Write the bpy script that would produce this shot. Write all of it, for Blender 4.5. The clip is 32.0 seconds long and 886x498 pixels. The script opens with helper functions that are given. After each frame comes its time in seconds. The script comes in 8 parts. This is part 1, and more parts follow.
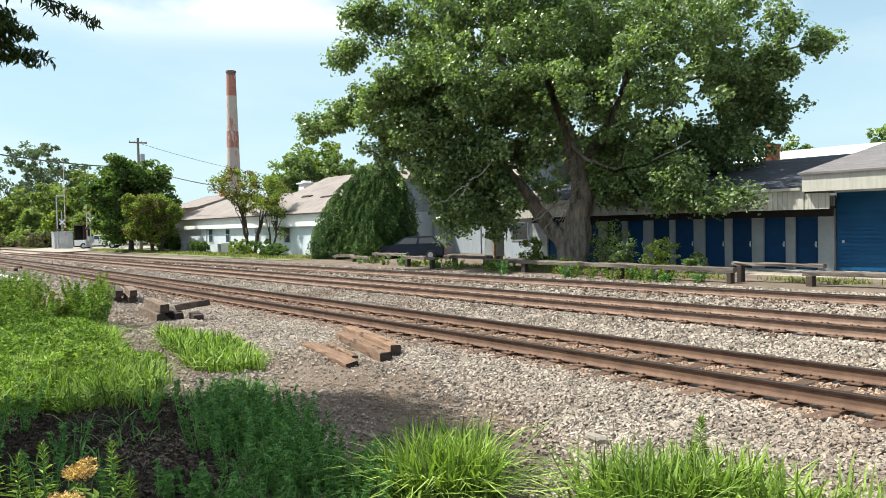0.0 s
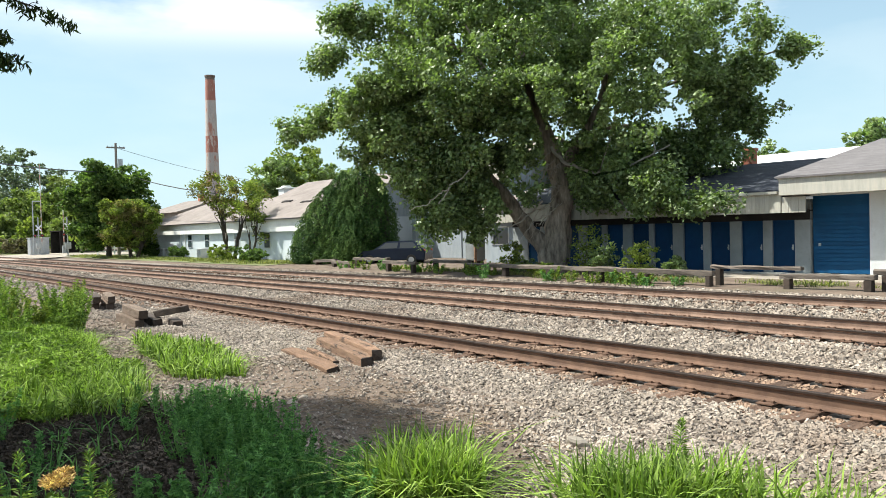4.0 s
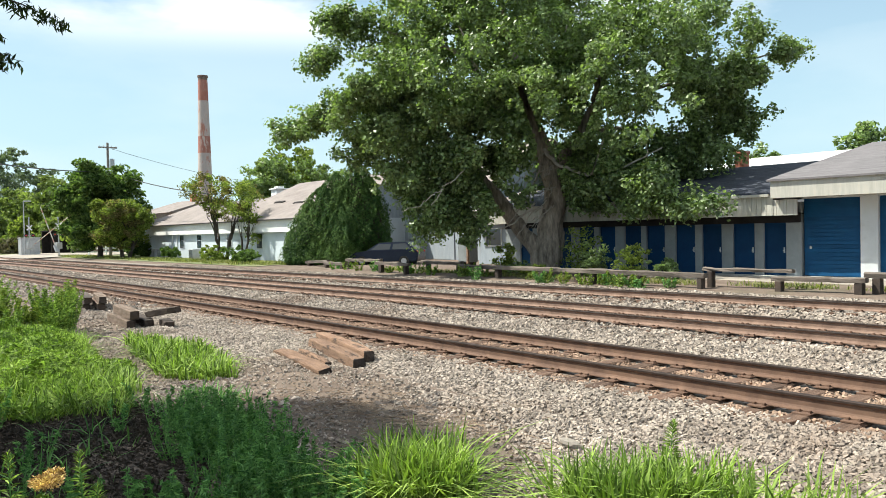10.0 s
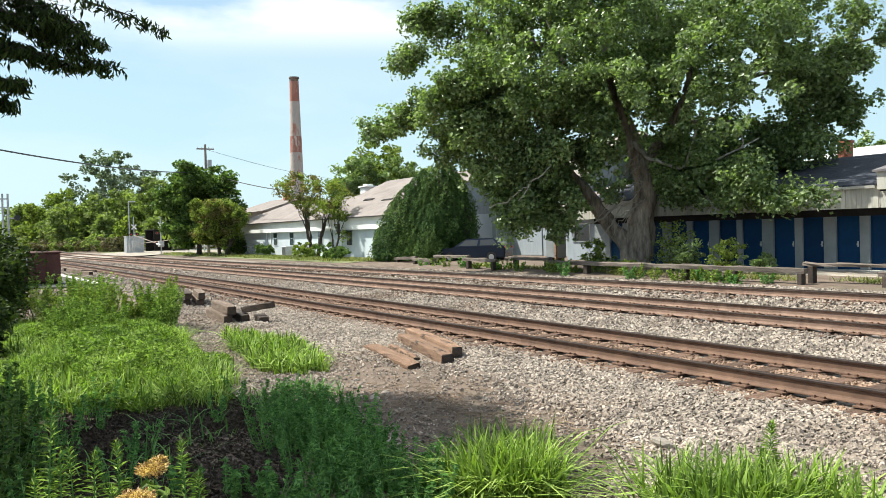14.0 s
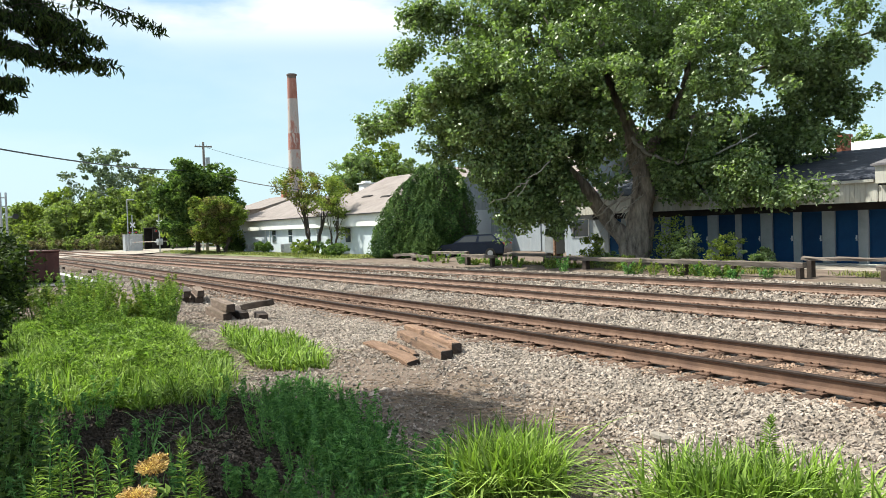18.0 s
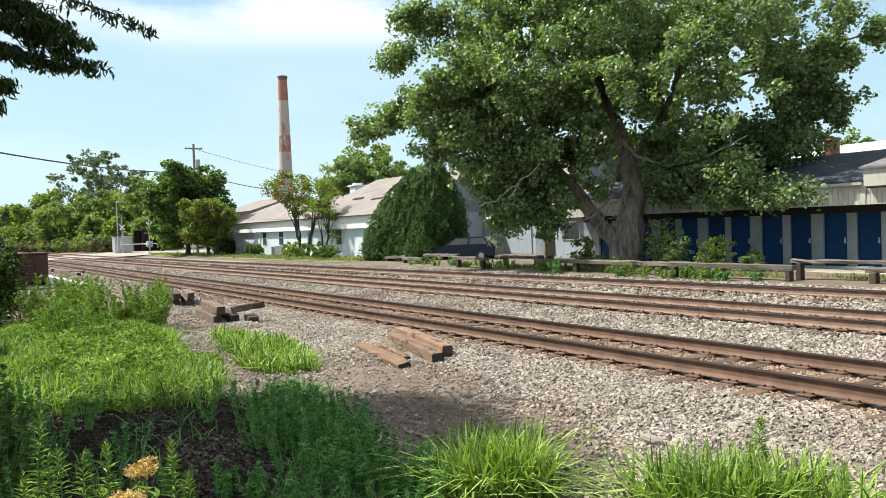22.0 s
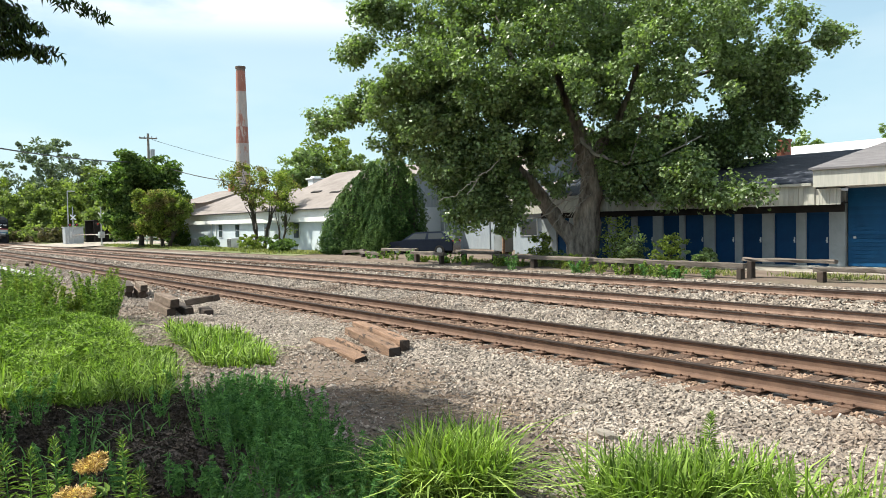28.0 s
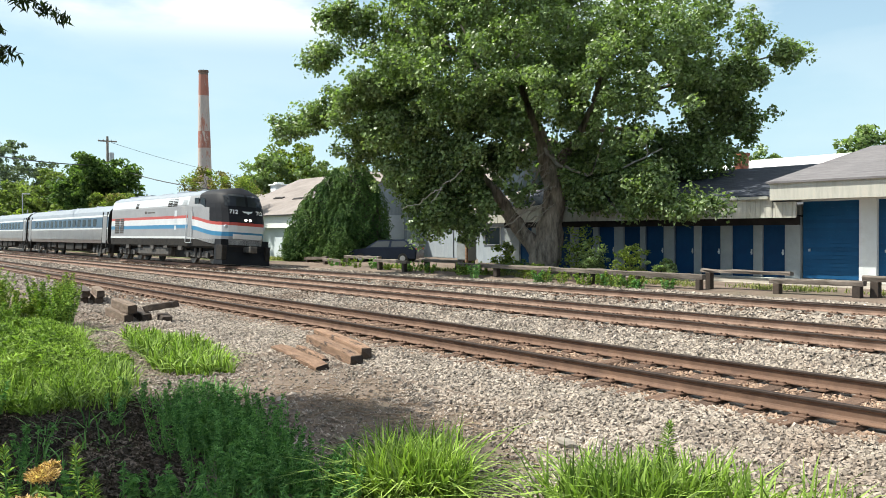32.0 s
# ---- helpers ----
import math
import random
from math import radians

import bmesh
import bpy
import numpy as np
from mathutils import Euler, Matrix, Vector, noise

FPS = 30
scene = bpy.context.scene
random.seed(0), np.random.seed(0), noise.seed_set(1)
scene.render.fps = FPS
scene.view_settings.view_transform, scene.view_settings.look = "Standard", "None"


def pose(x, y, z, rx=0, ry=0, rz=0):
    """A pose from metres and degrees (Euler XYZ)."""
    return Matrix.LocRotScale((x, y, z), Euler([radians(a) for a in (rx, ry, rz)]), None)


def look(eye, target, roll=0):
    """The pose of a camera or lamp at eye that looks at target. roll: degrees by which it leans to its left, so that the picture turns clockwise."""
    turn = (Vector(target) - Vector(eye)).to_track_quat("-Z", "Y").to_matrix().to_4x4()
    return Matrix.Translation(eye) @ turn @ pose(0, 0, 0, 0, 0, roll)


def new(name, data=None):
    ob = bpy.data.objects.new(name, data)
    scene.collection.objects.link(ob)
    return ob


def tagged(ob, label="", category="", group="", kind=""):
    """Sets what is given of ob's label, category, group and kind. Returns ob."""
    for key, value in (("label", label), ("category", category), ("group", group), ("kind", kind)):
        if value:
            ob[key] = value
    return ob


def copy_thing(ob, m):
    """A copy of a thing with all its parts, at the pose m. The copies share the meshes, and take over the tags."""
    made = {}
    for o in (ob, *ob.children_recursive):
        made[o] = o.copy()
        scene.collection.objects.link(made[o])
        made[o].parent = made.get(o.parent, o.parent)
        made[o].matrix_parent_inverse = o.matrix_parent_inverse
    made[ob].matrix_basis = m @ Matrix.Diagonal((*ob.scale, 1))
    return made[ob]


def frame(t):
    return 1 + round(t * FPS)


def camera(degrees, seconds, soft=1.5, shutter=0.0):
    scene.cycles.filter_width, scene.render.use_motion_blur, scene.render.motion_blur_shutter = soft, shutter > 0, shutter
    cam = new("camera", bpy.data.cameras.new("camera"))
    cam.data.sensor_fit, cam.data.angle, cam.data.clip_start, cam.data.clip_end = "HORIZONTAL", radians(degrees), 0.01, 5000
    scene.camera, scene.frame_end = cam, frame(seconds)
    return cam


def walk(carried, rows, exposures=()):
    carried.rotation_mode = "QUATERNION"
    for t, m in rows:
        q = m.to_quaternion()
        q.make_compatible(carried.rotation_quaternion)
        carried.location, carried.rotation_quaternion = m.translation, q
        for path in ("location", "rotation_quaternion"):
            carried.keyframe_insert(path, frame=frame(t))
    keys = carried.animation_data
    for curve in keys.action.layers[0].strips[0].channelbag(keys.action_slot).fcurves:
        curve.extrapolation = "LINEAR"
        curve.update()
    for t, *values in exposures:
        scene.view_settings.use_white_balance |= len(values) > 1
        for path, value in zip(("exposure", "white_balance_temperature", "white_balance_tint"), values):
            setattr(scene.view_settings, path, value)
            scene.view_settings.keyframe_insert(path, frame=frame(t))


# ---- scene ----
# camera: stands still at one place and turns by hand
EYE = (0.0, 0.0, 2.02)
TURNS = [
    (0, 53.16, -1.55, 1.15),
    (0.5, 52.68, -1.53, 1.28),
    (1, 52.44, -1.43, 1.36),
    (1.5, 52.31, -1.35, 1.38),
    (2, 52.27, -1.41, 1.56),
    (2.5, 52.42, -1.32, 1.51),
    (3, 52.32, -1.35, 1.49),
    (3.5, 51.92, -1.31, 1.48),
    (5.5, 51.71, -1.19, 1.24),
    (6, 51.68, -1.24, 1.18),
    (6.5, 51.58, -1.28, 1.26),
    (7, 51.54, -1.45, 1.52),
    (7.5, 51.25, -1.55, 1.45),
    (8, 51.25, -1.49, 1.29),
    (8.5, 51.18, -1.37, 1.3),
    (9, 51.2, -1.3, 1.3),
    (9.5, 51.19, -1.19, 1.23),
    (10, 51.28, -1.17, 1.14),
    (10.5, 51.23, -1.17, 1.1),
    (11, 51.17, -1.11, 1.06),
    (11.5, 50.92, -1.17, 0.99),
    (12, 50.85, -1.25, 0.97),
    (12.5, 51.03, -1.36, 0.99),
    (13, 52.08, -1.43, 1.1),
    (13.5, 54.42, -1.25, 1.37),
    (14, 57.47, -1.3, 1.6),
    (14.5, 58.35, -1.53, 1.7),
    (16.5, 58.58, -1.58, 1.72),
    (17, 58.24, -1.58, 1.77),
    (17.5, 57.87, -1.58, 1.85),
    (18, 57.38, -1.56, 1.92),
    (18.5, 57.21, -1.52, 1.99),
    (19, 56.93, -1.44, 1.94),
    (19.5, 56.93, -1.35, 1.84),
    (20, 56.68, -1.31, 1.88),
    (20.5, 56.55, -1.35, 1.86),
    (21, 56.51, -1.36, 1.9),
    (21.5, 56.71, -1.29, 1.87),
    (22, 56.74, -1.41, 1.88),
    (22.5, 56.58, -1.38, 1.85),
    (23, 56.54, -1.43, 1.86),
    (23.5, 56.51, -1.49, 1.82),
    (24, 56.43, -1.61, 1.75),
    (24.5, 56.4, -1.6, 1.88),
    (25, 56.13, -1.56, 2.04),
    (25.5, 55.46, -1.46, 2.16),
    (27.5, 54.19, -1.78, 1.18),
    (28, 53.8, -1.86, 1.12),
    (28.5, 53.73, -1.95, 1.04),
    (29, 53.43, -1.9, 1.03),
    (29.5, 53.22, -1.74, 0.96),
    (30, 52.46, -1.67, 0.81),
    (30.5, 52.21, -1.53, 0.63),
    (31, 51.83, -1.47, 0.5),
    (31.5, 51.51, -1.32, 0.4),
    (32, 51.21, -1.31, 0.41),
]
cam = camera(57.5, 32.0, soft=0.85)
walk(cam, [(t, pose(*EYE, 90 + pitch, roll, yaw)) for t, yaw, pitch, roll in TURNS],
     exposures=[(0, 0.72, 6500, 5), (32, 0.72, 6500, 5)])

# ---- world and sun ----
SUN_FROM = Vector((-1.2, -1.05, 2.1)).normalized()
world = bpy.data.worlds.new("sky")
scene.world = world
world.use_nodes = True
wn, wl = world.node_tree.nodes, world.node_tree.links
for n in list(wn):
    wn.remove(n)
w_out = wn.new("ShaderNodeOutputWorld")
w_bg = wn.new("ShaderNodeBackground")
w_bg.inputs["Strength"].default_value = 0.10
sky = wn.new("ShaderNodeTexSky")
sky.sky_type = "NISHITA"
sky.sun_disc = False
sky.sun_elevation = math.asin(SUN_FROM.z)
sky.sun_rotation = math.atan2(SUN_FROM.x, SUN_FROM.y)
sky.air_density, sky.dust_density, sky.ozone_density = 1.0, 1.0, 2.0
# soft drifting clouds over the whole sky
w_tc = wn.new("ShaderNodeTexCoord")
w_map = wn.new("ShaderNodeMapping")
w_map.inputs["Scale"].default_value = (1.0, 1.0, 3.2)
w_map.inputs["Location"].default_value = (0.0, 0.0, 0.0)
w_noise = wn.new("ShaderNodeTexNoise")
w_noise.inputs["Scale"].default_value = 1.9
w_noise.inputs["Detail"].default_value = 7
w_noise.inputs["Roughness"].default_value = 0.52
w_ramp = wn.new("ShaderNodeValToRGB")
w_ramp.color_ramp.elements[0].position = 0.47
w_ramp.color_ramp.elements[0].color = (0.0, 0.0, 0.0, 1)
w_ramp.color_ramp.elements[1].position = 0.575
w_ramp.color_ramp.elements[1].color = (1, 1, 1, 1)
w_mix = wn.new("ShaderNodeMix")
w_mix.data_type = "RGBA"
w_mix.inputs[7].default_value = (7.7, 7.8, 7.8, 1)
wl.new(w_tc.outputs["Generated"], w_map.inputs["Vector"])
wl.new(w_map.outputs["Vector"], w_noise.inputs["Vector"])
wl.new(w_noise.outputs["Fac"], w_ramp.inputs["Fac"])
# the clouds thin out towards the horizon
w_low = wn.new("ShaderNodeMapRange")
w_low.interpolation_type = "SMOOTHSTEP"
w_low.inputs["From Min"].default_value, w_low.inputs["From Max"].default_value = 0.205, 0.265
w_low.inputs["To Min"].default_value, w_low.inputs["To Max"].default_value = 0.12, 1.0
w_mul = wn.new("ShaderNodeMath")
w_mul.operation = "MULTIPLY"
wl.new(w_ramp.outputs["Color"], w_mul.inputs[0])
wl.new(w_low.outputs["Result"], w_mul.inputs[1])
wl.new(w_mul.outputs[0], w_mix.inputs[0])
# bright haze towards the horizon
w_sep = wn.new("ShaderNodeSeparateXYZ")
w_band = wn.new("ShaderNodeMapRange")
w_band.interpolation_type = "SMOOTHSTEP"
w_band.inputs["From Min"].default_value, w_band.inputs["From Max"].default_value = -0.1, 0.62
w_band.inputs["To Min"].default_value, w_band.inputs["To Max"].default_value = 0.95, 0.0
w_haze = wn.new("ShaderNodeMix")
w_haze.data_type = "RGBA"
w_haze.inputs[7].default_value = (3.95, 5.5, 6.35, 1)
wl.new(w_tc.outputs["Generated"], w_sep.inputs[0])
wl.new(w_sep.outputs["Z"], w_band.inputs["Value"])
wl.new(w_sep.outputs["Z"], w_low.inputs["Value"])
wl.new(w_band.outputs["Result"], w_haze.inputs[0])
wl.new(sky.outputs["Color"], w_haze.inputs[6])
wl.new(w_haze.outputs[2], w_mix.inputs[6])
wl.new(w_mix.outputs[2], w_bg.inputs["Color"])
wl.new(w_bg.outputs["Background"], w_out.inputs["Surface"])

sun_data = bpy.data.lights.new("sun", "SUN")
sun_data.energy = 5.0
sun_data.angle = radians(0.55)
sun_data.color = (1.0, 0.95, 0.87)
sun = new("sun", sun_data)
sun.matrix_world = look(SUN_FROM * 60, (0, 0, 0))

# ---- materials ----


def surf(name, a, b, scale=3.0, rough=0.8, bump=0.15, fine=60.0, metal=0.0, vary=0.0, island=0.0, streak=None, spec=0.5,
         stain=None, stain_scale=0.6, stain_at=(0.52, 0.7)):
    """A surface of two colours in broad noise, with fine grain and relief. vary, island: how much single pieces differ in brightness."""
    m = bpy.data.materials.new(name)
    m.use_nodes = True
    n, l = m.node_tree.nodes, m.node_tree.links
    p = n["Principled BSDF"]
    tc = n.new("ShaderNodeTexCoord")
    mp = n.new("ShaderNodeMapping")
    if streak:
        mp.inputs["Scale"].default_value = streak
    l.new(tc.outputs["Object"], mp.inputs["Vector"])
    n1 = n.new("ShaderNodeTexNoise")
    n1.inputs["Scale"].default_value = scale
    n1.inputs["Detail"].default_value = 6
    n1.inputs["Roughness"].default_value = 0.65
    n2 = n.new("ShaderNodeTexNoise")
    n2.inputs["Scale"].default_value = fine
    n2.inputs["Detail"].default_value = 4
    n2.inputs["Roughness"].default_value = 0.7
    l.new(mp.outputs["Vector"], n1.inputs["Vector"])
    l.new(mp.outputs["Vector"], n2.inputs["Vector"])
    r = n.new("ShaderNodeValToRGB")
    r.color_ramp.elements[0].position, r.color_ramp.elements[1].position = 0.32, 0.68
    r.color_ramp.elements[0].color = (*a, 1)
    r.color_ramp.elements[1].color = (*b, 1)
    l.new(n1.outputs["Fac"], r.inputs["Fac"])
    col = r.outputs["Color"]
    if stain:
        ns = n.new("ShaderNodeTexNoise")
        ns.inputs["Scale"].default_value = stain_scale
        ns.inputs["Detail"].default_value = 8
        ns.inputs["Roughness"].default_value = 0.7
        l.new(mp.outputs["Vector"], ns.inputs["Vector"])
        rs = n.new("ShaderNodeValToRGB")
        rs.color_ramp.elements[0].position, rs.color_ramp.elements[1].position = stain_at
        l.new(ns.outputs["Fac"], rs.inputs["Fac"])
        mx = n.new("ShaderNodeMix")
        mx.data_type = "RGBA"
        mx.inputs[7].default_value = (*stain, 1)
        l.new(rs.outputs["Color"], mx.inputs[0])
        l.new(col, mx.inputs[6])
        col = mx.outputs[2]
    hs = n.new("ShaderNodeHueSaturation")
    l.new(col, hs.inputs["Color"])
    mr = n.new("ShaderNodeMapRange")
    mr.inputs["From Min"].default_value, mr.inputs["From Max"].default_value = 0.25, 0.75
    mr.inputs["To Min"].default_value, mr.inputs["To Max"].default_value = 0.84, 1.16
    l.new(n2.outputs["Fac"], mr.inputs["Value"])
    val = mr.outputs["Result"]
    for on, amount, node, out in ((vary, vary, "ShaderNodeObjectInfo", "Random"), (island, island, "ShaderNodeNewGeometry", "Random Per Island")):
        if on:
            inf = n.new(node)
            mv = n.new("ShaderNodeMapRange")
            mv.inputs["To Min"].default_value, mv.inputs["To Max"].default_value = 1 - amount, 1 + amount
            l.new(inf.outputs[out], mv.inputs["Value"])
            mm = n.new("ShaderNodeMath")
            mm.operation = "MULTIPLY"
            l.new(val, mm.inputs[0])
            l.new(mv.outputs["Result"], mm.inputs[1])
            val = mm.outputs[0]
    l.new(val, hs.inputs["Value"])
    l.new(hs.outputs["Color"], p.inputs["Base Color"])
    p.inputs["Roughness"].default_value = rough
    p.inputs["Metallic"].default_value = metal
    p.inputs["Specular IOR Level"].default_value = spec
    if bump:
        bp = n.new("ShaderNodeBump")
        bp.inputs["Strength"].default_value = bump
        bp.inputs["Distance"].default_value = 0.02
        l.new(n2.outputs["Fac"], bp.inputs["Height"])
        l.new(bp.outputs["Normal"], p.inputs["Normal"])
    return m


def leaf_mat(name, a, b, trans=0.35, island=0.45, rough=0.6, spec=0.16):
    """Leaves: two greens in broad patches, every leaf a little different, with light through the blade."""
    m = bpy.data.materials.new(name)
    m.use_nodes = True
    n, l = m.node_tree.nodes, m.node_tree.links
    p = n["Principled BSDF"]
    tc = n.new("ShaderNodeTexCoord")
    n1 = n.new("ShaderNodeTexNoise")
    n1.inputs["Scale"].default_value = 0.55
    n1.inputs["Detail"].default_value = 4
    l.new(tc.outputs["Object"], n1.inputs["Vector"])
    g = n.new("ShaderNodeNewGeometry")
    ad = n.new("ShaderNodeMath")
    ad.operation = "MULTIPLY_ADD"
    ad.inputs[1].default_value = 0.42
    l.new(g.outputs["Random Per Island"], ad.inputs[0])
    l.new(n1.outputs["Fac"], ad.inputs[2])
    r = n.new("ShaderNodeValToRGB")
    r.color_ramp.elements[0].position, r.color_ramp.elements[1].position = 0.5, 0.95
    r.color_ramp.elements[0].color = (*a, 1)
    r.color_ramp.elements[1].color = (*b, 1)
    l.new(ad.outputs[0], r.inputs["Fac"])
    hs = n.new("ShaderNodeHueSaturation")
    mv = n.new("ShaderNodeMapRange")
    mv.inputs["To Min"].default_value, mv.inputs["To Max"].default_value = 1 - island, 1 + island
    l.new(g.outputs["Random Per Island"], mv.inputs["Value"])
    l.new(mv.outputs["Result"], hs.inputs["Value"])
    l.new(r.outputs["Color"], hs.inputs["Color"])
    l.new(hs.outputs["Color"], p.inputs["Base Color"])
    p.inputs["Roughness"].default_value = rough
    p.inputs["Specular IOR Level"].default_value = spec
    t = n.new("ShaderNodeBsdfTranslucent")
    tint = n.new("ShaderNodeMix")
    tint.data_type = "RGBA"
    tint.blend_type = "MULTIPLY"
    tint.inputs[0].default_value = 1.0
    tint.inputs[7].default_value = (1.35, 1.6, 0.6, 1)
    l.new(hs.outputs["Color"], tint.inputs[6])
    l.new(tint.outputs[2], t.inputs["Color"])
    ms = n.new("ShaderNodeMixShader")
    ms.inputs["Fac"].default_value = trans
    l.new(p.outputs["BSDF"], ms.inputs[1])
    l.new(t.outputs["BSDF"], ms.inputs[2])
    l.new(ms.outputs["Shader"], n["Material Output"].inputs["Surface"])
    return m


def glass_mat(name, tint=(0.05, 0.07, 0.08), rough=0.06, spec=0.8):
    """Dark window glass with a clear reflection."""
    m = bpy.data.materials.new(name)
    m.use_nodes = True
    p = m.node_tree.nodes["Principled BSDF"]
    p.inputs["Base Color"].default_value = (*tint, 1)
    p.inputs["Roughness"].default_value = rough
    p.inputs["Specular IOR Level"].default_value = spec
    return m


def glow_mat(name, color, strength):
    m = bpy.data.materials.new(name)
    m.use_nodes = True
    p = m.node_tree.nodes["Principled BSDF"]
    p.inputs["Base Color"].default_value = (*color, 1)
    p.inputs["Emission Color"].default_value = (*color, 1)
    p.inputs["Emission Strength"].default_value = strength
    return m


M_GROUND = surf("earth", (0.105, 0.074, 0.055), (0.205, 0.155, 0.118), 1.3, 0.95, 1.0, 26, stain=(0.13, 0.115, 0.075), stain_scale=0.35)
M_BALLAST = surf("ballast", (0.170, 0.142, 0.118), (0.270, 0.230, 0.192), 2.0, 0.95, 1.0, 16, stain=(0.15, 0.115, 0.09), stain_scale=0.3)
M_STONE_RUST = surf("rust_stained_stone", (0.20, 0.125, 0.083), (0.35, 0.245, 0.175), 1.5, 0.9, 0.3, 60, island=0.45)
M_STONE = surf("crushed_stone", (0.235, 0.196, 0.160), (0.40, 0.342, 0.285), 1.2, 0.9, 0.3, 60, island=0.45, stain=(0.23, 0.175, 0.135), stain_scale=0.35, stain_at=(0.5, 0.66))
M_LAWN_SOIL = surf("lawn_soil", (0.11, 0.135, 0.05), (0.19, 0.205, 0.08), 1.1, 0.95, 0.6, 30, stain=(0.28, 0.24, 0.15), stain_scale=0.25)
M_RAIL_SIDE = surf("rail_rust", (0.100, 0.055, 0.036), (0.185, 0.108, 0.070), 3.0, 0.8, 0.25, 80, stain=(0.085, 0.046, 0.03), stain_scale=2.0)
M_RAIL_HEAD = surf("rail_head", (0.024, 0.017, 0.014), (0.05, 0.034, 0.028), 6.0, 0.62, 0.05, 90, spec=0.15)
M_RAIL_PALE = surf("dry_rail_rust", (0.160, 0.100, 0.072), (0.275, 0.182, 0.135), 3.0, 0.85, 0.25, 80, stain=(0.13, 0.075, 0.05), stain_scale=2.0)
M_TIE = surf("weathered_tie", (0.085, 0.050, 0.034), (0.190, 0.116, 0.078), 2.2, 0.9, 0.8, 24, vary=0.3, streak=(6, 1, 6), stain=(0.22, 0.125, 0.075), stain_scale=1.5)
M_TIE_OLD = surf("brown_timber", (0.165, 0.092, 0.056), (0.36, 0.225, 0.145), 1.6, 0.9, 1.0, 20, vary=0.15, streak=(1, 7, 7), stain=(0.045, 0.030, 0.022), stain_scale=1.3, stain_at=(0.53, 0.62))
M_TIE_DARK = surf("creosoted_timber", (0.028, 0.021, 0.017), (0.075, 0.052, 0.038), 2.5, 0.85, 0.7, 26, vary=0.2)
M_GREY_TIMBER = surf("grey_timber", (0.070, 0.055, 0.045), (0.230, 0.190, 0.158), 1.6, 0.9, 0.7, 22, vary=0.15, streak=(0.7, 7, 7), stain=(0.10, 0.08, 0.065), stain_scale=1.2)
M_WHITE_WALL = surf("white_painted_siding", (0.76, 0.76, 0.74), (0.84, 0.84, 0.82), 0.8, 0.7, 0.08, 40, stain=(0.55, 0.54, 0.50), stain_scale=0.5, stain_at=(0.55, 0.8))
M_BARN_WALL = surf("blue_grey_siding", (0.27, 0.31, 0.345), (0.34, 0.38, 0.415), 0.8, 0.7, 0.08, 40, streak=(6, 6, 1), stain=(0.25, 0.26, 0.27), stain_scale=0.7, stain_at=(0.55, 0.8))
# pale siding, darkened and blued to include the shade below the eaves
M_HOUSE_WALL = surf("eave_shaded_pale_siding", (0.50, 0.555, 0.60), (0.58, 0.63, 0.67), 0.8, 0.7, 0.08, 40, stain=(0.50, 0.51, 0.51), stain_scale=0.5, stain_at=(0.55, 0.8))
M_CROSSING = surf("worn_crossing_concrete", (0.27, 0.235, 0.195), (0.38, 0.335, 0.28), 1.2, 0.9, 0.3, 25, stain=(0.2, 0.165, 0.13), stain_scale=0.4)
M_GREY_WALL = surf("pale_grey_wall", (0.50, 0.52, 0.53), (0.60, 0.62, 0.63), 0.8, 0.7, 0.08, 40, stain=(0.42, 0.42, 0.41), stain_scale=0.7, stain_at=(0.55, 0.8))
M_CREAM = surf("cream_fascia_boards", (0.39, 0.375, 0.325), (0.50, 0.485, 0.43), 1.2, 0.65, 0.06, 40, streak=(9, 1, 1), stain=(0.47, 0.42, 0.33), stain_scale=1.2, stain_at=(0.55, 0.8))
M_BLUE = surf("blue_door_paint", (0.006, 0.050, 0.125), (0.009, 0.070, 0.165), 1.4, 0.5, 0.05, 40, vary=0.12, spec=0.16)
# dimmer copy of the blue door paint, with tree and eave shade in it
M_BLUE_SHADED = surf("shaded_blue_door_paint", (0.004, 0.028, 0.078), (0.006, 0.042, 0.108), 1.4, 0.55, 0.05, 40, vary=0.2, spec=0.12)
M_PIER = surf("grey_pier", (0.20, 0.215, 0.22), (0.27, 0.29, 0.295), 1.4, 0.75, 0.12, 45, vary=0.08)
M_SHINGLE = surf("dark_shingles", (0.026, 0.030, 0.041), (0.062, 0.069, 0.088), 1.4, 0.85, 0.5, 18, streak=(1, 5, 1), stain=(0.17, 0.18, 0.205), stain_scale=0.9, stain_at=(0.58, 0.72), spec=0.3)
M_SHINGLE_GREY = surf("worn_grey_shingles", (0.125, 0.117, 0.122), (0.195, 0.183, 0.188), 1.2, 0.9, 0.5, 18, streak=(1, 5, 1), stain=(0.06, 0.058, 0.065), stain_scale=0.8, stain_at=(0.58, 0.7))
# near black; on the storage header and soffit it includes the eave shadow
M_HEADER = surf("near_black_finish", (0.018, 0.016, 0.016), (0.036, 0.032, 0.031), 2, 0.85, 0.1, 40, spec=0.2)
M_TAN_ROOF = surf("brown_grey_shingles", (0.20, 0.17, 0.155), (0.27, 0.235, 0.215), 0.9, 0.9, 0.4, 20, stain=(0.17, 0.14, 0.125), stain_scale=0.5)
M_BRICK = surf("red_brick", (0.30, 0.10, 0.06), (0.42, 0.16, 0.10), 5, 0.85, 0.3, 30, vary=0.2)
M_POLE = surf("silvered_pole", (0.19, 0.165, 0.14), (0.33, 0.295, 0.26), 2.0, 0.9, 0.4, 24, streak=(6, 6, 0.6))
M_CONCRETE = surf("pale_concrete", (0.42, 0.40, 0.36), (0.56, 0.54, 0.49), 1.5, 0.9, 0.3, 30, stain=(0.3, 0.27, 0.22), stain_scale=0.5)
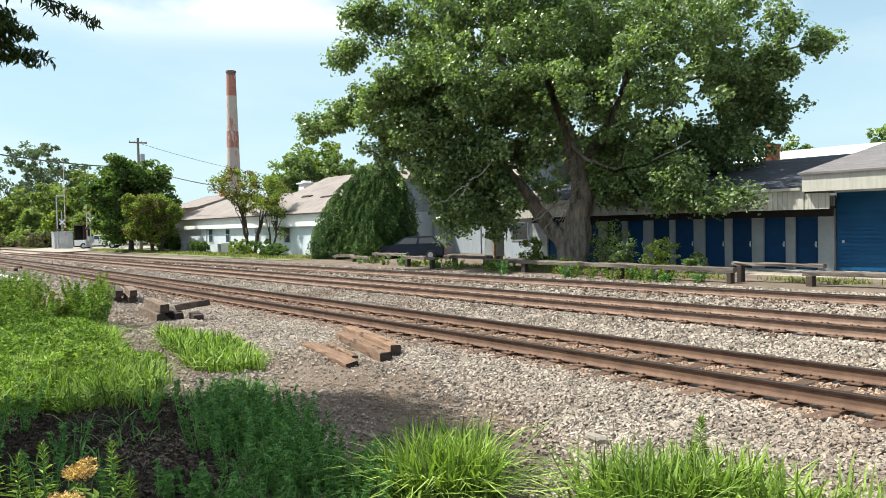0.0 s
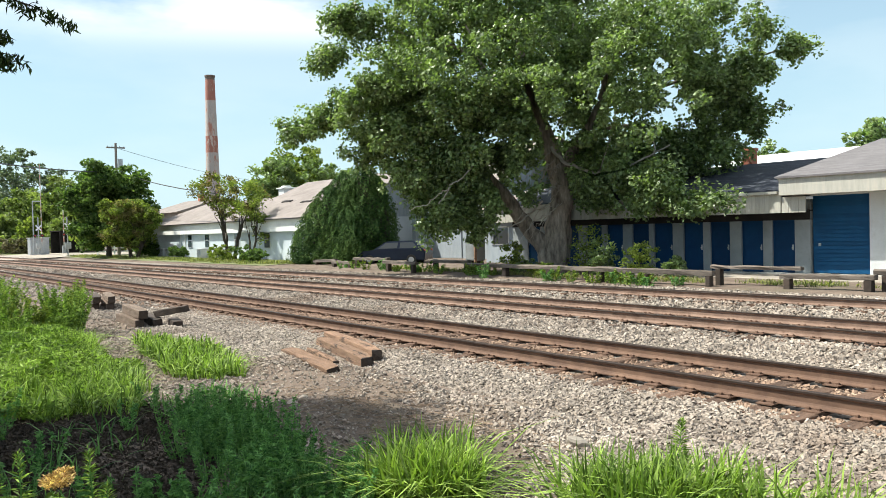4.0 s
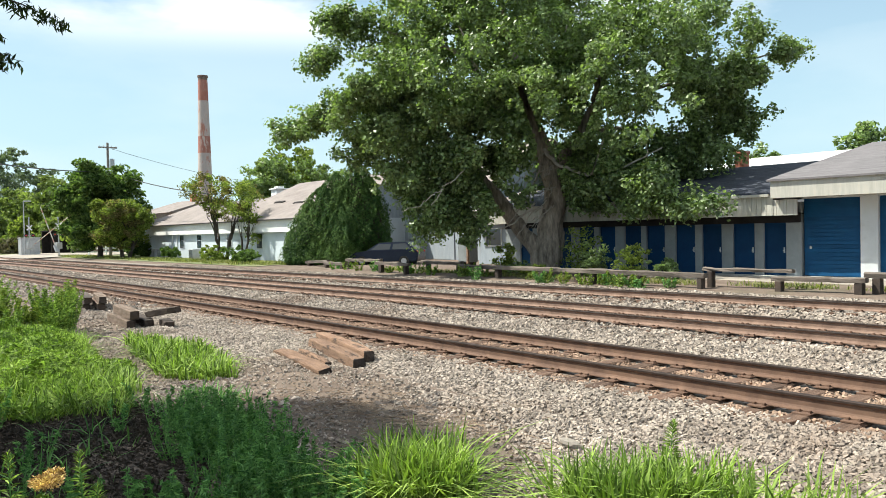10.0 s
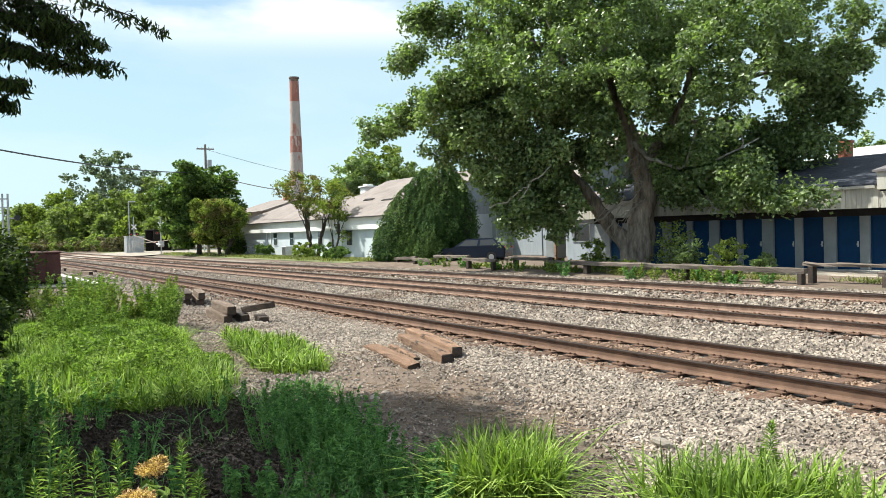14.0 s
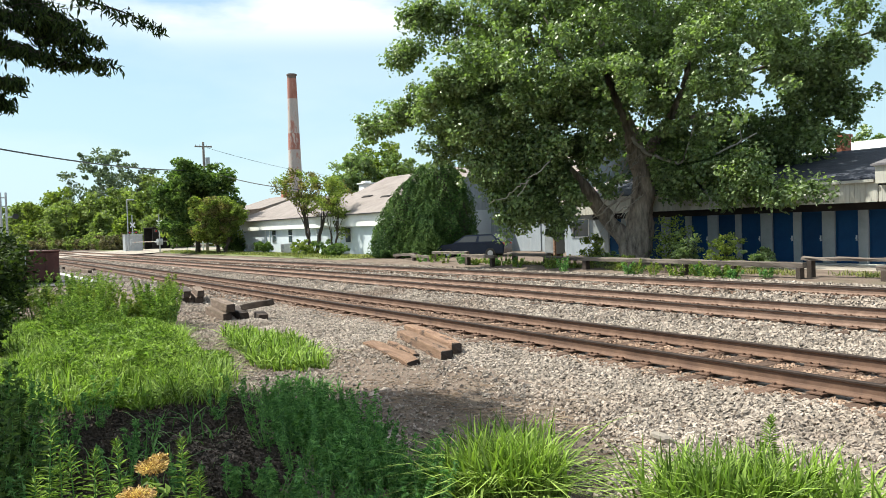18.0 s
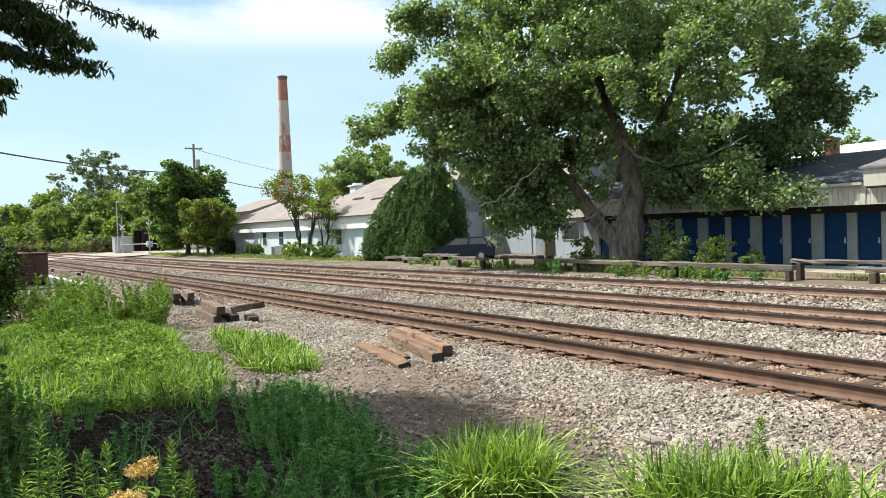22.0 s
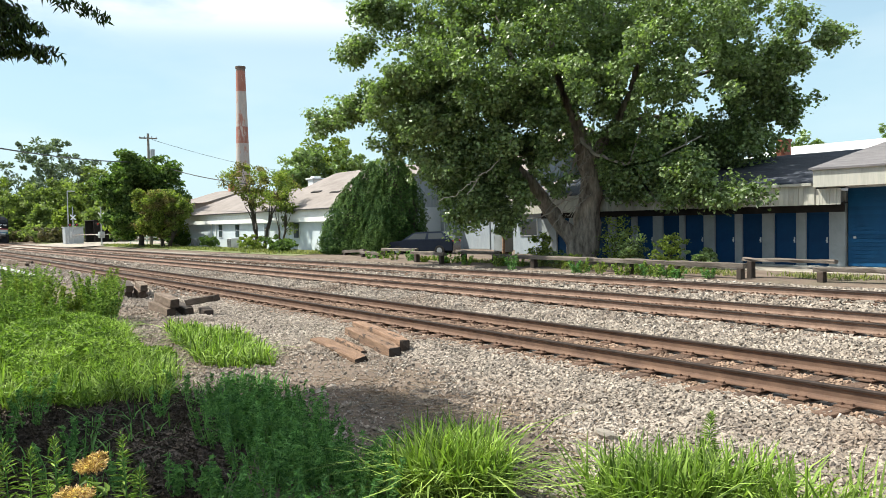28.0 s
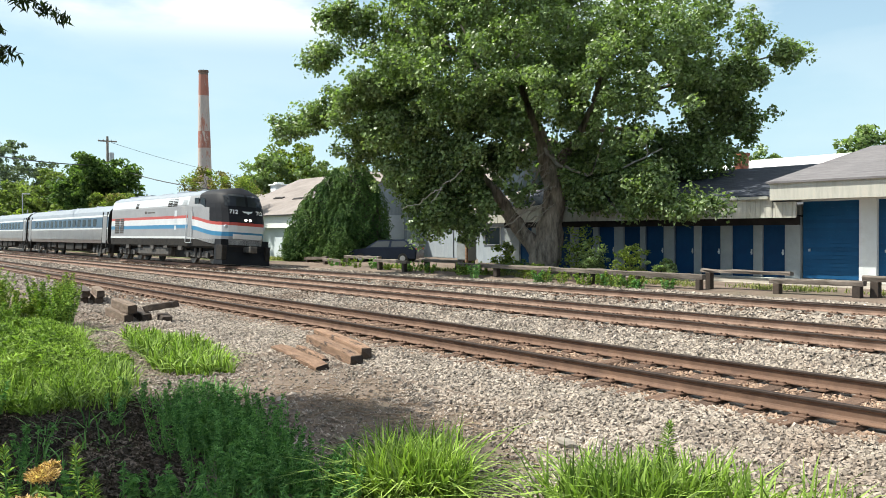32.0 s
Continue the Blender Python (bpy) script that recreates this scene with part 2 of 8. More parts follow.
M_BARK = surf("grey_bark", (0.085, 0.068, 0.055), (0.46, 0.385, 0.315), 5.5, 0.95, 1.0, 13, streak=(1, 1, 0.25))
M_TWIG = surf("bare_bough", (0.30, 0.265, 0.225), (0.47, 0.43, 0.38), 3, 0.9, 0.4, 30)
M_BARK_DARK = surf("dark_bark", (0.035, 0.028, 0.022), (0.085, 0.07, 0.055), 3, 0.95, 0.8, 20)
M_LEAF = leaf_mat("poplar_leaves", (0.108, 0.158, 0.060), (0.235, 0.306, 0.130), trans=0.34, island=0.32, rough=0.4, spec=0.5)
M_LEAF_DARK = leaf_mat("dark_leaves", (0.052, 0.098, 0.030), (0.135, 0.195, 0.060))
M_LEAF_BELT = leaf_mat("belt_leaves", (0.118, 0.162, 0.055), (0.250, 0.295, 0.110), island=0.3)
# greyed, bluish green: the haze of distance is mixed into the leaf colour
M_LEAF_HAZE = leaf_mat("hazed_leaves", (0.105, 0.140, 0.098), (0.185, 0.228, 0.155), trans=0.2, island=0.2)
M_BRUSH = leaf_mat("dry_brush", (0.090, 0.085, 0.048), (0.190, 0.165, 0.100), trans=0.2)
M_LEAF_LIGHT = leaf_mat("yellow_green_leaves", (0.105, 0.150, 0.033), (0.25, 0.295, 0.075), island=0.3)
M_LEAF_RUST = leaf_mat("turning_leaves", (0.105, 0.105, 0.042), (0.225, 0.190, 0.082))
M_CONIFER = leaf_mat("conifer_sprays", (0.038, 0.092, 0.026), (0.120, 0.195, 0.052), trans=0.1, island=0.3)
M_GRASS = leaf_mat("grass_blades", (0.112, 0.186, 0.036), (0.272, 0.368, 0.084), trans=0.24)
M_GRASS_DRY = leaf_mat("dry_grass", (0.115, 0.150, 0.045), (0.27, 0.265, 0.115), trans=0.3)
M_WEED = leaf_mat("weed_leaves", (0.085, 0.200, 0.064), (0.190, 0.330, 0.110), trans=0.3, island=0.35)
# very dark green; on the bushes by the road it stands for shade
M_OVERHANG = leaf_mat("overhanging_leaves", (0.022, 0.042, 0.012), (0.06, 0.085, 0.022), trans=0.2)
M_METAL = surf("galvanised_steel", (0.38, 0.39, 0.40), (0.50, 0.51, 0.52), 4, 0.5, 0.05, 60, metal=0.6)
M_BLACK = surf("black_paint", (0.014, 0.014, 0.015), (0.026, 0.026, 0.027), 3, 0.45, 0.05, 50)
M_ASPHALT = surf("asphalt", (0.055, 0.055, 0.056), (0.085, 0.084, 0.082), 2, 0.9, 0.5, 60)
M_GLASS = glass_mat("dark_glass")

# ---- mesh helpers ----


def smooth_by(me, flag):
    me.polygons.foreach_set("use_smooth", [flag] * len(me.polygons))


def part(name, bm, material, parent=None, label="", smooth=False):
    """Links a bmesh as one mesh object, under a thing or a part. material: one, or a list for the slots."""
    me = bpy.data.meshes.new(name)
    bm.to_mesh(me)
    bm.free()
    for m in (material if isinstance(material, (list, tuple)) else [material]):
        me.materials.append(m)
    if smooth:
        smooth_by(me, True)
    ob = new(name, me)
    if parent:
        ob.parent = parent
    if label:
        ob["label"] = label
    return ob


def shared(name, me, parent, m):
    """Another object on the mesh me, at the pose m."""
    ob = new(name, me)
    ob.parent = parent
    ob.matrix_basis = m
    return ob


def thing(name, m, label, category, group="", kind=""):
    ob = new(name)
    ob.empty_display_size = 0.2
    ob.matrix_basis = m
    return tagged(ob, label, category, group, kind)


def raw_mesh(name, verts, faces_n, corner, material, smooth=False):
    """A mesh from arrays: vertices, corners per face (one number), and the flat corner indices."""
    me = bpy.data.meshes.new(name)
    verts = np.asarray(verts, dtype=np.float32).reshape(-1, 3)
    corner = np.asarray(corner, dtype=np.int32).ravel()
    nf = len(corner) // faces_n
    me.vertices.add(len(verts))
    me.vertices.foreach_set("co", verts.ravel())
    me.loops.add(len(corner))
    me.loops.foreach_set("vertex_index", corner)
    me.polygons.add(nf)
    me.polygons.foreach_set("loop_start", np.arange(nf, dtype=np.int32) * faces_n)
    me.polygons.foreach_set("use_smooth", np.full(nf, smooth, dtype=bool))
    me.materials.append(material)
    me.update(calc_edges=True)
    me.validate()
    return me


def raw_object(name, verts, faces_n, corner, material, parent=None, smooth=False):
    ob = new(name, raw_mesh(name, verts, faces_n, corner, material, smooth))
    if parent:
        ob.parent = parent
    return ob


def box(bm, x0, x1, y0, y1, z0, z1, bevel=0.0, mi=0):
    """A box between the planes given, with its edges taken off."""
    vs = [bm.verts.new((x, y, z)) for x in (x0, x1) for y in (y0, y1) for z in (z0, z1)]
    fs = []
    for q in ((0, 1, 3, 2), (4, 6, 7, 5), (0, 4, 5, 1), (2, 3, 7, 6), (0, 2, 6, 4), (1, 5, 7, 3)):
        f = bm.faces.new([vs[i] for i in q])
        f.material_index = mi
        fs.append(f)
    if bevel:
        es = list({e for f in fs for e in f.edges})
        bmesh.ops.bevel(bm, geom=es, offset=bevel, segments=1, affect="EDGES")
    return bm


def boxes(*rows, bevel=0.0):
    bm = bmesh.new()
    for r in rows:
        box(bm, *r, bevel=bevel)
    return bm


def tube(bm, pts, radii, sides=8, cap=True, mi=0):
    """A tapered tube along the points."""
    pts = [Vector(p) for p in pts]
    rings = []
    up = Vector((0, 0, 1))
    for i, p in enumerate(pts):
        d = (pts[min(i + 1, len(pts) - 1)] - pts[max(i - 1, 0)]).normalized()
        a = d.cross(up if abs(d.z) < 0.9 else Vector((1, 0, 0))).normalized()
        b = d.cross(a)
        r = radii[i] if isinstance(radii, (list, tuple)) else radii
        rings.append([bm.verts.new(p + (a * math.cos(2 * math.pi * k / sides) + b * math.sin(2 * math.pi * k / sides)) * r) for k in range(sides)])
    for r0, r1 in zip(rings, rings[1:]):
        for k in range(sides):
            f = bm.faces.new((r0[k], r0[(k + 1) % sides], r1[(k + 1) % sides], r1[k]))
            f.material_index = mi
    if cap:
        for r in (rings[0], rings[-1]):
            bm.faces.new(r).material_index = mi
    return bm


def prism(bm, profile, x0, x1, axis="x", mi=0):
    """A profile of (a, b) pulled from x0 to x1. axis x: (a, b) are y and z; axis y: x and z; axis z: x and y."""
    def at(p, t):
        return {"x": (t, p[0], p[1]), "y": (p[0], t, p[1]), "z": (p[0], p[1], t)}[axis]
    a = [bm.verts.new(at(p, x0)) for p in profile]
    b = [bm.verts.new(at(p, x1)) for p in profile]
    n = len(profile)
    fs = [bm.faces.new(a), bm.faces.new(b)] + [bm.faces.new((a[i], a[(i + 1) % n], b[(i + 1) % n], b[i])) for i in range(n)]
    for f in fs:
        f.material_index = mi
    bmesh.ops.recalc_face_normals(bm, faces=fs)
    return bm


def rounded(y0, y1, z0, z1, r, steps=3):
    """A rounded rectangle as a profile."""
    out = []
    for cy, cz, a0 in ((y1 - r, z1 - r, 0), (y0 + r, z1 - r, 90), (y0 + r, z0 + r, 180), (y1 - r, z0 + r, 270)):
        for k in range(steps + 1):
            a = radians(a0 + 90 * k / steps)
            out.append((cy + r * math.cos(a), cz + r * math.sin(a)))
    return out


# ---- the lie of the three tracks: near, middle, far ----


def bend(x, far=62.0, soft=10.0):
    """How far along the spreading stretch x lies; level beyond it."""
    d = np.asarray(-x, dtype=float)
    return np.where(d < far - soft, d, np.where(d > far + soft, far, far - (far + soft - d) ** 2 / (4 * soft)))


def sweep(x):
    """The long curve beyond the crossing."""
    return np.clip(-np.asarray(x, dtype=float) - 165.0, 0, None) ** 2 / 1100.0


def line_near(x):
    return 9.18 + 0.0172 * bend(x) - sweep(x)


def line_mid(x):
    return 14.56 + 0.0 * bend(x) - sweep(x)


def line_far(x):
    return 20.17 - 0.0180 * bend(x) - sweep(x)


GAUGE = 1.51
TIE_START, TIE_STEP = 6.0, 0.53
RAIL_TOP = 0.19
CANT = 0.11


def relief(x, y):
    """Height of the ground: almost level, with slight swells."""
    z = 0.035 * np.sin(x * 0.9 + 1.3 * np.sin(y * 0.7)) * np.sin(y * 1.1 + 0.4) + 0.02 * np.sin(x * 2.3 + y * 1.7)
    z = z * (1 - 0.75 * np.clip((y - 6.4) / 1.0, 0, 1))
    z = z - 0.10 * np.exp(-((y - 12.0) / 1.1) ** 2) - 0.10 * np.exp(-((y - 17.3) / 1.1) ** 2)
    z = z - 0.07 * np.exp(-((y - 5.2) / 1.6) ** 2)
    return z - 0.03 + 0.12 * np.clip((y - 21.0) / 3.0, 0, 1)

# ---- ground ----


def ground_grid(name, xs, ys, material, lift=0.0, fade=None):
    gx, gy = np.meshgrid(xs, ys, indexing="ij")
    z = relief(gx, gy) + lift
    if fade is not None:
        z = z + fade(gx, gy)
    nx, ny = len(xs), len(ys)
    verts = np.stack([gx, gy, z], -1).reshape(-1, 3)
    i = (np.arange(nx - 1)[:, None] * ny + np.arange(ny - 1)[None, :]).ravel()
    return raw_object(name, verts, 4, np.stack([i, i + ny, i + ny + 1, i + 1], -1), material, smooth=True)


far_steps = np.concatenate([[-3000, -1500, -800, -500], np.arange(-400, -120, 20), np.arange(-120, -40, 4), np.arange(-40, 12, 0.4), np.arange(12, 60, 4), [80, 150, 300, 800, 3000]])
side_steps = np.concatenate([[-3000, -800, -200, -60, -20], np.arange(-10, 24, 0.4), np.arange(24, 60, 3), [80, 120, 200, 500, 3000]])


def under_bed(gx, gy):
    return -0.16 * np.clip((gy - 6.6) / 0.8, 0, 1) * np.clip((22.6 - gy) / 0.8, 0, 1)


ground = ground_grid("ground", far_steps, side_steps, M_GROUND, fade=under_bed)
tagged(ground, "level brown earth with dry grit and patches of grass", "ground", kind="structure")
bed_x = np.concatenate([np.arange(-400, -60, 8), np.arange(-60, 9, 0.35), np.arange(9, 60, 4)])


def dirt(x, y):
    """1 where feet have worn the stones away."""
    return np.clip(np.exp(-(((x + 8.6) / 2.0) ** 2 + ((y - 4.9) / 0.55) ** 2)) + np.exp(-(((x + 10.4) / 1.8) ** 2 + ((y - 5.6) / 0.5) ** 2)) + np.exp(-(((x + 6.2) / 1.4) ** 2 + ((y - 4.8) / 0.4) ** 2)), 0, 1)


def bed_edge(gx, gy):
    """The bed thins out to nothing towards the camera's side and behind the far track."""
    return -0.025 - 0.10 * dirt(gx, gy) + 0.020 * (np.exp(-((gy - line_near(gx)) / 1.35) ** 4) + np.exp(-((gy - line_mid(gx)) / 1.3) ** 4) + np.exp(-((gy - line_far(gx)) / 1.3) ** 4)) - 0.04 * np.exp(-((gy - line_near(gx) + 2.5) / 0.7) ** 2) - 0.14 * np.clip((6.4 + 0.5 * np.sin(gx * 0.6) - gy) / 1.2, 0, 1) - 0.14 * np.clip((gy - 22.0) / 0.8, 0, 1)


ballast = ground_grid("ballast_bed", bed_x, np.arange(5.0, 23.2, 0.35), M_BALLAST, fade=bed_edge)
tagged(ballast, "bed of pale grey crushed stone under the tracks", "ballast", kind="structure")
lawn = ground_grid("lawn", np.arange(-140, -46, 2.0), np.arange(23.0, 34, 1.0), M_LAWN_SOIL, lift=0.03)
tagged(lawn, "strip of rough green lawn beyond the tracks", "lawn", kind="structure")


def stones(name, n, xr, yr, size, seed, lift=0.02, keep=None, power=1.0, material=None, blocky=False):
    """n crushed stones, each a crooked block of its own, lying on the bed."""
    g = np.random.default_rng(seed)
    u = g.random(n) ** power
    x = xr[1] + (xr[0] - xr[1]) * u
    y = g.uniform(*yr, n)
    if keep is not None:
        k = keep(x, y)
        x, y = x[k], y[k]
    n = len(x)
    s = size * g.uniform(0.55, 1.45, n)
    if blocky:
        # a crooked block, flatter than wide, open below
        base = np.array([(1, 1, -1), (-1, 1, -1), (-1, -1, -1), (1, -1, -1), (0.75, 0.7, 1), (-0.75, 0.7, 1), (-0.75, -0.7, 1), (0.75, -0.7, 1)], dtype=float) * 0.5
        v = base[None] * g.uniform(0.55, 1.25, (n, 8, 3)) * np.array([1.55, 1.0, 0.72])
        v[:, 4:, :2] += g.uniform(-0.16, 0.16, (n, 4, 2))
        q = np.array([(4, 5, 6), (4, 6, 7), (0, 1, 5), (0, 5, 4), (1, 2, 6), (1, 6, 5), (2, 3, 7), (2, 7, 6), (3, 0, 4), (3, 4, 7)])
    else:
        # four corners below, a crooked ridge of two above
        base = np.array([(1, 1, -1), (-1, 1, -1), (-1, -1, -1), (1, -1, -1), (0.55, 0, 1), (-0.55, 0, 1)], dtype=float) * 0.5
        v = base[None] * g.uniform(0.6, 1.35, (n, 6, 3)) * np.array([1.3, 0.95, 0.8])
        v[:, 4:, :2] += g.uniform(-0.22, 0.22, (n, 2, 2))
        q = np.array([(0, 1, 5), (0, 5, 4), (2, 3, 4), (2, 4, 5), (1, 2, 5), (3, 0, 4)])
    a, b, c = g.uniform(0, 6.28, n), g.normal(0, 0.45, n), g.normal(0, 0.45, n)
    ca, sa, cb, sb, cc, sc = np.cos(a), np.sin(a), np.cos(b), np.sin(b), np.cos(c), np.sin(c)
    X, Y, Z = v[..., 0], v[..., 1], v[..., 2]
    Y, Z = Y * cb[:, None] - Z * sb[:, None], Y * sb[:, None] + Z * cb[:, None]
    X, Z = X * cc[:, None] + Z * sc[:, None], -X * sc[:, None] + Z * cc[:, None]
    X, Y = X * ca[:, None] - Y * sa[:, None], X * sa[:, None] + Y * ca[:, None]
    z0 = relief(x, y) + np.where(y > 4.6, bed_edge(x, y), 0.0) + lift
    z0 = np.where(y < 6.6, np.maximum(z0, relief(x, y) + 0.01), z0)
    v = np.stack([X * s[:, None] + x[:, None], Y * s[:, None] + y[:, None], Z * s[:, None] + z0[:, None] + s[:, None] * 0.12], -1)
    return raw_object(name, v, 3, (np.arange(n)[:, None, None] * len(base) + q[None]), material or M_STONE)


def off_rails(x, y, gap=0.13):
    ok = np.ones(len(x), dtype=bool)
    for line in (line_near, line_mid, line_far):
        for side in (-1, 1):
            ok &= np.abs(y - (line(x) + side * GAUGE / 2)) > gap
    return ok


def cribs(x, y):
    """Between the rails and beside them: only in the gaps from tie to tie."""
    ok = off_rails(x, y)
    u = (TIE_START - x) / TIE_STEP - 0.5
    on_tie = np.abs(u - np.round(u)) * TIE_STEP < 0.125
    for line, half in ((line_near, 1.16), (line_mid, 1.0)):
        ok &= ~(on_tie & (np.abs(y - line(x)) < half))
    return ok


def off_dirt(x, y):
    return np.random.default_rng(6).random(len(x)) > dirt(x, y) * 0.5


def shoulder(x, y):
    """Loose stone: dense by the track, thin towards the weeds and on the trodden dirt."""
    g = np.random.default_rng(5)
    edge = 5.6 + 0.7 * np.sin(x * 0.55 + 0.5) + 0.35 * np.sin(x * 1.7) - 0.9 * np.clip((x + 7) / 4, 0, 1.6)
    p = np.clip((y - edge) / 0.9, 0.10, 1) * (1 - 0.8 * dirt(x, y)) * (y < line_near(x) - 1.08)
    return cribs(x, y) & (g.random(len(x)) < p)


gravel_sets = (
    (88000, (-24, -1), (3.6, 8.6), 0.033, 11, 0.012, shoulder, 1.0, None, True),
    (34000, (-32, -2), (8.0, 10.5), 0.036, 12, 0.004, cribs, 1.2, M_STONE_RUST, True),
    (52000, (-48, -2.5), (10.3, 13.6), 0.048, 13, 0.012, off_rails, 1.15, None, False),
    (17000, (-45, -3), (13.6, 15.6), 0.05, 14, 0.006, cribs, 1.15, M_STONE_RUST, False),
    (30000, (-60, -4), (15.4, 19.4), 0.07, 15, 0.012, off_rails, 1.25, None, False),
    (13000, (-60, -5), (20.6, 22.8), 0.07, 16, 0.012, off_rails, 1.2, None, False),
    (26000, (-19, -1), (3.2, 7.6), 0.019, 18, 0.0, off_dirt, 1.0, None, False),
    (13000, (-120, -47), (10.3, 13.6), 0.10, 19, 0.012, off_rails, 1.0, None, False),
    (9000, (-120, -58), (15.4, 19.4), 0.12, 20, 0.012, off_rails, 1.0, None, False),
    (11000, (-70, -24), (6.0, 9.6), 0.075, 17, 0.012, shoulder, 1.0, None, False),
)
for g_n, g_x, g_y, g_s, g_seed, g_lift, g_keep, g_pow, g_mat, g_block in gravel_sets:
    tagged(stones("gravel", g_n, g_x, g_y, g_s, g_seed, g_lift, g_keep, g_pow, g_mat, g_block), "rust-stained crushed stone between the ties" if g_mat else "loose pale crushed stone of the railway bed", "gravel", kind="stuff")

# ---- tracks ----
RAIL_SECTION = [(-0.07, 0.0), (-0.07, 0.012), (-0.02, 0.03), (-0.011, 0.05), (-0.011, 0.130), (-0.036, 0.148), (-0.036, 0.168), (-0.028, 0.176),
                (0.028, 0.176), (0.036, 0.168), (0.036, 0.148), (0.011, 0.130), (0.011, 0.05), (0.02, 0.03), (0.07, 0.012), (0.07, 0.0)]
TRACK_X = np.concatenate([np.arange(-420, -80, 10.0), np.arange(-80, 12, 2.0), [14, 30, 60]])


def rail(line, side, drop):
    bm = bmesh.new()
    rings = []
    for x in TRACK_X:
        slope = float(line(x + 0.5) - line(x - 0.5))
        c = float(line(x)) + side * GAUGE / 2
        rings.append([bm.verts.new((x - a * slope, c + a, 0.012 + b - drop)) for a, b in RAIL_SECTION])
    n = len(RAIL_SECTION)
    for r0, r1 in zip(rings, rings[1:]):
        for k in range(n):
            f = bm.faces.new((r0[k], r0[(k + 1) % n], r1[(k + 1) % n], r1[k]))
            f.material_index = 1 if 5 <= k <= 9 else 0
            f.smooth = False
    bm.faces.new(rings[0]), bm.faces.new(rings[-1])
    bmesh.ops.recalc_face_normals(bm, faces=bm.faces)
    return bm


def tie_mesh(name, length, w, h, seed, material):
    """One sleeper: a bevelled balk with checked ends and a slightly sagging top."""
    g = random.Random(seed)
    bm = bmesh.new()
    n = 7
    rings = []
    for i in range(n):
        y = -length / 2 + length * i / (n - 1)
        dz, dw = g.uniform(-0.008, 0.006), g.uniform(-0.008, 0.008)
        e = 0.014 if i in (0, n - 1) else 0.0
        prof = [(-w / 2 - dw + e, -h), (w / 2 + dw - e, -h), (w / 2 + dw - e, -0.018 + dz), (w / 2 + dw - 0.02, dz - e), (-w / 2 - dw + 0.02, dz - e), (-w / 2 - dw + e, -0.018 + dz)]
        rings.append([bm.verts.new((a, y + g.uniform(-0.01, 0.01) * (i in (0, n - 1)), b)) for a, b in prof])
    for r0, r1 in zip(rings, rings[1:]):
        for k in range(6):
            bm.faces.new((r0[k], r0[(k + 1) % 6], r1[(k + 1) % 6], r1[k]))
    bm.faces.new(rings[0]), bm.faces.new(rings[-1])
    bmesh.ops.recalc_face_normals(bm, faces=bm.faces)
    me = bpy.data.meshes.new(name)
    bm.to_mesh(me)
    bm.free()
    me.materials.append(material)
    return me


TIE_MESHES = [tie_mesh("tie", 2.6, 0.225, 0.17, s, M_TIE) for s in range(7)]


def plate_mesh():
    """A tie plate with four spike heads."""
    bm = bmesh.new()
    box(bm, -0.1, 0.1, -0.18, 0.18, 0.0, 0.014)
    for sx in (-0.06, 0.06):
        for sy in (-0.095, 0.095):
            box(bm, sx - 0.014, sx + 0.014, sy - 0.02, sy + 0.02, 0.012, 0.04)
    me = bpy.data.meshes.new("tie_plate")
    bm.to_mesh(me)
    bm.free()
    me.materials.append(M_RAIL_SIDE)
    return me


PLATE = plate_mesh()


def track(name, line, label, side_mat, drop_far=0.0, tie_range=(-150, TIE_START), sink=0.0, spacing=TIE_STEP, seed=1, plates_to=-40):
    t = thing(name, Matrix(), label, "railway track", kind="structure")
    part("rail", rail(line, -1, 0.0), [side_mat, M_RAIL_HEAD], t, "rust-brown steel rail with a dark worn head")
    part("rail", rail(line, 1, drop_far), [side_mat, M_RAIL_HEAD], t, "rust-brown steel rail with a dark worn head")
    g = random.Random(seed)
    n = min(298, int((tie_range[1] - tie_range[0]) / spacing))
    for i in range(n):
        x = tie_range[1] - (i + 0.5) * spacing + g.uniform(-0.03, 0.03)
        slope = float(line(x + 0.5) - line(x - 0.5))
        tilt = math.degrees(math.atan2(-drop_far, GAUGE))
        m = pose(x, float(line(x)) + g.uniform(-0.06, 0.06), -0.004 - sink - drop_far / 2 + g.uniform(-0.012, 0.006), tilt, g.uniform(-1.5, 1.5), math.degrees(math.atan(slope)) + g.uniform(-1.2, 1.2))
        shared("tie", TIE_MESHES[g.randrange(7)], t, m)
        if x > plates_to:
            for side in (-1, 1):
                shared("tie_plate", PLATE, t, pose(x, float(line(x)) + side * GAUGE / 2, -0.002 - (drop_far if side > 0 else 0), 0, 0, math.degrees(math.atan(slope))))
    return t


track("near_track", line_near, "railway track on weathered timber ties in crushed stone", M_RAIL_SIDE, seed=3)
track("middle_track", line_mid, "rusty railway track with ties sunk in stone", M_RAIL_PALE, sink=0.028, seed=4, plates_to=-25)
track("far_track", line_far, "banked railway track in use, behind two others", M_RAIL_PALE, drop_far=CANT, sink=0.03, seed=5, plates_to=-20)

# ---- plants: makers ----


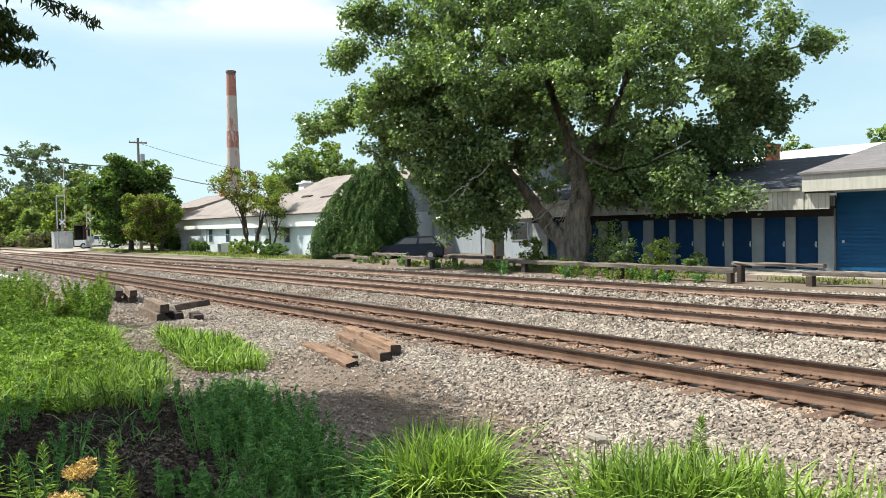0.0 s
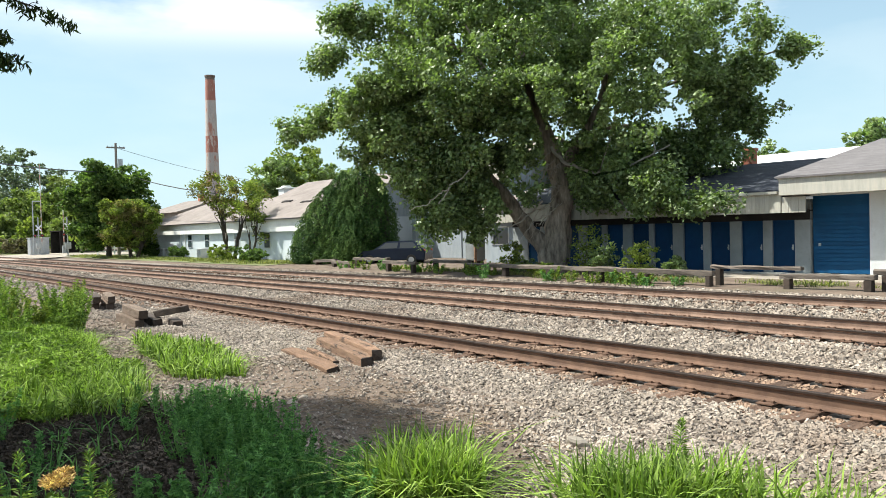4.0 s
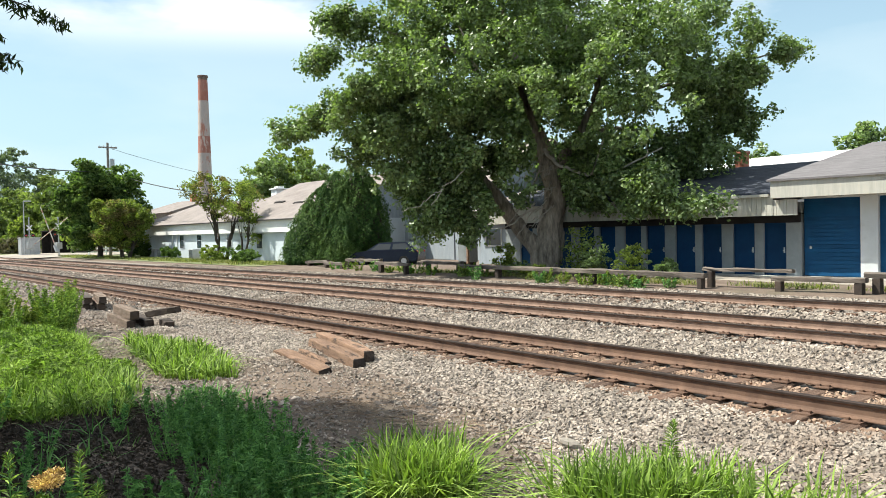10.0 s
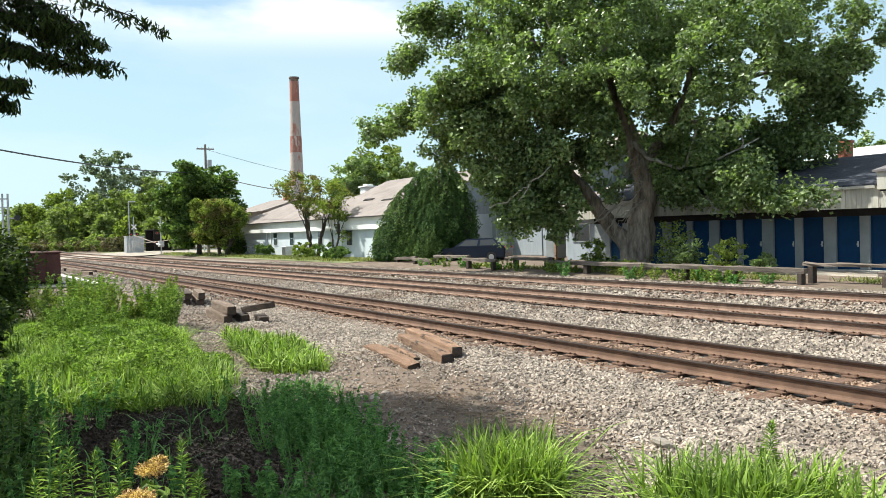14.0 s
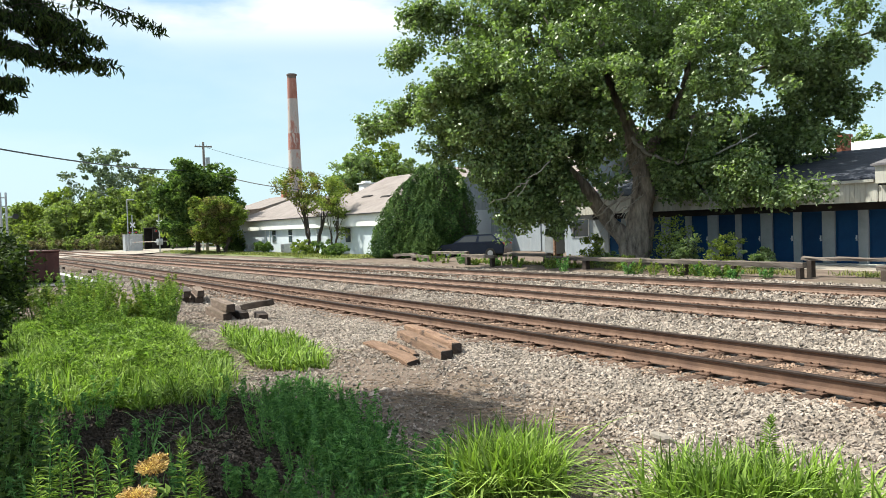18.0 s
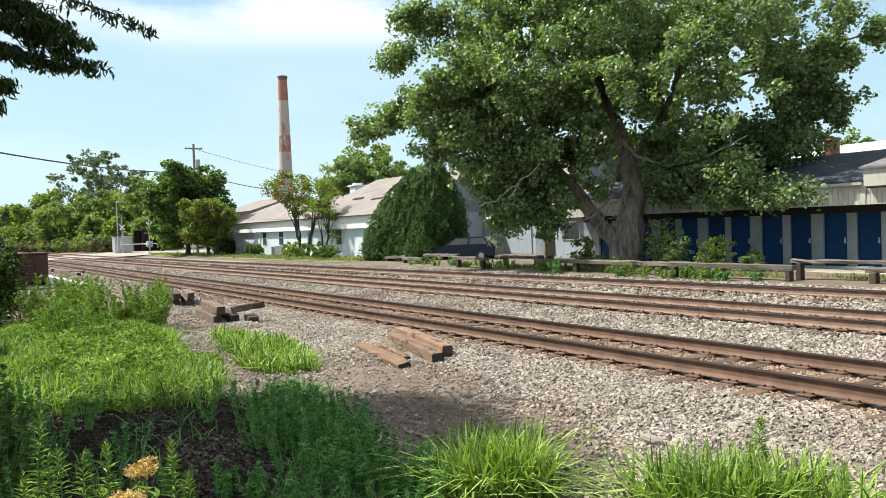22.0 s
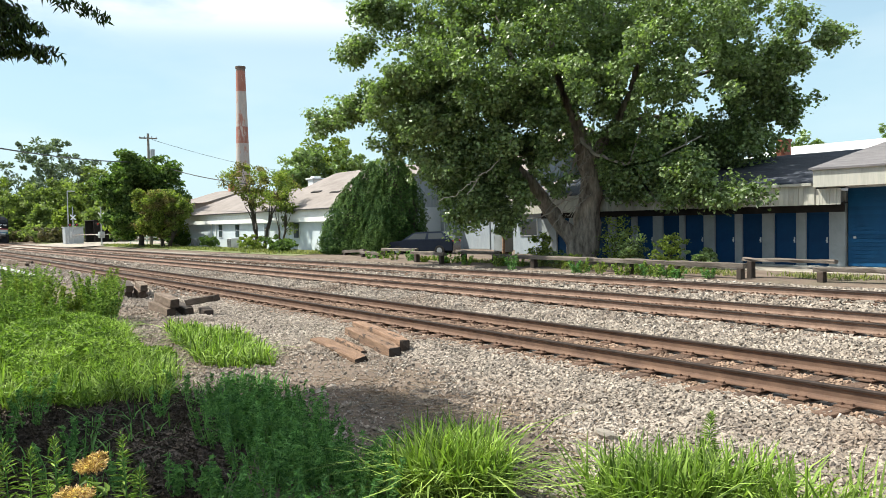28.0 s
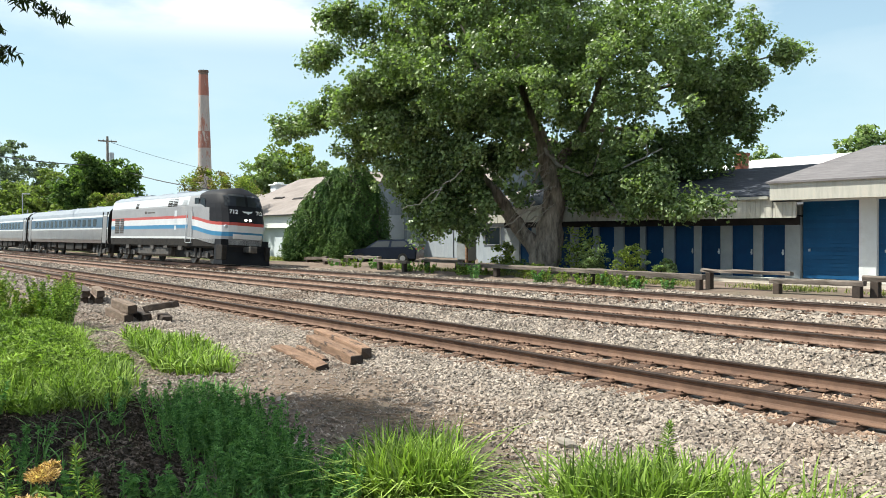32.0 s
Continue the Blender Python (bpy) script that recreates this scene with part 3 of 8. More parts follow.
def leaf_cloud(name, pts, size, material, parent=None, seed=1, slim=0.62, droop=0.3, spread=0.35, up=0.0, out=None):
    """Leaves, each a folded pointed blade of its own, at the points; up: how far they face the light."""
    g = np.random.default_rng(seed)
    n = len(pts)
    d = g.normal(0, 1, (n, 3))
    d[:, 2] = d[:, 2] * 0.6 - droop
    d /= np.linalg.norm(d, axis=1)[:, None]
    r = g.normal(0, 1, (n, 3)) + np.array(SUN_FROM) * up
    if out is not None:
        w = (pts - np.array(out)) * np.array([1, 1, 1.3])
        r += w / (np.linalg.norm(w, axis=1)[:, None] + 1e-6) * up
    s = np.cross(r, d)
    s /= np.linalg.norm(s, axis=1)[:, None] + 1e-9
    k = np.cross(s, d)
    L = size * g.uniform(1 - spread, 1 + spread, n)[:, None]
    a = pts - d * L * 0.5
    tip = pts + d * L * 0.5
    lft = pts - d * L * 0.06 + s * L * slim * 0.5 + k * L * 0.10
    rgt = pts - d * L * 0.06 - s * L * slim * 0.5 + k * L * 0.10
    v = np.stack([a, lft, tip, rgt], 1)
    i = np.arange(n)[:, None] * 4
    q = np.concatenate([i, i + 1, i + 2, i, i + 2, i + 3], 1)
    return raw_object(name, v, 3, q, material, parent)


def lobed(g, ells, n, share=(0.26, 0.42), shell=0.62, even=False):
    """The ellipsoids broken up into n smaller lobes along their outer part."""
    w = np.array([(r[0] * r[1] * r[2]) ** 0.667 for c, r in ells])
    out = []
    for i in (np.arange(n) % len(ells) if even else g.choice(len(ells), n, p=w / w.sum())):
        c, r = np.array(ells[i][0], dtype=float), np.array(ells[i][1], dtype=float)
        d = g.normal(0, 1, 3)
        d /= np.linalg.norm(d)
        f = g.uniform(*share)
        out.append((c + d * r * (shell + (1 - 0.55 * f - shell) * g.random() ** 0.8), r.mean() * f * np.array([1.15, 1.15, 0.85])))
    return out


def clumps(g, ells, n_clumps, per, clump_r, shell=0.45, flat=0.7):
    """Points of leaves: clumps in the outer part of the ellipsoids (centre, radii)."""
    w = np.array([(r[0] * r[1] * r[2]) ** 0.667 for c, r in ells])
    pick = g.choice(len(ells), n_clumps, p=w / w.sum())
    C = np.array([c for c, r in ells])[pick]
    Rr = np.array([r for c, r in ells])[pick]
    d = g.normal(0, 1, (n_clumps, 3))
    d /= np.linalg.norm(d, axis=1)[:, None]
    rad = (shell + (1 - shell) * g.random(n_clumps) ** 0.7)[:, None]
    cc = C + d * Rr * rad
    k = np.repeat(np.arange(n_clumps), per)
    sc = clump_r * g.uniform(0.5, 1.35, n_clumps)[k][:, None]
    off = g.normal(0, 1, (len(k), 3))
    off *= (g.random(len(k)) ** 0.4 / np.linalg.norm(off, axis=1))[:, None]
    off *= np.array([1, 1, flat]) * sc
    return cc, cc[k] + off


def limb(g, a, b, sag=0.15, n=6):
    a, b = Vector(a), Vector(b)
    ln = (b - a).length
    out = []
    for i in range(n):
        t = i / (n - 1)
        p = a.lerp(b, t)
        p.z += math.sin(t * math.pi) * ln * sag
        w = ln * 0.04 * math.sin(t * math.pi)
        out.append(p + Vector((g.uniform(-w, w), g.uniform(-w, w), g.uniform(-w, w))))
    return out


def tree(name, at, ells, n_clumps, per, clump_r, leaf, trunk_r, fork, label, mat=None, bark=None, seed=1, category="tree", limbs=14, shell=0.45, flat=0.7,
         extra=None, stems=((0, 0),), group="", slim=0.62, lobes=0, up=0.9):
    """A tree at a place: trunks, limbs out to the clumps, and a crown of single leaves. ells are given from the foot."""
    g = np.random.default_rng(seed)
    rg = random.Random(seed)
    t = thing(name, pose(*at), label, category, group)
    cc, pts = clumps(g, lobed(g, ells, lobes) + [(np.array(c), np.array(r) * 0.72) for c, r in ells] if lobes else ells, n_clumps, per, clump_r, shell, flat)
    bm = bmesh.new()
    tops = []
    for sx, sy in stems:
        top = Vector((sx * 2.4 + rg.uniform(-0.1, 0.1), sy * 2.4, fork))
        tube(bm, limb(rg, (sx, sy, -0.15), top, 0.0, 6), [trunk_r * f for f in (1.35, 1.05, 0.95, 0.88, 0.8, 0.66)], 9)
        tops.append(top)
    part("trunk", bm, bark or M_BARK_DARK, t, smooth=True)
    order = list(range(len(cc)))
    rg.shuffle(order)
    for i in order[:limbs]:
        end = Vector(cc[i])
        start = min(tops, key=lambda q: (q - end).length) + Vector((0, 0, -fork * 0.25 * rg.random()))
        bm = bmesh.new()
        tube(bm, limb(rg, start, end, 0.08), [trunk_r * f for f in (0.5, 0.36, 0.26, 0.18, 0.11, 0.05)], 6, cap=False)
        part("limb", bm, bark or M_BARK_DARK, t, smooth=True)
    if extra is not None:
        for e_mat, share in extra:
            k = int(n_clumps * share)
            sel = np.arange(len(pts)) < k * per
            leaf_cloud("crown", pts[sel], leaf, e_mat, t, seed + 7, slim, up=up)
            pts = pts[~sel]
    leaf_cloud("crown", pts, leaf, mat or M_LEAF, t, seed, slim, up=up)
    return t


def blades(name, roots, height, width, material, seed=1, lean=0.35, parent=None):
    """Grass: every blade a tapering bent strip."""
    g = np.random.default_rng(seed)
    n = len(roots)
    h = height * g.uniform(0.45, 1.25, n)
    a = g.uniform(0, 6.283, n)
    b = a + g.normal(1.57, 0.5, n)
    d = np.stack([np.cos(a), np.sin(a), np.zeros(n)], -1)
    s = np.stack([np.cos(b), np.sin(b), np.zeros(n)], -1)
    ln = g.gamma(2.0, lean / 2.0, n)
    out = []
    for f, wf in ((0.0, 0.8), (0.4, 1.0), (0.75, 0.7)):
        c = roots + d * (ln * h * f ** 1.8)[:, None]
        c[:, 2] += h * f * (1 - 0.25 * np.minimum(ln, 1.6) * f)
        w = (width * wf * (0.7 + 0.6 * (h / height)))[:, None] * 0.5
        out += [c - s * w, c + s * w]
    tip = roots + d * (ln * h)[:, None]
    tip[:, 2] += h * (1 - 0.33 * np.minimum(ln, 1.8))
    v = np.stack(out + [tip], 1)
    i = np.arange(n)[:, None] * 7
    q = np.concatenate([i, i + 1, i + 3, i, i + 3, i + 2, i + 2, i + 3, i + 5, i + 2, i + 5, i + 4, i + 4, i + 5, i + 6], 1)
    return raw_object(name, v, 3, q, material, parent)


def patch(n, cx, cy, rx, ry, seed, power=0.5, turn=0.0):
    """Roots spread over an uneven oval patch of ground."""
    g = np.random.default_rng(seed)
    a = g.uniform(0, 6.283, n)
    wob = 1 + 0.16 * np.sin(3 * a + seed) + 0.12 * np.sin(7 * a + 2 * seed)
    r = g.random(n) ** power * wob
    x, y = rx * r * np.cos(a), ry * r * np.sin(a)
    ct, st = math.cos(radians(turn)), math.sin(radians(turn))
    x, y = cx + x * ct - y * st, cy + x * st + y * ct
    return np.stack([x, y, relief(x, y) - 0.01], -1)

# ---- storage building with blue doors ----
WALL_Y = 29.3
M_CREAM_BOARD = surf("cream_boards", (0.38, 0.365, 0.315), (0.50, 0.485, 0.425), 1.4, 0.65, 0.06, 40, vary=0.09, streak=(9, 1, 1), stain=(0.40, 0.36, 0.29), stain_scale=1.2, stain_at=(0.52, 0.8))
storage = thing("storage_building", Matrix(), "long low storage building with blue doors and cream fascia", "building")
DOORS = [(-15.73, -16.64), (-17.02, -17.95), (-18.46, -19.36), (-19.70, -20.66), (-21.20, -22.17), (-22.45, -23.36), (-23.90, -24.83), (-25.15, -26.08), (-26.60, -27.50), (-27.85, -28.75), (-29.2, -30.1)]
DOOR_TOP, FLOOR = 2.14, 0.13
part("wall", boxes((-31.2, -15.15, WALL_Y, WALL_Y + 0.2, DOOR_TOP, 2.9), (-31.2, -30.95, WALL_Y, 37, -0.1, 3.0), (-31.2, -15.15, 36.8, 37.0, -0.1, 3.0)), M_PIER, storage)
# dark boards that also paint in the shadow band under the eaves
part("header", boxes((-31.2, -15.15, WALL_Y - 0.085, WALL_Y - 0.004, DOOR_TOP - 0.005, 2.44)), M_HEADER, storage, "boarded header under the eaves, eave shade in its dark colour")
edges = [-15.13] + [x for d in DOORS for x in d] + [-31.2]
for a, b in zip(edges[0::2], edges[1::2]):
    part("pier", boxes((b, a, WALL_Y - 0.06, WALL_Y + 0.2, -0.1, DOOR_TOP), bevel=0.012), M_PIER, storage)


def blue_door(x0, x1):
    w = abs(x1 - x0)
    c = (x0 + x1) / 2
    # storage doors wear the darkened blue, shade included in the colour
    d = part("door", boxes((-w / 2, w / 2, -0.02, 0.03, 0, DOOR_TOP - FLOOR), bevel=0.004), M_BLUE_SHADED, storage, "flat blue-painted steel door")
    d.location = (c, WALL_Y + 0.08, FLOOR)
    part("door_frame", boxes((-w / 2, -w / 2 + 0.05, -0.045, -0.02, 0, DOOR_TOP - FLOOR), (w / 2 - 0.05, w / 2, -0.045, -0.02, 0, DOOR_TOP - FLOOR),
                             (-w / 2 + 0.05, w / 2 - 0.05, -0.045, -0.02, DOOR_TOP - FLOOR - 0.06, DOOR_TOP - FLOOR)), M_BLUE_SHADED, d)
    bm = bmesh.new()
    tube(bm, [(0, -0.02, 0), (0, -0.085, 0)], [0.02, 0.028], 8)
    box(bm, -0.03, 0.03, -0.026, -0.019, -0.09, 0.12)
    hd = part("door_handle", bm, M_METAL, d, "small steel knob and plate")
    hd.location = (w / 2 - 0.13, 0, 0.95)
    return d


for x0, x1 in DOORS:
    blue_door(x0, x1)
apron = part("apron", boxes((-21.5, -3.5, 26.2, 28.49, -0.15, 0.118), bevel=0.02), M_CROSSING)
tagged(apron, "pale worn concrete apron before the doors", "pavement", kind="structure")
part("plinth", boxes((-31.3, -9.0, 28.5, 29.6, -0.1, FLOOR)), M_CONCRETE, storage, "pale concrete sill before the doors")


def boards(x0, x1, y, z0, z1, step=0.2):
    """A boarded fascia: upright boards with narrow grooves."""
    bm = bmesh.new()
    x = x0
    while x < x1 - 0.01:
        e = min(x + step - 0.012, x1)
        box(bm, x, e, y, y + 0.03, z0, z1)
        x += step
    box(bm, x0, x1, y + 0.012, y + 0.05, z0 + 0.01, z1 - 0.01)
    return bm


fe = part("fascia", boxes((-31.3, -15.72, 28.295, 28.33, 2.41, 3.09)), M_CREAM, storage, "upright cream boards, stained by weather")
for k in range(77):
    part("board", boxes((-31.3 + 0.202 * k, -31.3 + 0.202 * k + 0.19, 28.28, 28.31, 2.40, 3.10)), M_CREAM_BOARD, fe)
fe = part("fascia_end", boxes((-15.70, -14.80, 28.315, 28.35, 2.41, 2.97)), M_CREAM, storage, "ribbed cream panel")
for k in range(7):
    part("board", boxes((-15.695 + 0.128 * k, -15.695 + 0.128 * k + 0.116, 28.30, 28.33, 2.40, 2.98)), M_CREAM, fe)
# soffit coloured with the same painted eave shade
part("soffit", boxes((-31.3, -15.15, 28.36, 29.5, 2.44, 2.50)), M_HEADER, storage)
bm = bmesh.new()
prism(bm, [(28.13, 3.10), (28.27, 3.10), (28.27, 3.2), (28.12, 3.2), (28.12, 3.19)], -31.35, -15.8)
part("gutter", bm, M_CREAM, storage, "cream metal gutter")


def roof_slab(pts, thick=0.09):
    """A roof plane through the corners, with thickness."""
    bm = bmesh.new()
    a = [bm.verts.new(p) for p in pts]
    b = [bm.verts.new((p[0], p[1], p[2] - thick)) for p in pts]
    n = len(pts)
    bm.faces.new(a), bm.faces.new(b)
    for i in range(n):
        bm.faces.new((a[i], a[(i + 1) % n], b[(i + 1) % n], b[i]))
    bmesh.ops.recalc_face_normals(bm, faces=bm.faces)
    return bm


part("roof", roof_slab([(-31.4, 28.2, 3.26), (-14.0, 28.2, 3.26), (-14.0, 34.3, 4.78), (-31.4, 34.3, 4.78)]), M_SHINGLE, storage, "dark patched shingle roof")
part("roof", roof_slab([(-31.4, 34.3, 4.78), (-14.0, 34.3, 4.78), (-14.0, 39.0, 3.4), (-31.4, 39.0, 3.4)]), M_SHINGLE, storage)
chim = part("brick_chimney", boxes((-22.95, -22.42, 37.6, 38.1, 3.6, 5.72), (-23.0, -22.37, 37.55, 38.15, 5.72, 5.86), bevel=0.01), M_BRICK, storage, "square red brick chimney")

garage = thing("garage_building", Matrix(), "taller garage wing with blue roller doors under a hipped roof", "building")
GDOORS = [(-15.08, -12.98), (-12.38, -10.3), (-9.7, -7.6)]
part("wall", boxes((-15.13, -5.0, WALL_Y, WALL_Y + 0.25, 3.0, 3.7), (-5.2, -5.0, WALL_Y, 38, -0.1, 3.7), (-15.12, -14.9, WALL_Y + 0.3, 38, 2.0, 3.7), (-15.1, -5.0, 37.8, 38, -0.1, 3.7)), M_GREY_WALL, garage)
ge = [-15.1] + [x for d in GDOORS for x in d] + [-5.0]
for a, b in zip(ge[0::2], ge[1::2]):
    if b - a > 0.05:
        part("pier", boxes((a, b, WALL_Y - 0.1, WALL_Y + 0.25, -0.1, 3.05), bevel=0.015), M_GREY_WALL, garage)
for x0, x1 in GDOORS:
    d = part("roller_door", boxes((x0, x1, WALL_Y + 0.09, WALL_Y + 0.12, 0.15, 3.05)), M_BLUE, garage, "blue roller door of flat horizontal slats")
    for k in range(20):
        part("slat", boxes((x0 + 0.004, x1 - 0.004, WALL_Y + 0.06 + 0.006 * (k % 2), WALL_Y + 0.086, 0.152 + k * 0.145, 0.152 + k * 0.145 + 0.136)), M_BLUE, d)
    part("door_handle", boxes((x0 + 0.22, x0 + 0.30, WALL_Y + 0.02, WALL_Y + 0.06, 1.15, 1.25)), M_METAL, d)
part("fascia", boxes((-15.65, -4.6, 28.0, 28.08, 3.03, 3.62), (-15.68, -4.6, 27.97, 28.1, 3.62, 3.70), (-15.65, -15.57, 28.08, 36, 3.03, 3.66), bevel=0.008), M_CREAM, garage, "smooth cream fascia with a drip edge")
part("soffit", boxes((-15.57, -4.6, 28.08, 29.4, 3.05, 3.10)), M_CREAM, garage)
GR = [(-15.75, 27.9, 3.72), (-4.5, 27.9, 3.72), (-4.5, 38.1, 3.72), (-15.75, 38.1, 3.72), (-14.2, 33.0, 5.22), (-6.0, 33.0, 5.22)]
for q in ((0, 1, 5, 4), (1, 2, 5), (2, 3, 4, 5), (3, 0, 4)):
    part("roof", roof_slab([GR[i] for i in q], 0.07), M_SHINGLE_GREY, garage)

back = thing("white_roofed_building", Matrix(), "pale metal-roofed building far behind the garages", "building")
part("wall", boxes((-40, -16, 62, 74, 0, 6.4)), M_GREY_WALL, back)
part("roof", roof_slab([(-41, 60, 6.6), (-15, 60, 6.6), (-15, 68, 8.2), (-41, 68, 8.2)]), M_WHITE_WALL, back, "white standing-seam metal roof")

# ---- shop front and grey barn behind the tree ----
shop = thing("workshop", Matrix(), "grey workshop with a small window and a ribbed awning", "building")
part("wall", boxes((-36.5, -35.86, 32, 32.2, -0.1, 3.2), (-34.5, -30.9, 32, 32.2, -0.1, 3.2), (-35.86, -34.5, 32, 32.2, -0.1, 1.18), (-35.86, -34.5, 32, 32.2, 2.18, 3.2), (-36.5, -36.3, 32.2, 39, -0.1, 3.2), (-31.1, -30.9, 32.2, 39, -0.1, 3.2), (-36.3, -31.1, 38.8, 39, -0.1, 3.2)), M_BARN_WALL, shop)
part("awning", boards(-36.7, -31.5, 31.3, 2.42, 3.08, 0.14), M_CREAM, shop, "ribbed cream panel over the window")
part("roof", roof_slab([(-36.9, 31.2, 3.12), (-30.7, 31.2, 3.12), (-30.7, 36, 4.5), (-36.9, 36, 4.5)]), M_TAN_ROOF, shop)
sign = part("sign_board", boxes((-33.85, -32.75, 31.22, 31.27, 2.44, 2.74), bevel=0.008), M_WHITE_WALL, shop, "white sign board with worn lettering")
part("lettering_bars", boxes((-33.72, -33.58, 31.205, 31.22, 2.52, 2.66), (-33.5, -33.36, 31.205, 31.22, 2.52, 2.66), (-33.28, -33.14, 31.205, 31.22, 2.52, 2.66), (-33.06, -32.92, 31.205, 31.22, 2.52, 2.66)), M_TIE_DARK, sign)
part("pane", boxes((-35.84, -34.52, 32.04, 32.06, 1.2, 2.16)), M_GLASS, shop)
win = part("window_frame", boxes((-35.9, -35.84, 31.97, 32.1, 1.14, 2.22), (-34.52, -34.46, 31.97, 32.1, 1.14, 2.22), (-35.84, -34.52, 31.97, 32.1, 1.14, 1.2), (-35.84, -34.52, 31.97, 32.1, 2.16, 2.22)), M_WHITE_WALL, shop)

barn = thing("grey_barn", Matrix(), "large pale grey metal-sided barn in the tree's shade", "building")
bm = bmesh.new()
prism(bm, [(36, -0.1), (36, 5.4), (41, 8.2), (46, 5.4), (46, -0.1)], -56, -39)
part("wall", bm, M_BARN_WALL, barn)
part("roof", roof_slab([(-56.3, 35.7, 5.35), (-38.7, 35.7, 5.35), (-38.7, 41, 8.35), (-56.3, 41, 8.35)]), M_TAN_ROOF, barn)
part("roof", roof_slab([(-56.3, 46.3, 5.35), (-38.7, 46.3, 5.35), (-38.7, 41, 8.35), (-56.3, 41, 8.35)]), M_TAN_ROOF, barn)

# ---- long white house ----
HY = 28.6
house = thing("white_building", Matrix(), "long white single-storey building with a brown-grey roof", "building")
part("wall", boxes((-86.3, -49.5, HY, HY + 0.25, 0.0, 2.38), (-86.3, -86.05, HY + 0.25, 38, 0, 3.2), (-49.75, -49.5, HY + 0.25, 42, 0, 3.2)), M_HOUSE_WALL, house)
part("fascia", boxes((-86.6, -49.2, HY - 0.35, HY - 0.2, 2.30, 3.28)), M_WHITE_WALL, house, "broad white boarded fascia")
part("roof", roof_slab([(-86.8, HY - 0.5, 3.30), (-66, HY - 0.5, 3.30), (-66, 33.2, 5.45), (-82.5, 33.2, 5.45)]), M_TAN_ROOF, house)
part("roof", roof_slab([(-86.8, HY - 0.5, 3.30), (-82.5, 33.2, 5.45), (-86.8, 38, 3.24)]), M_TAN_ROOF, house)
part("roof", roof_slab([(-66, HY - 0.5, 3.30), (-49, HY - 0.5, 3.30), (-49, 36.2, 6.8), (-66, 36.2, 6.8)]), M_TAN_ROOF, house)
bm = bmesh.new()
prism(bm, [(HY - 0.1, 3.2), (36.2, 3.2), (36.2, 6.66), (35.6, 6.46)], -49.72, -49.52)
part("gable", bm, M_BARN_WALL, house, "blue-grey boarded gable end")
part("gable", boxes((-66.2, -66.0, 33.2, 36.2, 3.2, 5.4)), M_TAN_ROOF, house)

# ---- tall banded stack ----
M_STACK = surf("stack_paint", (0.36, 0.31, 0.285), (0.56, 0.50, 0.46), 1.1, 0.9, 0.3, 20, streak=(1, 1, 0.25), stain=(0.40, 0.19, 0.14), stain_scale=1.1, stain_at=(0.52, 0.6))
M_STACK_RED = surf("stack_red", (0.30, 0.105, 0.075), (0.40, 0.20, 0.155), 0.8, 0.9, 0.3, 20, streak=(1, 1, 0.25), stain=(0.55, 0.46, 0.41), stain_scale=1.2, stain_at=(0.55, 0.62))
M_STACK_CAP = surf("stack_cap", (0.13, 0.09, 0.075), (0.22, 0.16, 0.13), 1.2, 0.9, 0.3, 20)
stack = thing("smokestack", pose(-136.3, 56.2, 0), "tall tapering smokestack in worn red and white bands", "smokestack")
def stack_band(z0, z1, m):
    bm = bmesh.new()
    r = lambda z: 1.45 - 0.022 * z
    zs = [z0 + (z1 - z0) * k / 3 for k in range(4)]
    tube(bm, [(0, 0, z) for z in zs], [r(z) for z in zs], 28)
    return part("band", bm, m, stack, smooth=False)


for z0, z1, m in ((0, 8.5, M_STACK), (8.5, 16.7, M_STACK), (16.7, 19.6, M_STACK_RED), (19.6, 25.8, M_STACK), (25.8, 29.4, M_STACK_RED), (29.4, 29.9, M_STACK_CAP)):
    stack_band(z0, z1, m)
bm = bmesh.new()
tube(bm, [(0, 0, 29.9), (0, 0, 30.2)], [0.9, 0.9], 28)
part("rim", bm, M_STACK_CAP, stack)

# ---- trees ----
TREE_AT = (-26.7, 27.4, 0.1)
_v = Vector((TREE_AT[0], TREE_AT[1], 0)).normalized()
_r = Vector((_v.y, -_v.x, 0))


def crown_at(side, z, depth=0.0):
    """A point by the big tree: metres to the right as seen from the line, height, metres further away."""
    p = _r * side + _v * depth
    return (p.x, p.y, z)


def ball(side, z, w, h, depth=0.0, thick=None):
    if z < 4.4 and side > 1.0:
        # the low boughs on this side hang clear before the building's eaves
        depth = min(depth, 0.35 - 0.95 * side)
        f = 1 + depth / 38.3
        side, z, w, h = side * f, (2.45 if side < 6 else 1.92) + (z - 1.92) * f, w * 0.8, h * 0.8
    return (np.array(crown_at(side, z, depth)), np.array((w if thick is None else thick, w, h)))


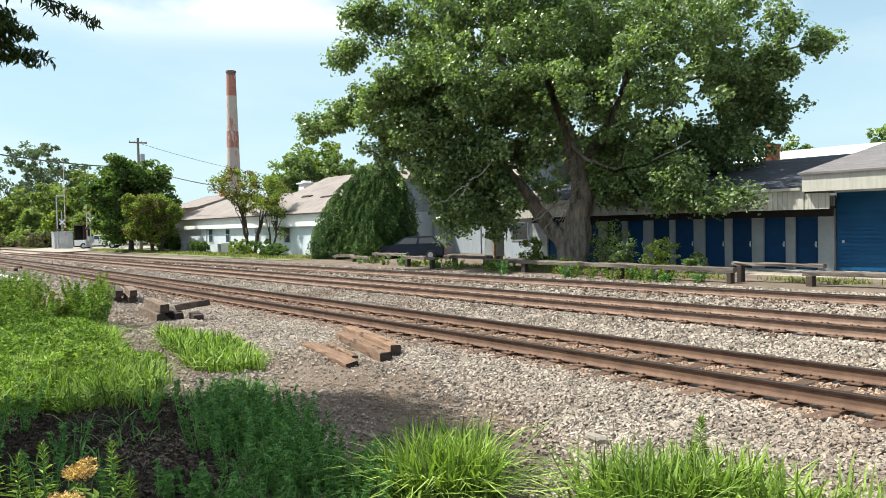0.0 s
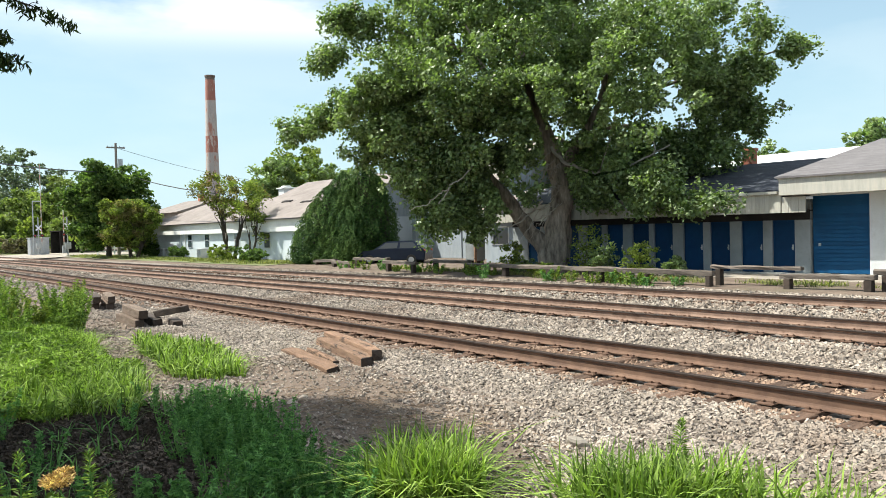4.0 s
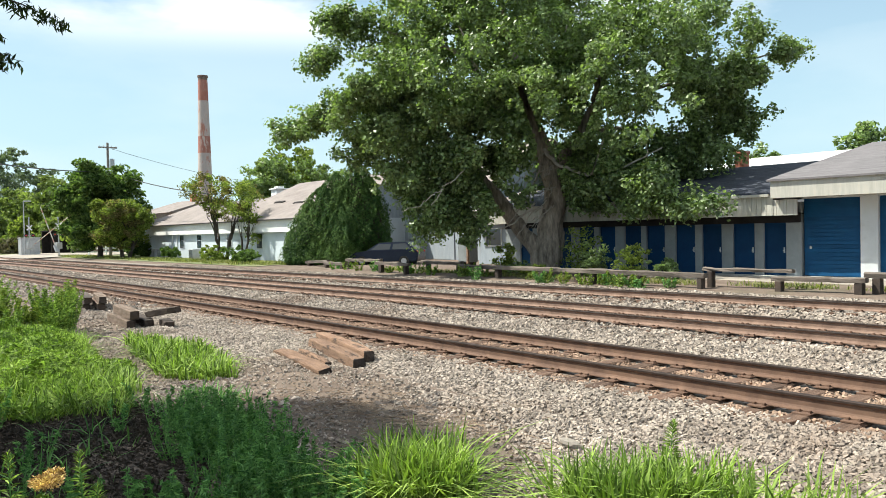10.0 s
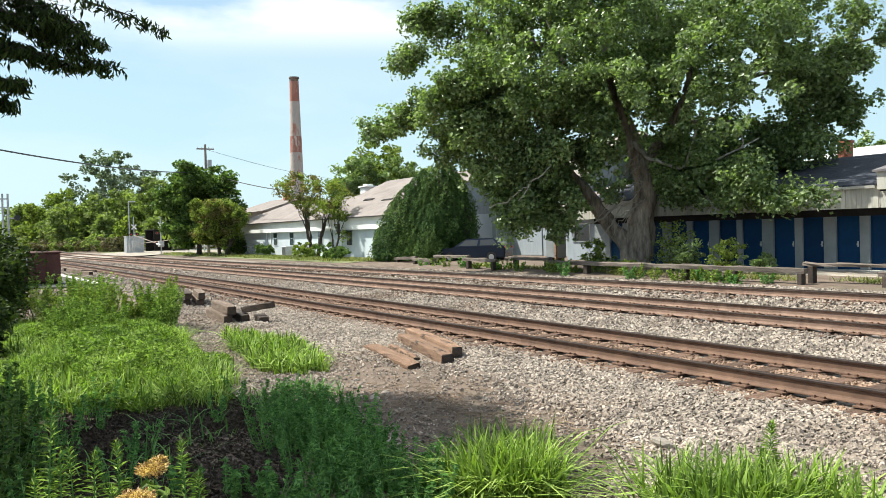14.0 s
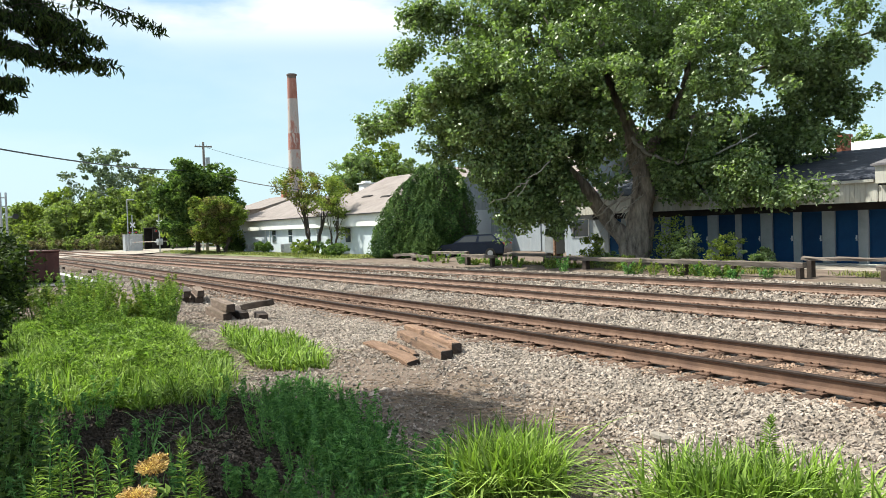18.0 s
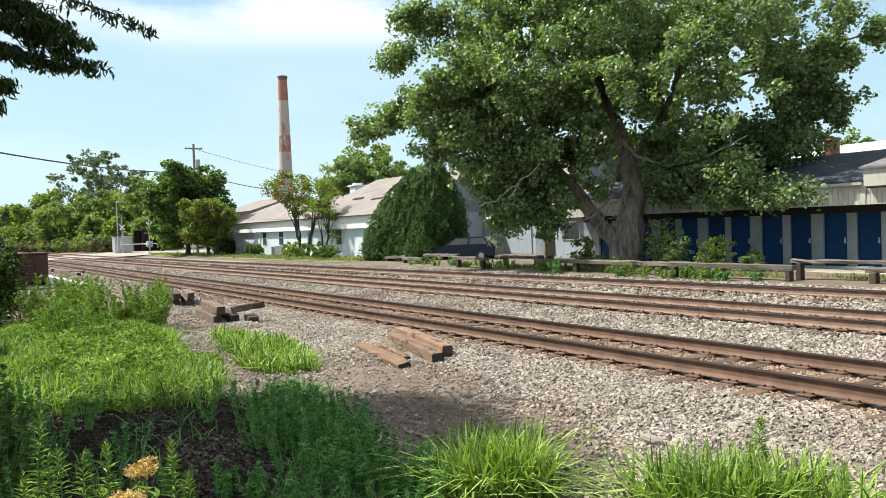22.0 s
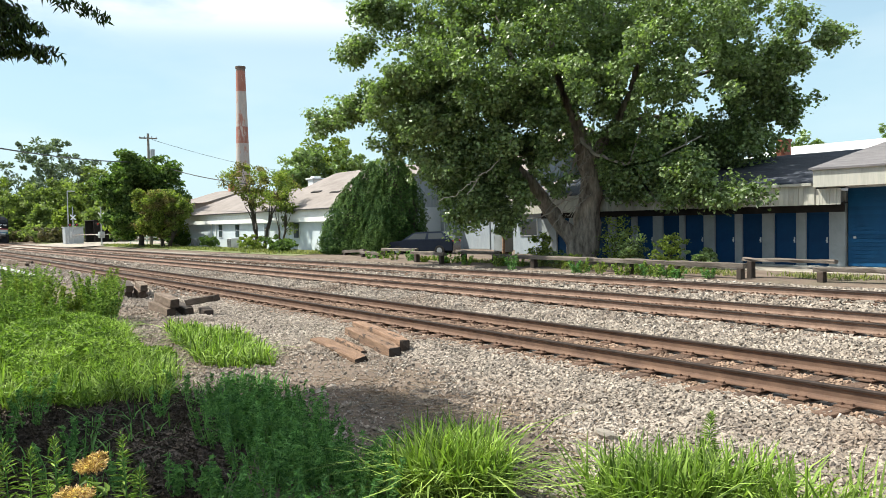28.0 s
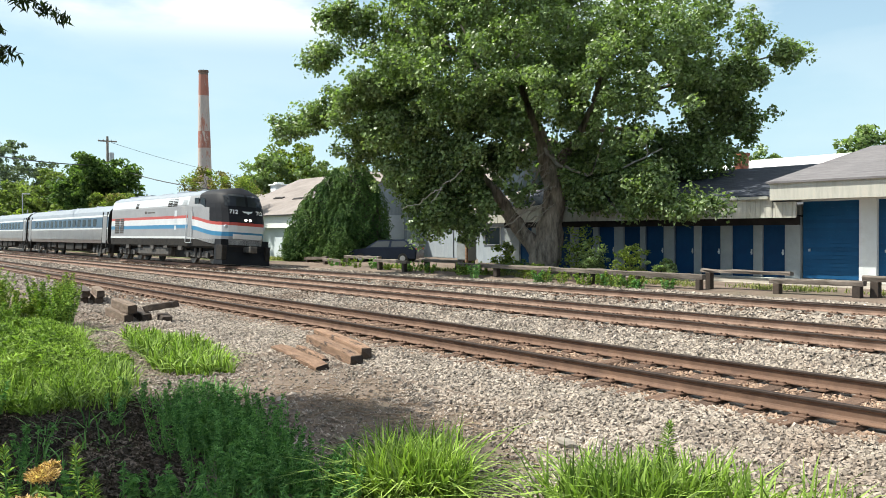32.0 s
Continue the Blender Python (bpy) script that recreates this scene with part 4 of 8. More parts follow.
BIG = [ball(-3.0, 9.8, 6.4, 3.8, 0, 5.5), ball(-8.2, 7.6, 3.4, 2.0, 0, 3.5), ball(-11.4, 7.2, 1.6, 1.0, 0, 1.6), ball(4.0, 9.4, 5.0, 4.0, 0, 4.4), ball(-2.0, 13.6, 6.4, 3.4, 1.0, 4.6), ball(-6.6, 5.2, 2.6, 2.2, -1.5, 3), ball(-9.2, 11.0, 2.0, 1.3, 0, 2.2),
       ball(-4.8, 3.2, 2.2, 1.7, -1.9, 1.6), ball(-2.6, 2.9, 1.6, 1.3, -2.2, 1.2), ball(-5.6, 2.2, 1.2, 0.8, -2.2, 1.0), ball(3.4, 4.6, 3.6, 2.2, -0.8, 3.4), ball(7.4, 6.0, 2.0, 2.6, 0, 2.6), ball(8.4, 10.4, 2.0, 3.4, 0, 2.6), ball(-6.2, 12.0, 3.2, 2.6, 0, 3.5),
       ball(11.0, 10.0, 1.3, 0.5, 0, 0.7), ball(2.2, 3.0, 1.7, 1.1, -2.2, 1.2), ball(4.8, 3.0, 1.8, 1.0, -1.8, 1.3), ball(7.8, 3.7, 0.7, 1.2, -0.6, 0.8), ball(10.4, 7.0, 0.9, 1.0, 0, 0.9), ball(9.3, 4.9, 0.9, 0.9, 0, 0.9), ball(-0.2, 6.6, 2.6, 1.6, -2.4, 1.6), ball(-2.6, 5.3, 1.9, 1.4, -2.6, 1.2), ball(-4.4, 6.6, 2.2, 1.5, -2.6, 1.4), ball(1.4, 8.2, 2.6, 1.6, -3.0, 1.5), ball(3.5, 5.6, 3.6, 2.0, 3.0, 2.8), ball(11.9, 9.9, 0.9, 0.5, 0, 0.6), ball(4.6, 3.9, 2.6, 1.5, -2.4, 1.4), ball(-2.2, 8.2, 2.4, 1.5, -3.2, 1.4),
       ball(0.5, 7.6, 3.0, 1.6, -5.0), ball(4.0, 6.6, 2.6, 1.5, -4.6), ball(-3.4, 8.6, 2.8, 1.6, -5.2), ball(3.0, 9.6, 3.0, 1.8, -4.0), ball(0.9, 7.3, 2.2, 1.4, -3.4), ball(1.9, 6.3, 1.9, 1.1, -3.5), ball(2.8, 7.6, 2.2, 1.4, -3.2)]
# the foliage that hangs low before the trunk and the buildings
LOW = [ball(-2.6, 3.9, 1.3, 1.0, -1.6, 1.0), ball(-3.8, 3.6, 1.5, 1.1, -1.4, 1.2), ball(-5.4, 3.6, 1.5, 1.1, -1.2, 1.2), ball(-2.0, 5.4, 1.4, 1.0, -1.4, 1.1), ball(-6.6, 4.6, 1.4, 1.0, -1.0, 1.2), ball(-4.4, 5.2, 1.6, 1.1, -0.6, 1.4), ball(7.0, 8.0, 1.8, 2.0, 0, 1.6), ball(8.6, 7.8, 1.4, 1.8, 0, 1.4), ball(8.0, 5.6, 1.2, 1.4, 0, 1.2), ball(-3.4, 2.3, 1.6, 0.8, -2.2, 1.0), ball(-5.2, 2.2, 1.3, 0.8, -2.2, 1.0), ball(2.4, 2.6, 1.4, 0.8, -0.3, 1.0), ball(4.6, 2.5, 1.4, 0.7, -0.3, 1.0), ball(3.6, 3.1, 1.9, 1.0, -0.3, 1.2), ball(5.2, 3.8, 1.5, 1.3, -0.2, 1.2), ball(2.8, 4.0, 1.6, 1.3, -0.2, 1.2), ball(6.6, 5.6, 1.3, 1.6, 0, 1.2), ball(1.5, 3.6, 0.9, 0.9, 0.4, 0.9), ball(-5.6, 4.6, 2.2, 1.6, -2.0, 1.6), ball(-3.2, 4.9, 2.0, 1.5, -2.4, 1.4), ball(-4.6, 2.9, 2.0, 1.2, -2.2, 1.4), ball(-2.3, 3.2, 1.4, 1.1, -2.4, 1.0), ball(-1.2, 6.2, 2.0, 1.3, -2.4, 1.3), ball(-6.4, 6.6, 2.2, 1.4, -1.6, 1.6), ball(-3.6, 7.0, 2.2, 1.3, -2.6, 1.4),
       ball(2.0, 5.2, 1.6, 1.6, -0.2, 1.2), ball(3.9, 4.4, 2.2, 1.7, -0.1, 1.5), ball(2.2, 3.1, 1.4, 0.9, -0.4, 1.0), ball(4.8, 2.9, 1.6, 0.9, -0.2, 1.2), ball(6.0, 4.9, 1.6, 1.6, 0, 1.6), ball(6.0, 3.0, 1.2, 1.0, -0.8, 1.0), ball(3.4, 4.6, 2.6, 1.4, 2.0, 2.0), ball(-0.9, 4.9, 1.3, 1.3, -2.4, 1.0), ball(-1.0, 3.5, 0.9, 0.8, -2.2, 0.8), ball(1.6, 7.2, 1.8, 1.4, -0.5, 1.6), ball(-0.2, 8.8, 1.8, 1.4, -1.0, 1.6), ball(7.8, 4.4, 1.0, 1.7, -0.4, 1.0), ball(7.9, 3.1, 0.7, 0.9, -0.5, 0.7), ball(9.0, 6.4, 1.3, 1.6, 0, 1.3), ball(11.0, 9.9, 1.2, 0.6, 0, 0.9), ball(9.2, 9.6, 1.6, 1.8, 0, 1.6), ball(-10.4, 7.6, 1.6, 1.1, 0, 1.4), ball(-12.2, 7.0, 1.1, 0.7, 0, 1.0), ball(-8.8, 8.4, 1.6, 1.2, -0.5, 1.4), ball(-10.4, 10.4, 1.3, 1.0, 0, 1.3), ball(-9.0, 12.0, 1.6, 1.3, 0, 1.5), ball(-8.6, 6.0, 1.5, 0.9, -0.6, 1.3), ball(-1.6, 7.9, 1.8, 1.4, -3.0, 1.2)]
big = thing("poplar_tree", pose(*TREE_AT), "large spreading poplar with a leaning forked trunk and bare lower boughs", "tree")
gb = np.random.default_rng(21)
rb = random.Random(21)
DEPTH = Vector((TREE_AT[0], TREE_AT[1], 0)).length
# openings between the boughs: side, height, half width, half height
OPENINGS = np.array([(-8.7, 9.95, 0.95, 0.5), (-9.5, 9.2, 0.4, 0.5), (5.2, 9.3, 0.4, 0.5), (5.7, 8.1, 0.45, 0.65), (6.2, 7.2, 0.35, 0.5), (7.1, 9.85, 0.5, 0.25), (9.7, 8.0, 0.5, 0.3), (-0.8, 5.9, 0.35, 0.35),
                     (8.7, 5.9, 0.35, 0.35), (-1.0, 4.2, 0.45, 0.75), (-1.3, 2.4, 0.5, 0.55), (-4.2, 11.1, 0.25, 0.3)])
# where the trunk and the great limbs stand clear of the leaves before them: side and height of both ends, half width
CLEAR = np.array([(0.1, 0.0, 0.35, 1.9, 0.9), (0.35, 1.9, 0.6, 3.2, 0.7), (0.6, 3.2, 0.5, 4.2, 0.5), (0.5, 4.2, 0.05, 5.8, 0.38), (0.05, 5.8, -0.9, 8.6, 0.22), (-0.4, 1.4, -2.0, 3.55, 0.4), (-2.0, 3.55, -2.6, 4.4, 0.25), (1.9, 6.6, 2.7, 8.8, 0.22),
                  (0.5, 5.0, 2.0, 4.35, 0.1), (2.0, 4.35, 3.4, 4.55, 0.1), (3.4, 4.55, 5.2, 5.4, 0.09), (2.3, 4.4, 2.85, 6.4, 0.08), (2.85, 6.4, 3.0, 7.3, 0.08), (2.5, 4.2, 3.7, 2.5, 0.09)])


def open_crown(g, pts):
    """Which leaves stay: none in the openings, none close before the trunk."""
    rv, vv = np.array(_r), np.array(_v)
    dep = pts @ vv
    f = DEPTH / (DEPTH + dep)
    sd, z = (pts @ rv) * f, (pts[:, 2] - 1.92) * f + 1.92
    keep = np.ones(len(pts), dtype=bool)
    for a, b, w, h in OPENINGS:
        keep &= ((sd - a) / w) ** 2 + ((z - b) / h) ** 2 > g.uniform(0.1, 1.5, len(pts)) + 0.5 * np.sin(sd * 9 + a) * np.sin(z * 11 + b)
    for a, b, c, d, w in CLEAR:
        t = np.clip(((sd - a) * (c - a) + (z - b) * (d - b)) / ((c - a) ** 2 + (d - b) ** 2), 0, 1)
        near = np.hypot(sd - a - t * (c - a), z - b - t * (d - b)) < w * g.uniform(0.7, 1.15, len(pts))
        keep &= ~(near & (dep < 0.3))
    return keep


def tufts(g, ells, n, per, r, shell=0.45, flat=0.75):
    """Leaves in tufts at the ends of twigs: their places, and the way out of each tuft."""
    cc, pts = clumps(g, ells, n, per, r, shell, flat)
    return pts, pts - np.repeat(cc, per, 0)


def tuft_leaves(name, pts, way, size, material, parent, seed, slim=0.85, up=0.7, loose=0.75):
    """Broad folded leaves that face out of their tufts and up to the light."""
    g = np.random.default_rng(seed)
    n = len(pts)
    nrm = way / (np.linalg.norm(way, axis=1)[:, None] + 1e-6) + np.array([0, 0, up]) + np.array(SUN_FROM) * 0.35 + g.normal(0, loose, (n, 3))
    nrm /= np.linalg.norm(nrm, axis=1)[:, None]
    d = g.normal(0, 1, (n, 3)) + np.array([0, 0, -0.5])
    d -= nrm * (d * nrm).sum(1)[:, None]
    d /= np.linalg.norm(d, axis=1)[:, None] + 1e-9
    s = np.cross(nrm, d)
    L = size * g.uniform(0.6, 1.3, n)[:, None]
    base, tip = pts - d * L * 0.5, pts + d * L * 0.5 - nrm * L * 0.08
    lft, rgt = pts - d * L * 0.12 + s * L * slim * 0.5 + nrm * L * 0.09, pts - d * L * 0.12 - s * L * slim * 0.5 + nrm * L * 0.09
    i = np.arange(n)[:, None] * 4
    return raw_object(name, np.stack([base, lft, tip, rgt], 1), 3, np.concatenate([i, i + 1, i + 2, i, i + 2, i + 3], 1), material, parent)


bpts, bway = tufts(gb, lobed(gb, BIG, 450, (0.15, 0.27), 0.45) + [(c, r * 0.5) for c, r in BIG[:5]], 3400, 38, 0.46, 0.42, 0.85)


def stem(name, rows, sides=12, material=None, wob=0.0):
    """A limb through points (metres to the right, height, metres further away, radius) by the tree's foot."""
    bm = bmesh.new()
    pts, radii = [], []
    for a, b in zip(rows, rows[1:]):
        for k in range(7):
            f = k / 7
            q = [p + (r - p) * f for p, r in zip(a, b)]
            pts.append(Vector(crown_at(q[0] + rb.uniform(-wob, wob), q[1] + rb.uniform(-wob, wob), q[2])))
            radii.append(q[3] * (1 + rb.uniform(-0.06, 0.06)))
    q = rows[-1]
    pts.append(Vector(crown_at(*q[:3])))
    radii.append(q[3])
    tube(bm, pts, radii, sides)
    if sides > 9:
        for v in bm.verts:
            v.co += Vector((1, 1, 0)) * (0.13 * noise.noise(Vector((v.co.x * 2.2, v.co.y * 2.2, v.co.z * 0.7))) + 0.07 * noise.noise(Vector((v.co.x * 6, v.co.y * 6, v.co.z * 1.6))))
    return part(name, bm, material or M_BARK, big, smooth=True)


stem("trunk", [(0.05, -0.25, 0, 0.86), (0.1, 0.3, 0, 0.72), (0.35, 1.9, 0, 0.60), (0.6, 3.2, 0, 0.49), (0.5, 4.2, 0, 0.42), (0.05, 5.8, 0.1, 0.34), (-0.35, 7.0, 0.2, 0.28), (-0.97, 9.0, 0.3, 0.2), (-2.0, 13.5, 0.2, 0.06)], 26)
stem("limb", [(-0.25, 0.9, -0.1, 0.42), (-1.0, 2.0, -0.2, 0.33), (-2.0, 3.45, -0.4, 0.27), (-3.1, 4.9, -0.5, 0.22), (-4.4, 6.4, -0.6, 0.16), (-6.5, 7.8, -0.5, 0.1), (-8.8, 7.9, -0.4, 0.06), (-11.8, 7.2, -0.2, 0.02)], 20)
stem("limb", [(0.25, 4.1, 0, 0.30), (1.74, 6.4, 0.2, 0.23), (2.5, 7.9, 0.2, 0.19), (3.2, 9.8, 0.2, 0.13), (4.3, 13.0, 0.1, 0.05)], 12)
stem("limb", [(2.4, 7.4, 0.2, 0.12), (6.3, 8.7, 0.3, 0.08), (9.0, 9.5, 0.2, 0.05), (12.0, 9.9, 0.1, 0.015)], 8, wob=0.1)
stem("limb", [(1.9, 6.6, 0.2, 0.12), (5.0, 6.6, 0.6, 0.08), (7.6, 5.6, 0.4, 0.04)], 8, wob=0.1)
stem("limb", [(-1.2, 8.0, 0.2, 0.12), (-4.0, 10.6, 0.2, 0.08), (-7.2, 11.6, 0.1, 0.04)], 8, wob=0.1)
stem("limb", [(-3.3, 5.1, -0.6, 0.12), (-4.8, 5.2, -1.3, 0.07), (-5.8, 3.6, -1.6, 0.03)], 8, wob=0.08)
stem("limb", [(-0.9, 7.4, 0.3, 0.12), (0.6, 10.0, 1.5, 0.08), (1.5, 12.4, 2.0, 0.03)], 8, wob=0.1)
stem("limb", [(-0.6, 6.8, 0.2, 0.12), (-2.5, 8.6, -1.8, 0.08), (-3.5, 11.0, -2.6, 0.03)], 8, wob=0.1)
# pale leafless boughs low on the crown
for rows in ([(0.1, 5.7, -0.5, 0.06), (0.7, 4.9, -1.2, 0.055), (2.0, 4.35, -1.8, 0.05), (3.4, 4.55, -2.2, 0.04), (5.2, 5.4, -2.4, 0.02)], [(2.3, 4.45, -1.9, 0.035), (2.85, 6.4, -2.0, 0.03), (3.0, 7.3, -2.1, 0.015)],
             [(2.5, 4.2, -1.9, 0.035), (3.1, 3.2, -2.1, 0.025), (3.7, 2.5, -2.2, 0.012)], [(0.0, 4.9, -0.5, 0.04), (-0.6, 3.5, -0.9, 0.03), (-1.5, 2.3, -1.2, 0.015)], [(-0.3, 3.2, -0.6, 0.035), (-1.4, 2.2, -1.0, 0.028), (-2.3, 1.9, -1.2, 0.012)],
             [(-4.7, 3.1, -3.7, 0.014), (-4.2, 3.9, -3.7, 0.018), (-3.8, 4.1, -3.7, 0.018), (-3.0, 5.0, -3.0, 0.02)], [(-6.0, 2.9, -3.7, 0.010), (-5.2, 3.1, -3.7, 0.014), (-4.8, 3.5, -3.7, 0.014), (-4.2, 3.8, -3.7, 0.016)], [(4.6, 5.0, -2.3, 0.02), (4.5, 5.9, -2.3, 0.018), (4.9, 6.6, -2.3, 0.01)]):
    stem("bare_bough", [(*q[:3], q[3] * 1.3) for q in rows], 6, M_TWIG, 0.05)
for k in range(16):
    a, z = rb.uniform(-0.5, 0.5), rb.uniform(2.6, 5.6)
    ln, fall = rb.uniform(0.6, 1.6), rb.uniform(0.5, 1.6)
    stem("dead_twig", [(0.3 + a * 0.6, z, -0.55, 0.022), (0.3 + a - ln * 0.5, z - fall * 0.35, -0.9, 0.018), (0.3 + a - ln, z - fall, -1.1, 0.008)], 5, M_TWIG, 0.07)
lpts, lway = tufts(gb, lobed(gb, LOW, 480, (0.3, 0.55), 0.15, True), 3800, 36, 0.44, 0.2, 1.0)
# hidden far half of the crown and a sunny-side shoulder, added to cast shade
BACK = [ball(-7.4, 9.4, 3.4, 2.4, 6.5, 3.2), ball(-2.6, 10.4, 4.2, 3.0, 6.5, 3.6), ball(2.4, 10.0, 4.0, 2.8, 6.0, 3.2), ball(-9.2, 9.0, 2.0, 1.5, 4.0, 2.0), ball(-5.0, 7.4, 2.4, 1.5, 7.5, 2.4)]
SHOULDER = [ball(-7.9, 7.7, 2.2, 1.3, -2.0, 1.5), ball(-6.6, 6.4, 2.0, 1.2, -2.4, 1.3), ball(-5.2, 5.7, 1.8, 1.0, -2.6, 1.2), ball(-6.8, 8.8, 2.4, 1.4, -2.8, 1.5)]
kpts, kway = tufts(gb, lobed(gb, BACK, 160, (0.2, 0.34), 0.4), 300, 34, 0.5, 0.4, 0.85)
spts, sway = tufts(gb, lobed(gb, SHOULDER, 90, (0.2, 0.34), 0.4), 430, 36, 0.44, 0.3, 0.9)
pts, way = np.concatenate([bpts, lpts, kpts, spts]), np.concatenate([bway, lway, kway, sway])
stays = open_crown(gb, pts)
tuft_leaves("crown", pts[stays], way[stays], 0.17, M_LEAF, big, 21)
# others, space by space


def arborvitae(at, lobes, n, label):
    """A conifer clothed to the ground: flame-shaped lobes of fine upright sprays."""
    g = np.random.default_rng(31)
    t = thing("arborvitae", pose(*at), label, "conifer")
    w = np.array([r * h for _, _, r, h in lobes])
    k = g.choice(len(lobes), n, p=w / w.sum())
    cx, cy, rr, hh = np.array(lobes).T[:, k]
    u, th = g.random(n) ** 1.25, g.uniform(0, 6.283, n)
    bump = 0.5 * np.sin(th * 7 + 3 * u + k) * np.sin(u * hh * 2.3 + k) + 0.5 * np.sin(th * 15 + 9 * u) * np.sin(u * hh * 5.1 + 2 * k)
    rad = rr * np.clip(1 - u ** 2.1, 0, 1) ** 0.68 * (0.80 + 0.25 * bump + 0.12 * np.sin(th * 3 + 2.3 * k) * np.cos(u * hh * 1.3 + k)) * (1 - 0.25 * g.random(n) ** 3)
    rad *= np.clip(0.8 + u * 2.5, 0, 1)
    p = np.stack([cx + rad * np.cos(th), cy + rad * np.sin(th), 0.05 + u * hh * (1 + 0.02 * bump)], -1)
    way = np.stack([np.cos(th), np.sin(th), np.full(n, 0.45)], -1)
    tuft_leaves("foliage", p, way, 0.19, M_CONIFER, t, 31, slim=0.34, up=0.35, loose=0.45)
    bm = bmesh.new()
    for x, y, r, h in lobes[:3]:
        tube(bm, [(x, y, -0.15), (x, y, h * 0.5), (x, y, h * 0.85)], [0.14, 0.09, 0.03], 7)
        # an added solid core in dark bark colour closes the heart of the bush
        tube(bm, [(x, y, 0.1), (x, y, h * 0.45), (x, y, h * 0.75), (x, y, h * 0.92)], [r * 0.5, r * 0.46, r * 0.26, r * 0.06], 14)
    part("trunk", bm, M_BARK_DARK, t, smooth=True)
    return t


arborvitae((-45.75, 28.0, 0.1), [(0.75, 0.95, 2.5, 6.5), (-0.75, -0.85, 2.5, 5.0), (1.3, 1.5, 1.75, 5.6), (-1.7, -1.9, 1.7, 2.6), (1.0, -0.6, 2.2, 3.6), (0.1, 0.3, 2.6, 5.5), (-0.2, -0.1, 2.4, 5.9), (-1.25, -1.4, 2.1, 4.1)], 92000, "broad dark green arborvitae reaching down to the ground")
tree("maple_tree", (-87.6, 24.6, 0.1), [((0, 0, 5.6), (4.6, 4.6, 4.4)), ((-0.8, -0.6, 8.0), (3.2, 3.2, 2.6)), ((-0.6, 0.4, 2.8), (3.9, 3.9, 2.2))], 520, 80, 0.75, 0.34, 0.28, 1.8, "dense dark green round-crowned tree", mat=M_LEAF_DARK, seed=32, shell=0.6, lobes=40)
tree("maple_tree", (-80.3, 24.8, 0.1), [((0, 0, 4.3), (2.9, 2.9, 2.0)), ((-1.2, -0.8, 3.0), (2.0, 2.0, 1.6)), ((1.2, 0.6, 3.0), (2.0, 2.0, 1.7)), ((0, 0, 1.8), (2.4, 2.4, 1.2))], 380, 80, 0.5, 0.24, 0.2, 1.2, "smaller round tree with yellowing leaves", mat=M_LEAF_LIGHT, seed=33, shell=0.5, extra=((M_LEAF_RUST, 0.3),), lobes=24, stems=((-0.5, 0), (0.5, 0.2)))
tree("crab_apple", (-62.4, 27.0, 0.1), [((-1.2, -0.5, 6.0), (2.4, 2.2, 1.5)), ((1.3, 0.8, 5.2), (2.0, 2.0, 1.6)), ((0, 0, 4.2), (1.6, 1.6, 1.0))], 95, 60, 0.5, 0.2, 0.14, 2.2, "many-stemmed small tree with thin rusty leaves", mat=M_LEAF_RUST, seed=34, stems=((-0.3, 0), (0.3, 0.2), (0, -0.2)), extra=((M_LEAF_LIGHT, 0.45),))
tree("crab_apple", (-59.2, 27.4, 0.1), [((0, 0, 4.4), (1.3, 1.3, 1.6)), ((0.4, 0.6, 2.4), (1.0, 1.0, 1.2))], 55, 50, 0.42, 0.17, 0.1, 1.8, "slender small tree with thin pale leaves", mat=M_LEAF_LIGHT, seed=35, stems=((-0.15, 0), (0.15, 0.1)))
# belt of trees beyond the crossing: foot and height
BELT = [(-262, 21, 11.5), (-244, 23.5, 12), (-229, 25.5, 12.5), (-213, 27, 13.5), (-203, 29, 16.5), (-192.4, 31.7, 25), (-196.6, 36.6, 26.5), (-191, 39.1, 24), (-163, 29.6, 12.5), (-162.4, 33, 13.2), (-161.8, 37.6, 12.5), (-146.5, 36.2, 14.3), (-146.1, 39.1, 12), 
        (-180, 27.5, 9), (-172, 28, 9), (-155, 28.0, 6.5), (-150, 30, 6.0), (-236, 19, 11), (-220, 20, 11.5), (-205, 21.5, 11), (-190, 24, 11), (-172, 23.5, 10), (-124, 33.5, 8.5), (-138, 33.5, 9.5)]
for k, (x, y, hh) in enumerate(BELT):
    tall = hh > 20
    low = [((0, 0, hh * 0.55), (hh * (0.26 if tall else 0.40), hh * (0.26 if tall else 0.40), hh * 0.45)), ((2, -2, hh * 0.3), (hh * 0.3, hh * 0.3, hh * 0.3)), ((-1, 3, hh * 0.28), (hh * 0.3, hh * 0.3, hh * 0.28))]
    # tall far trees get the leaf colour with haze in it
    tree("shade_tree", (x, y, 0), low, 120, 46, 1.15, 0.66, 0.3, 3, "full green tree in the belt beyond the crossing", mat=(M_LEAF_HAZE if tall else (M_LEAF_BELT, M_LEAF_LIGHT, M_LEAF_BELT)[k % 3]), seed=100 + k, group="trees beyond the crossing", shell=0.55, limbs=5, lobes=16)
for k in range(26):
    f = k / 25
    x, y = -136 - 120 * f + rb.uniform(-2, 2), 25.6 - 9.5 * f + rb.uniform(-1.0, 1.0)
    tree("brush", (x, y, 0), [((0, 0, 1.3), (2.6, 2.6, 1.3))], 34, 40, 0.6, 0.42, 0.05, 0.7, "low dry brush at the foot of the trees", mat=(M_BRUSH, M_LEAF_BELT)[k % 2], seed=700 + k, category="bush", group="brush beyond the crossing", shell=0.3, limbs=4)
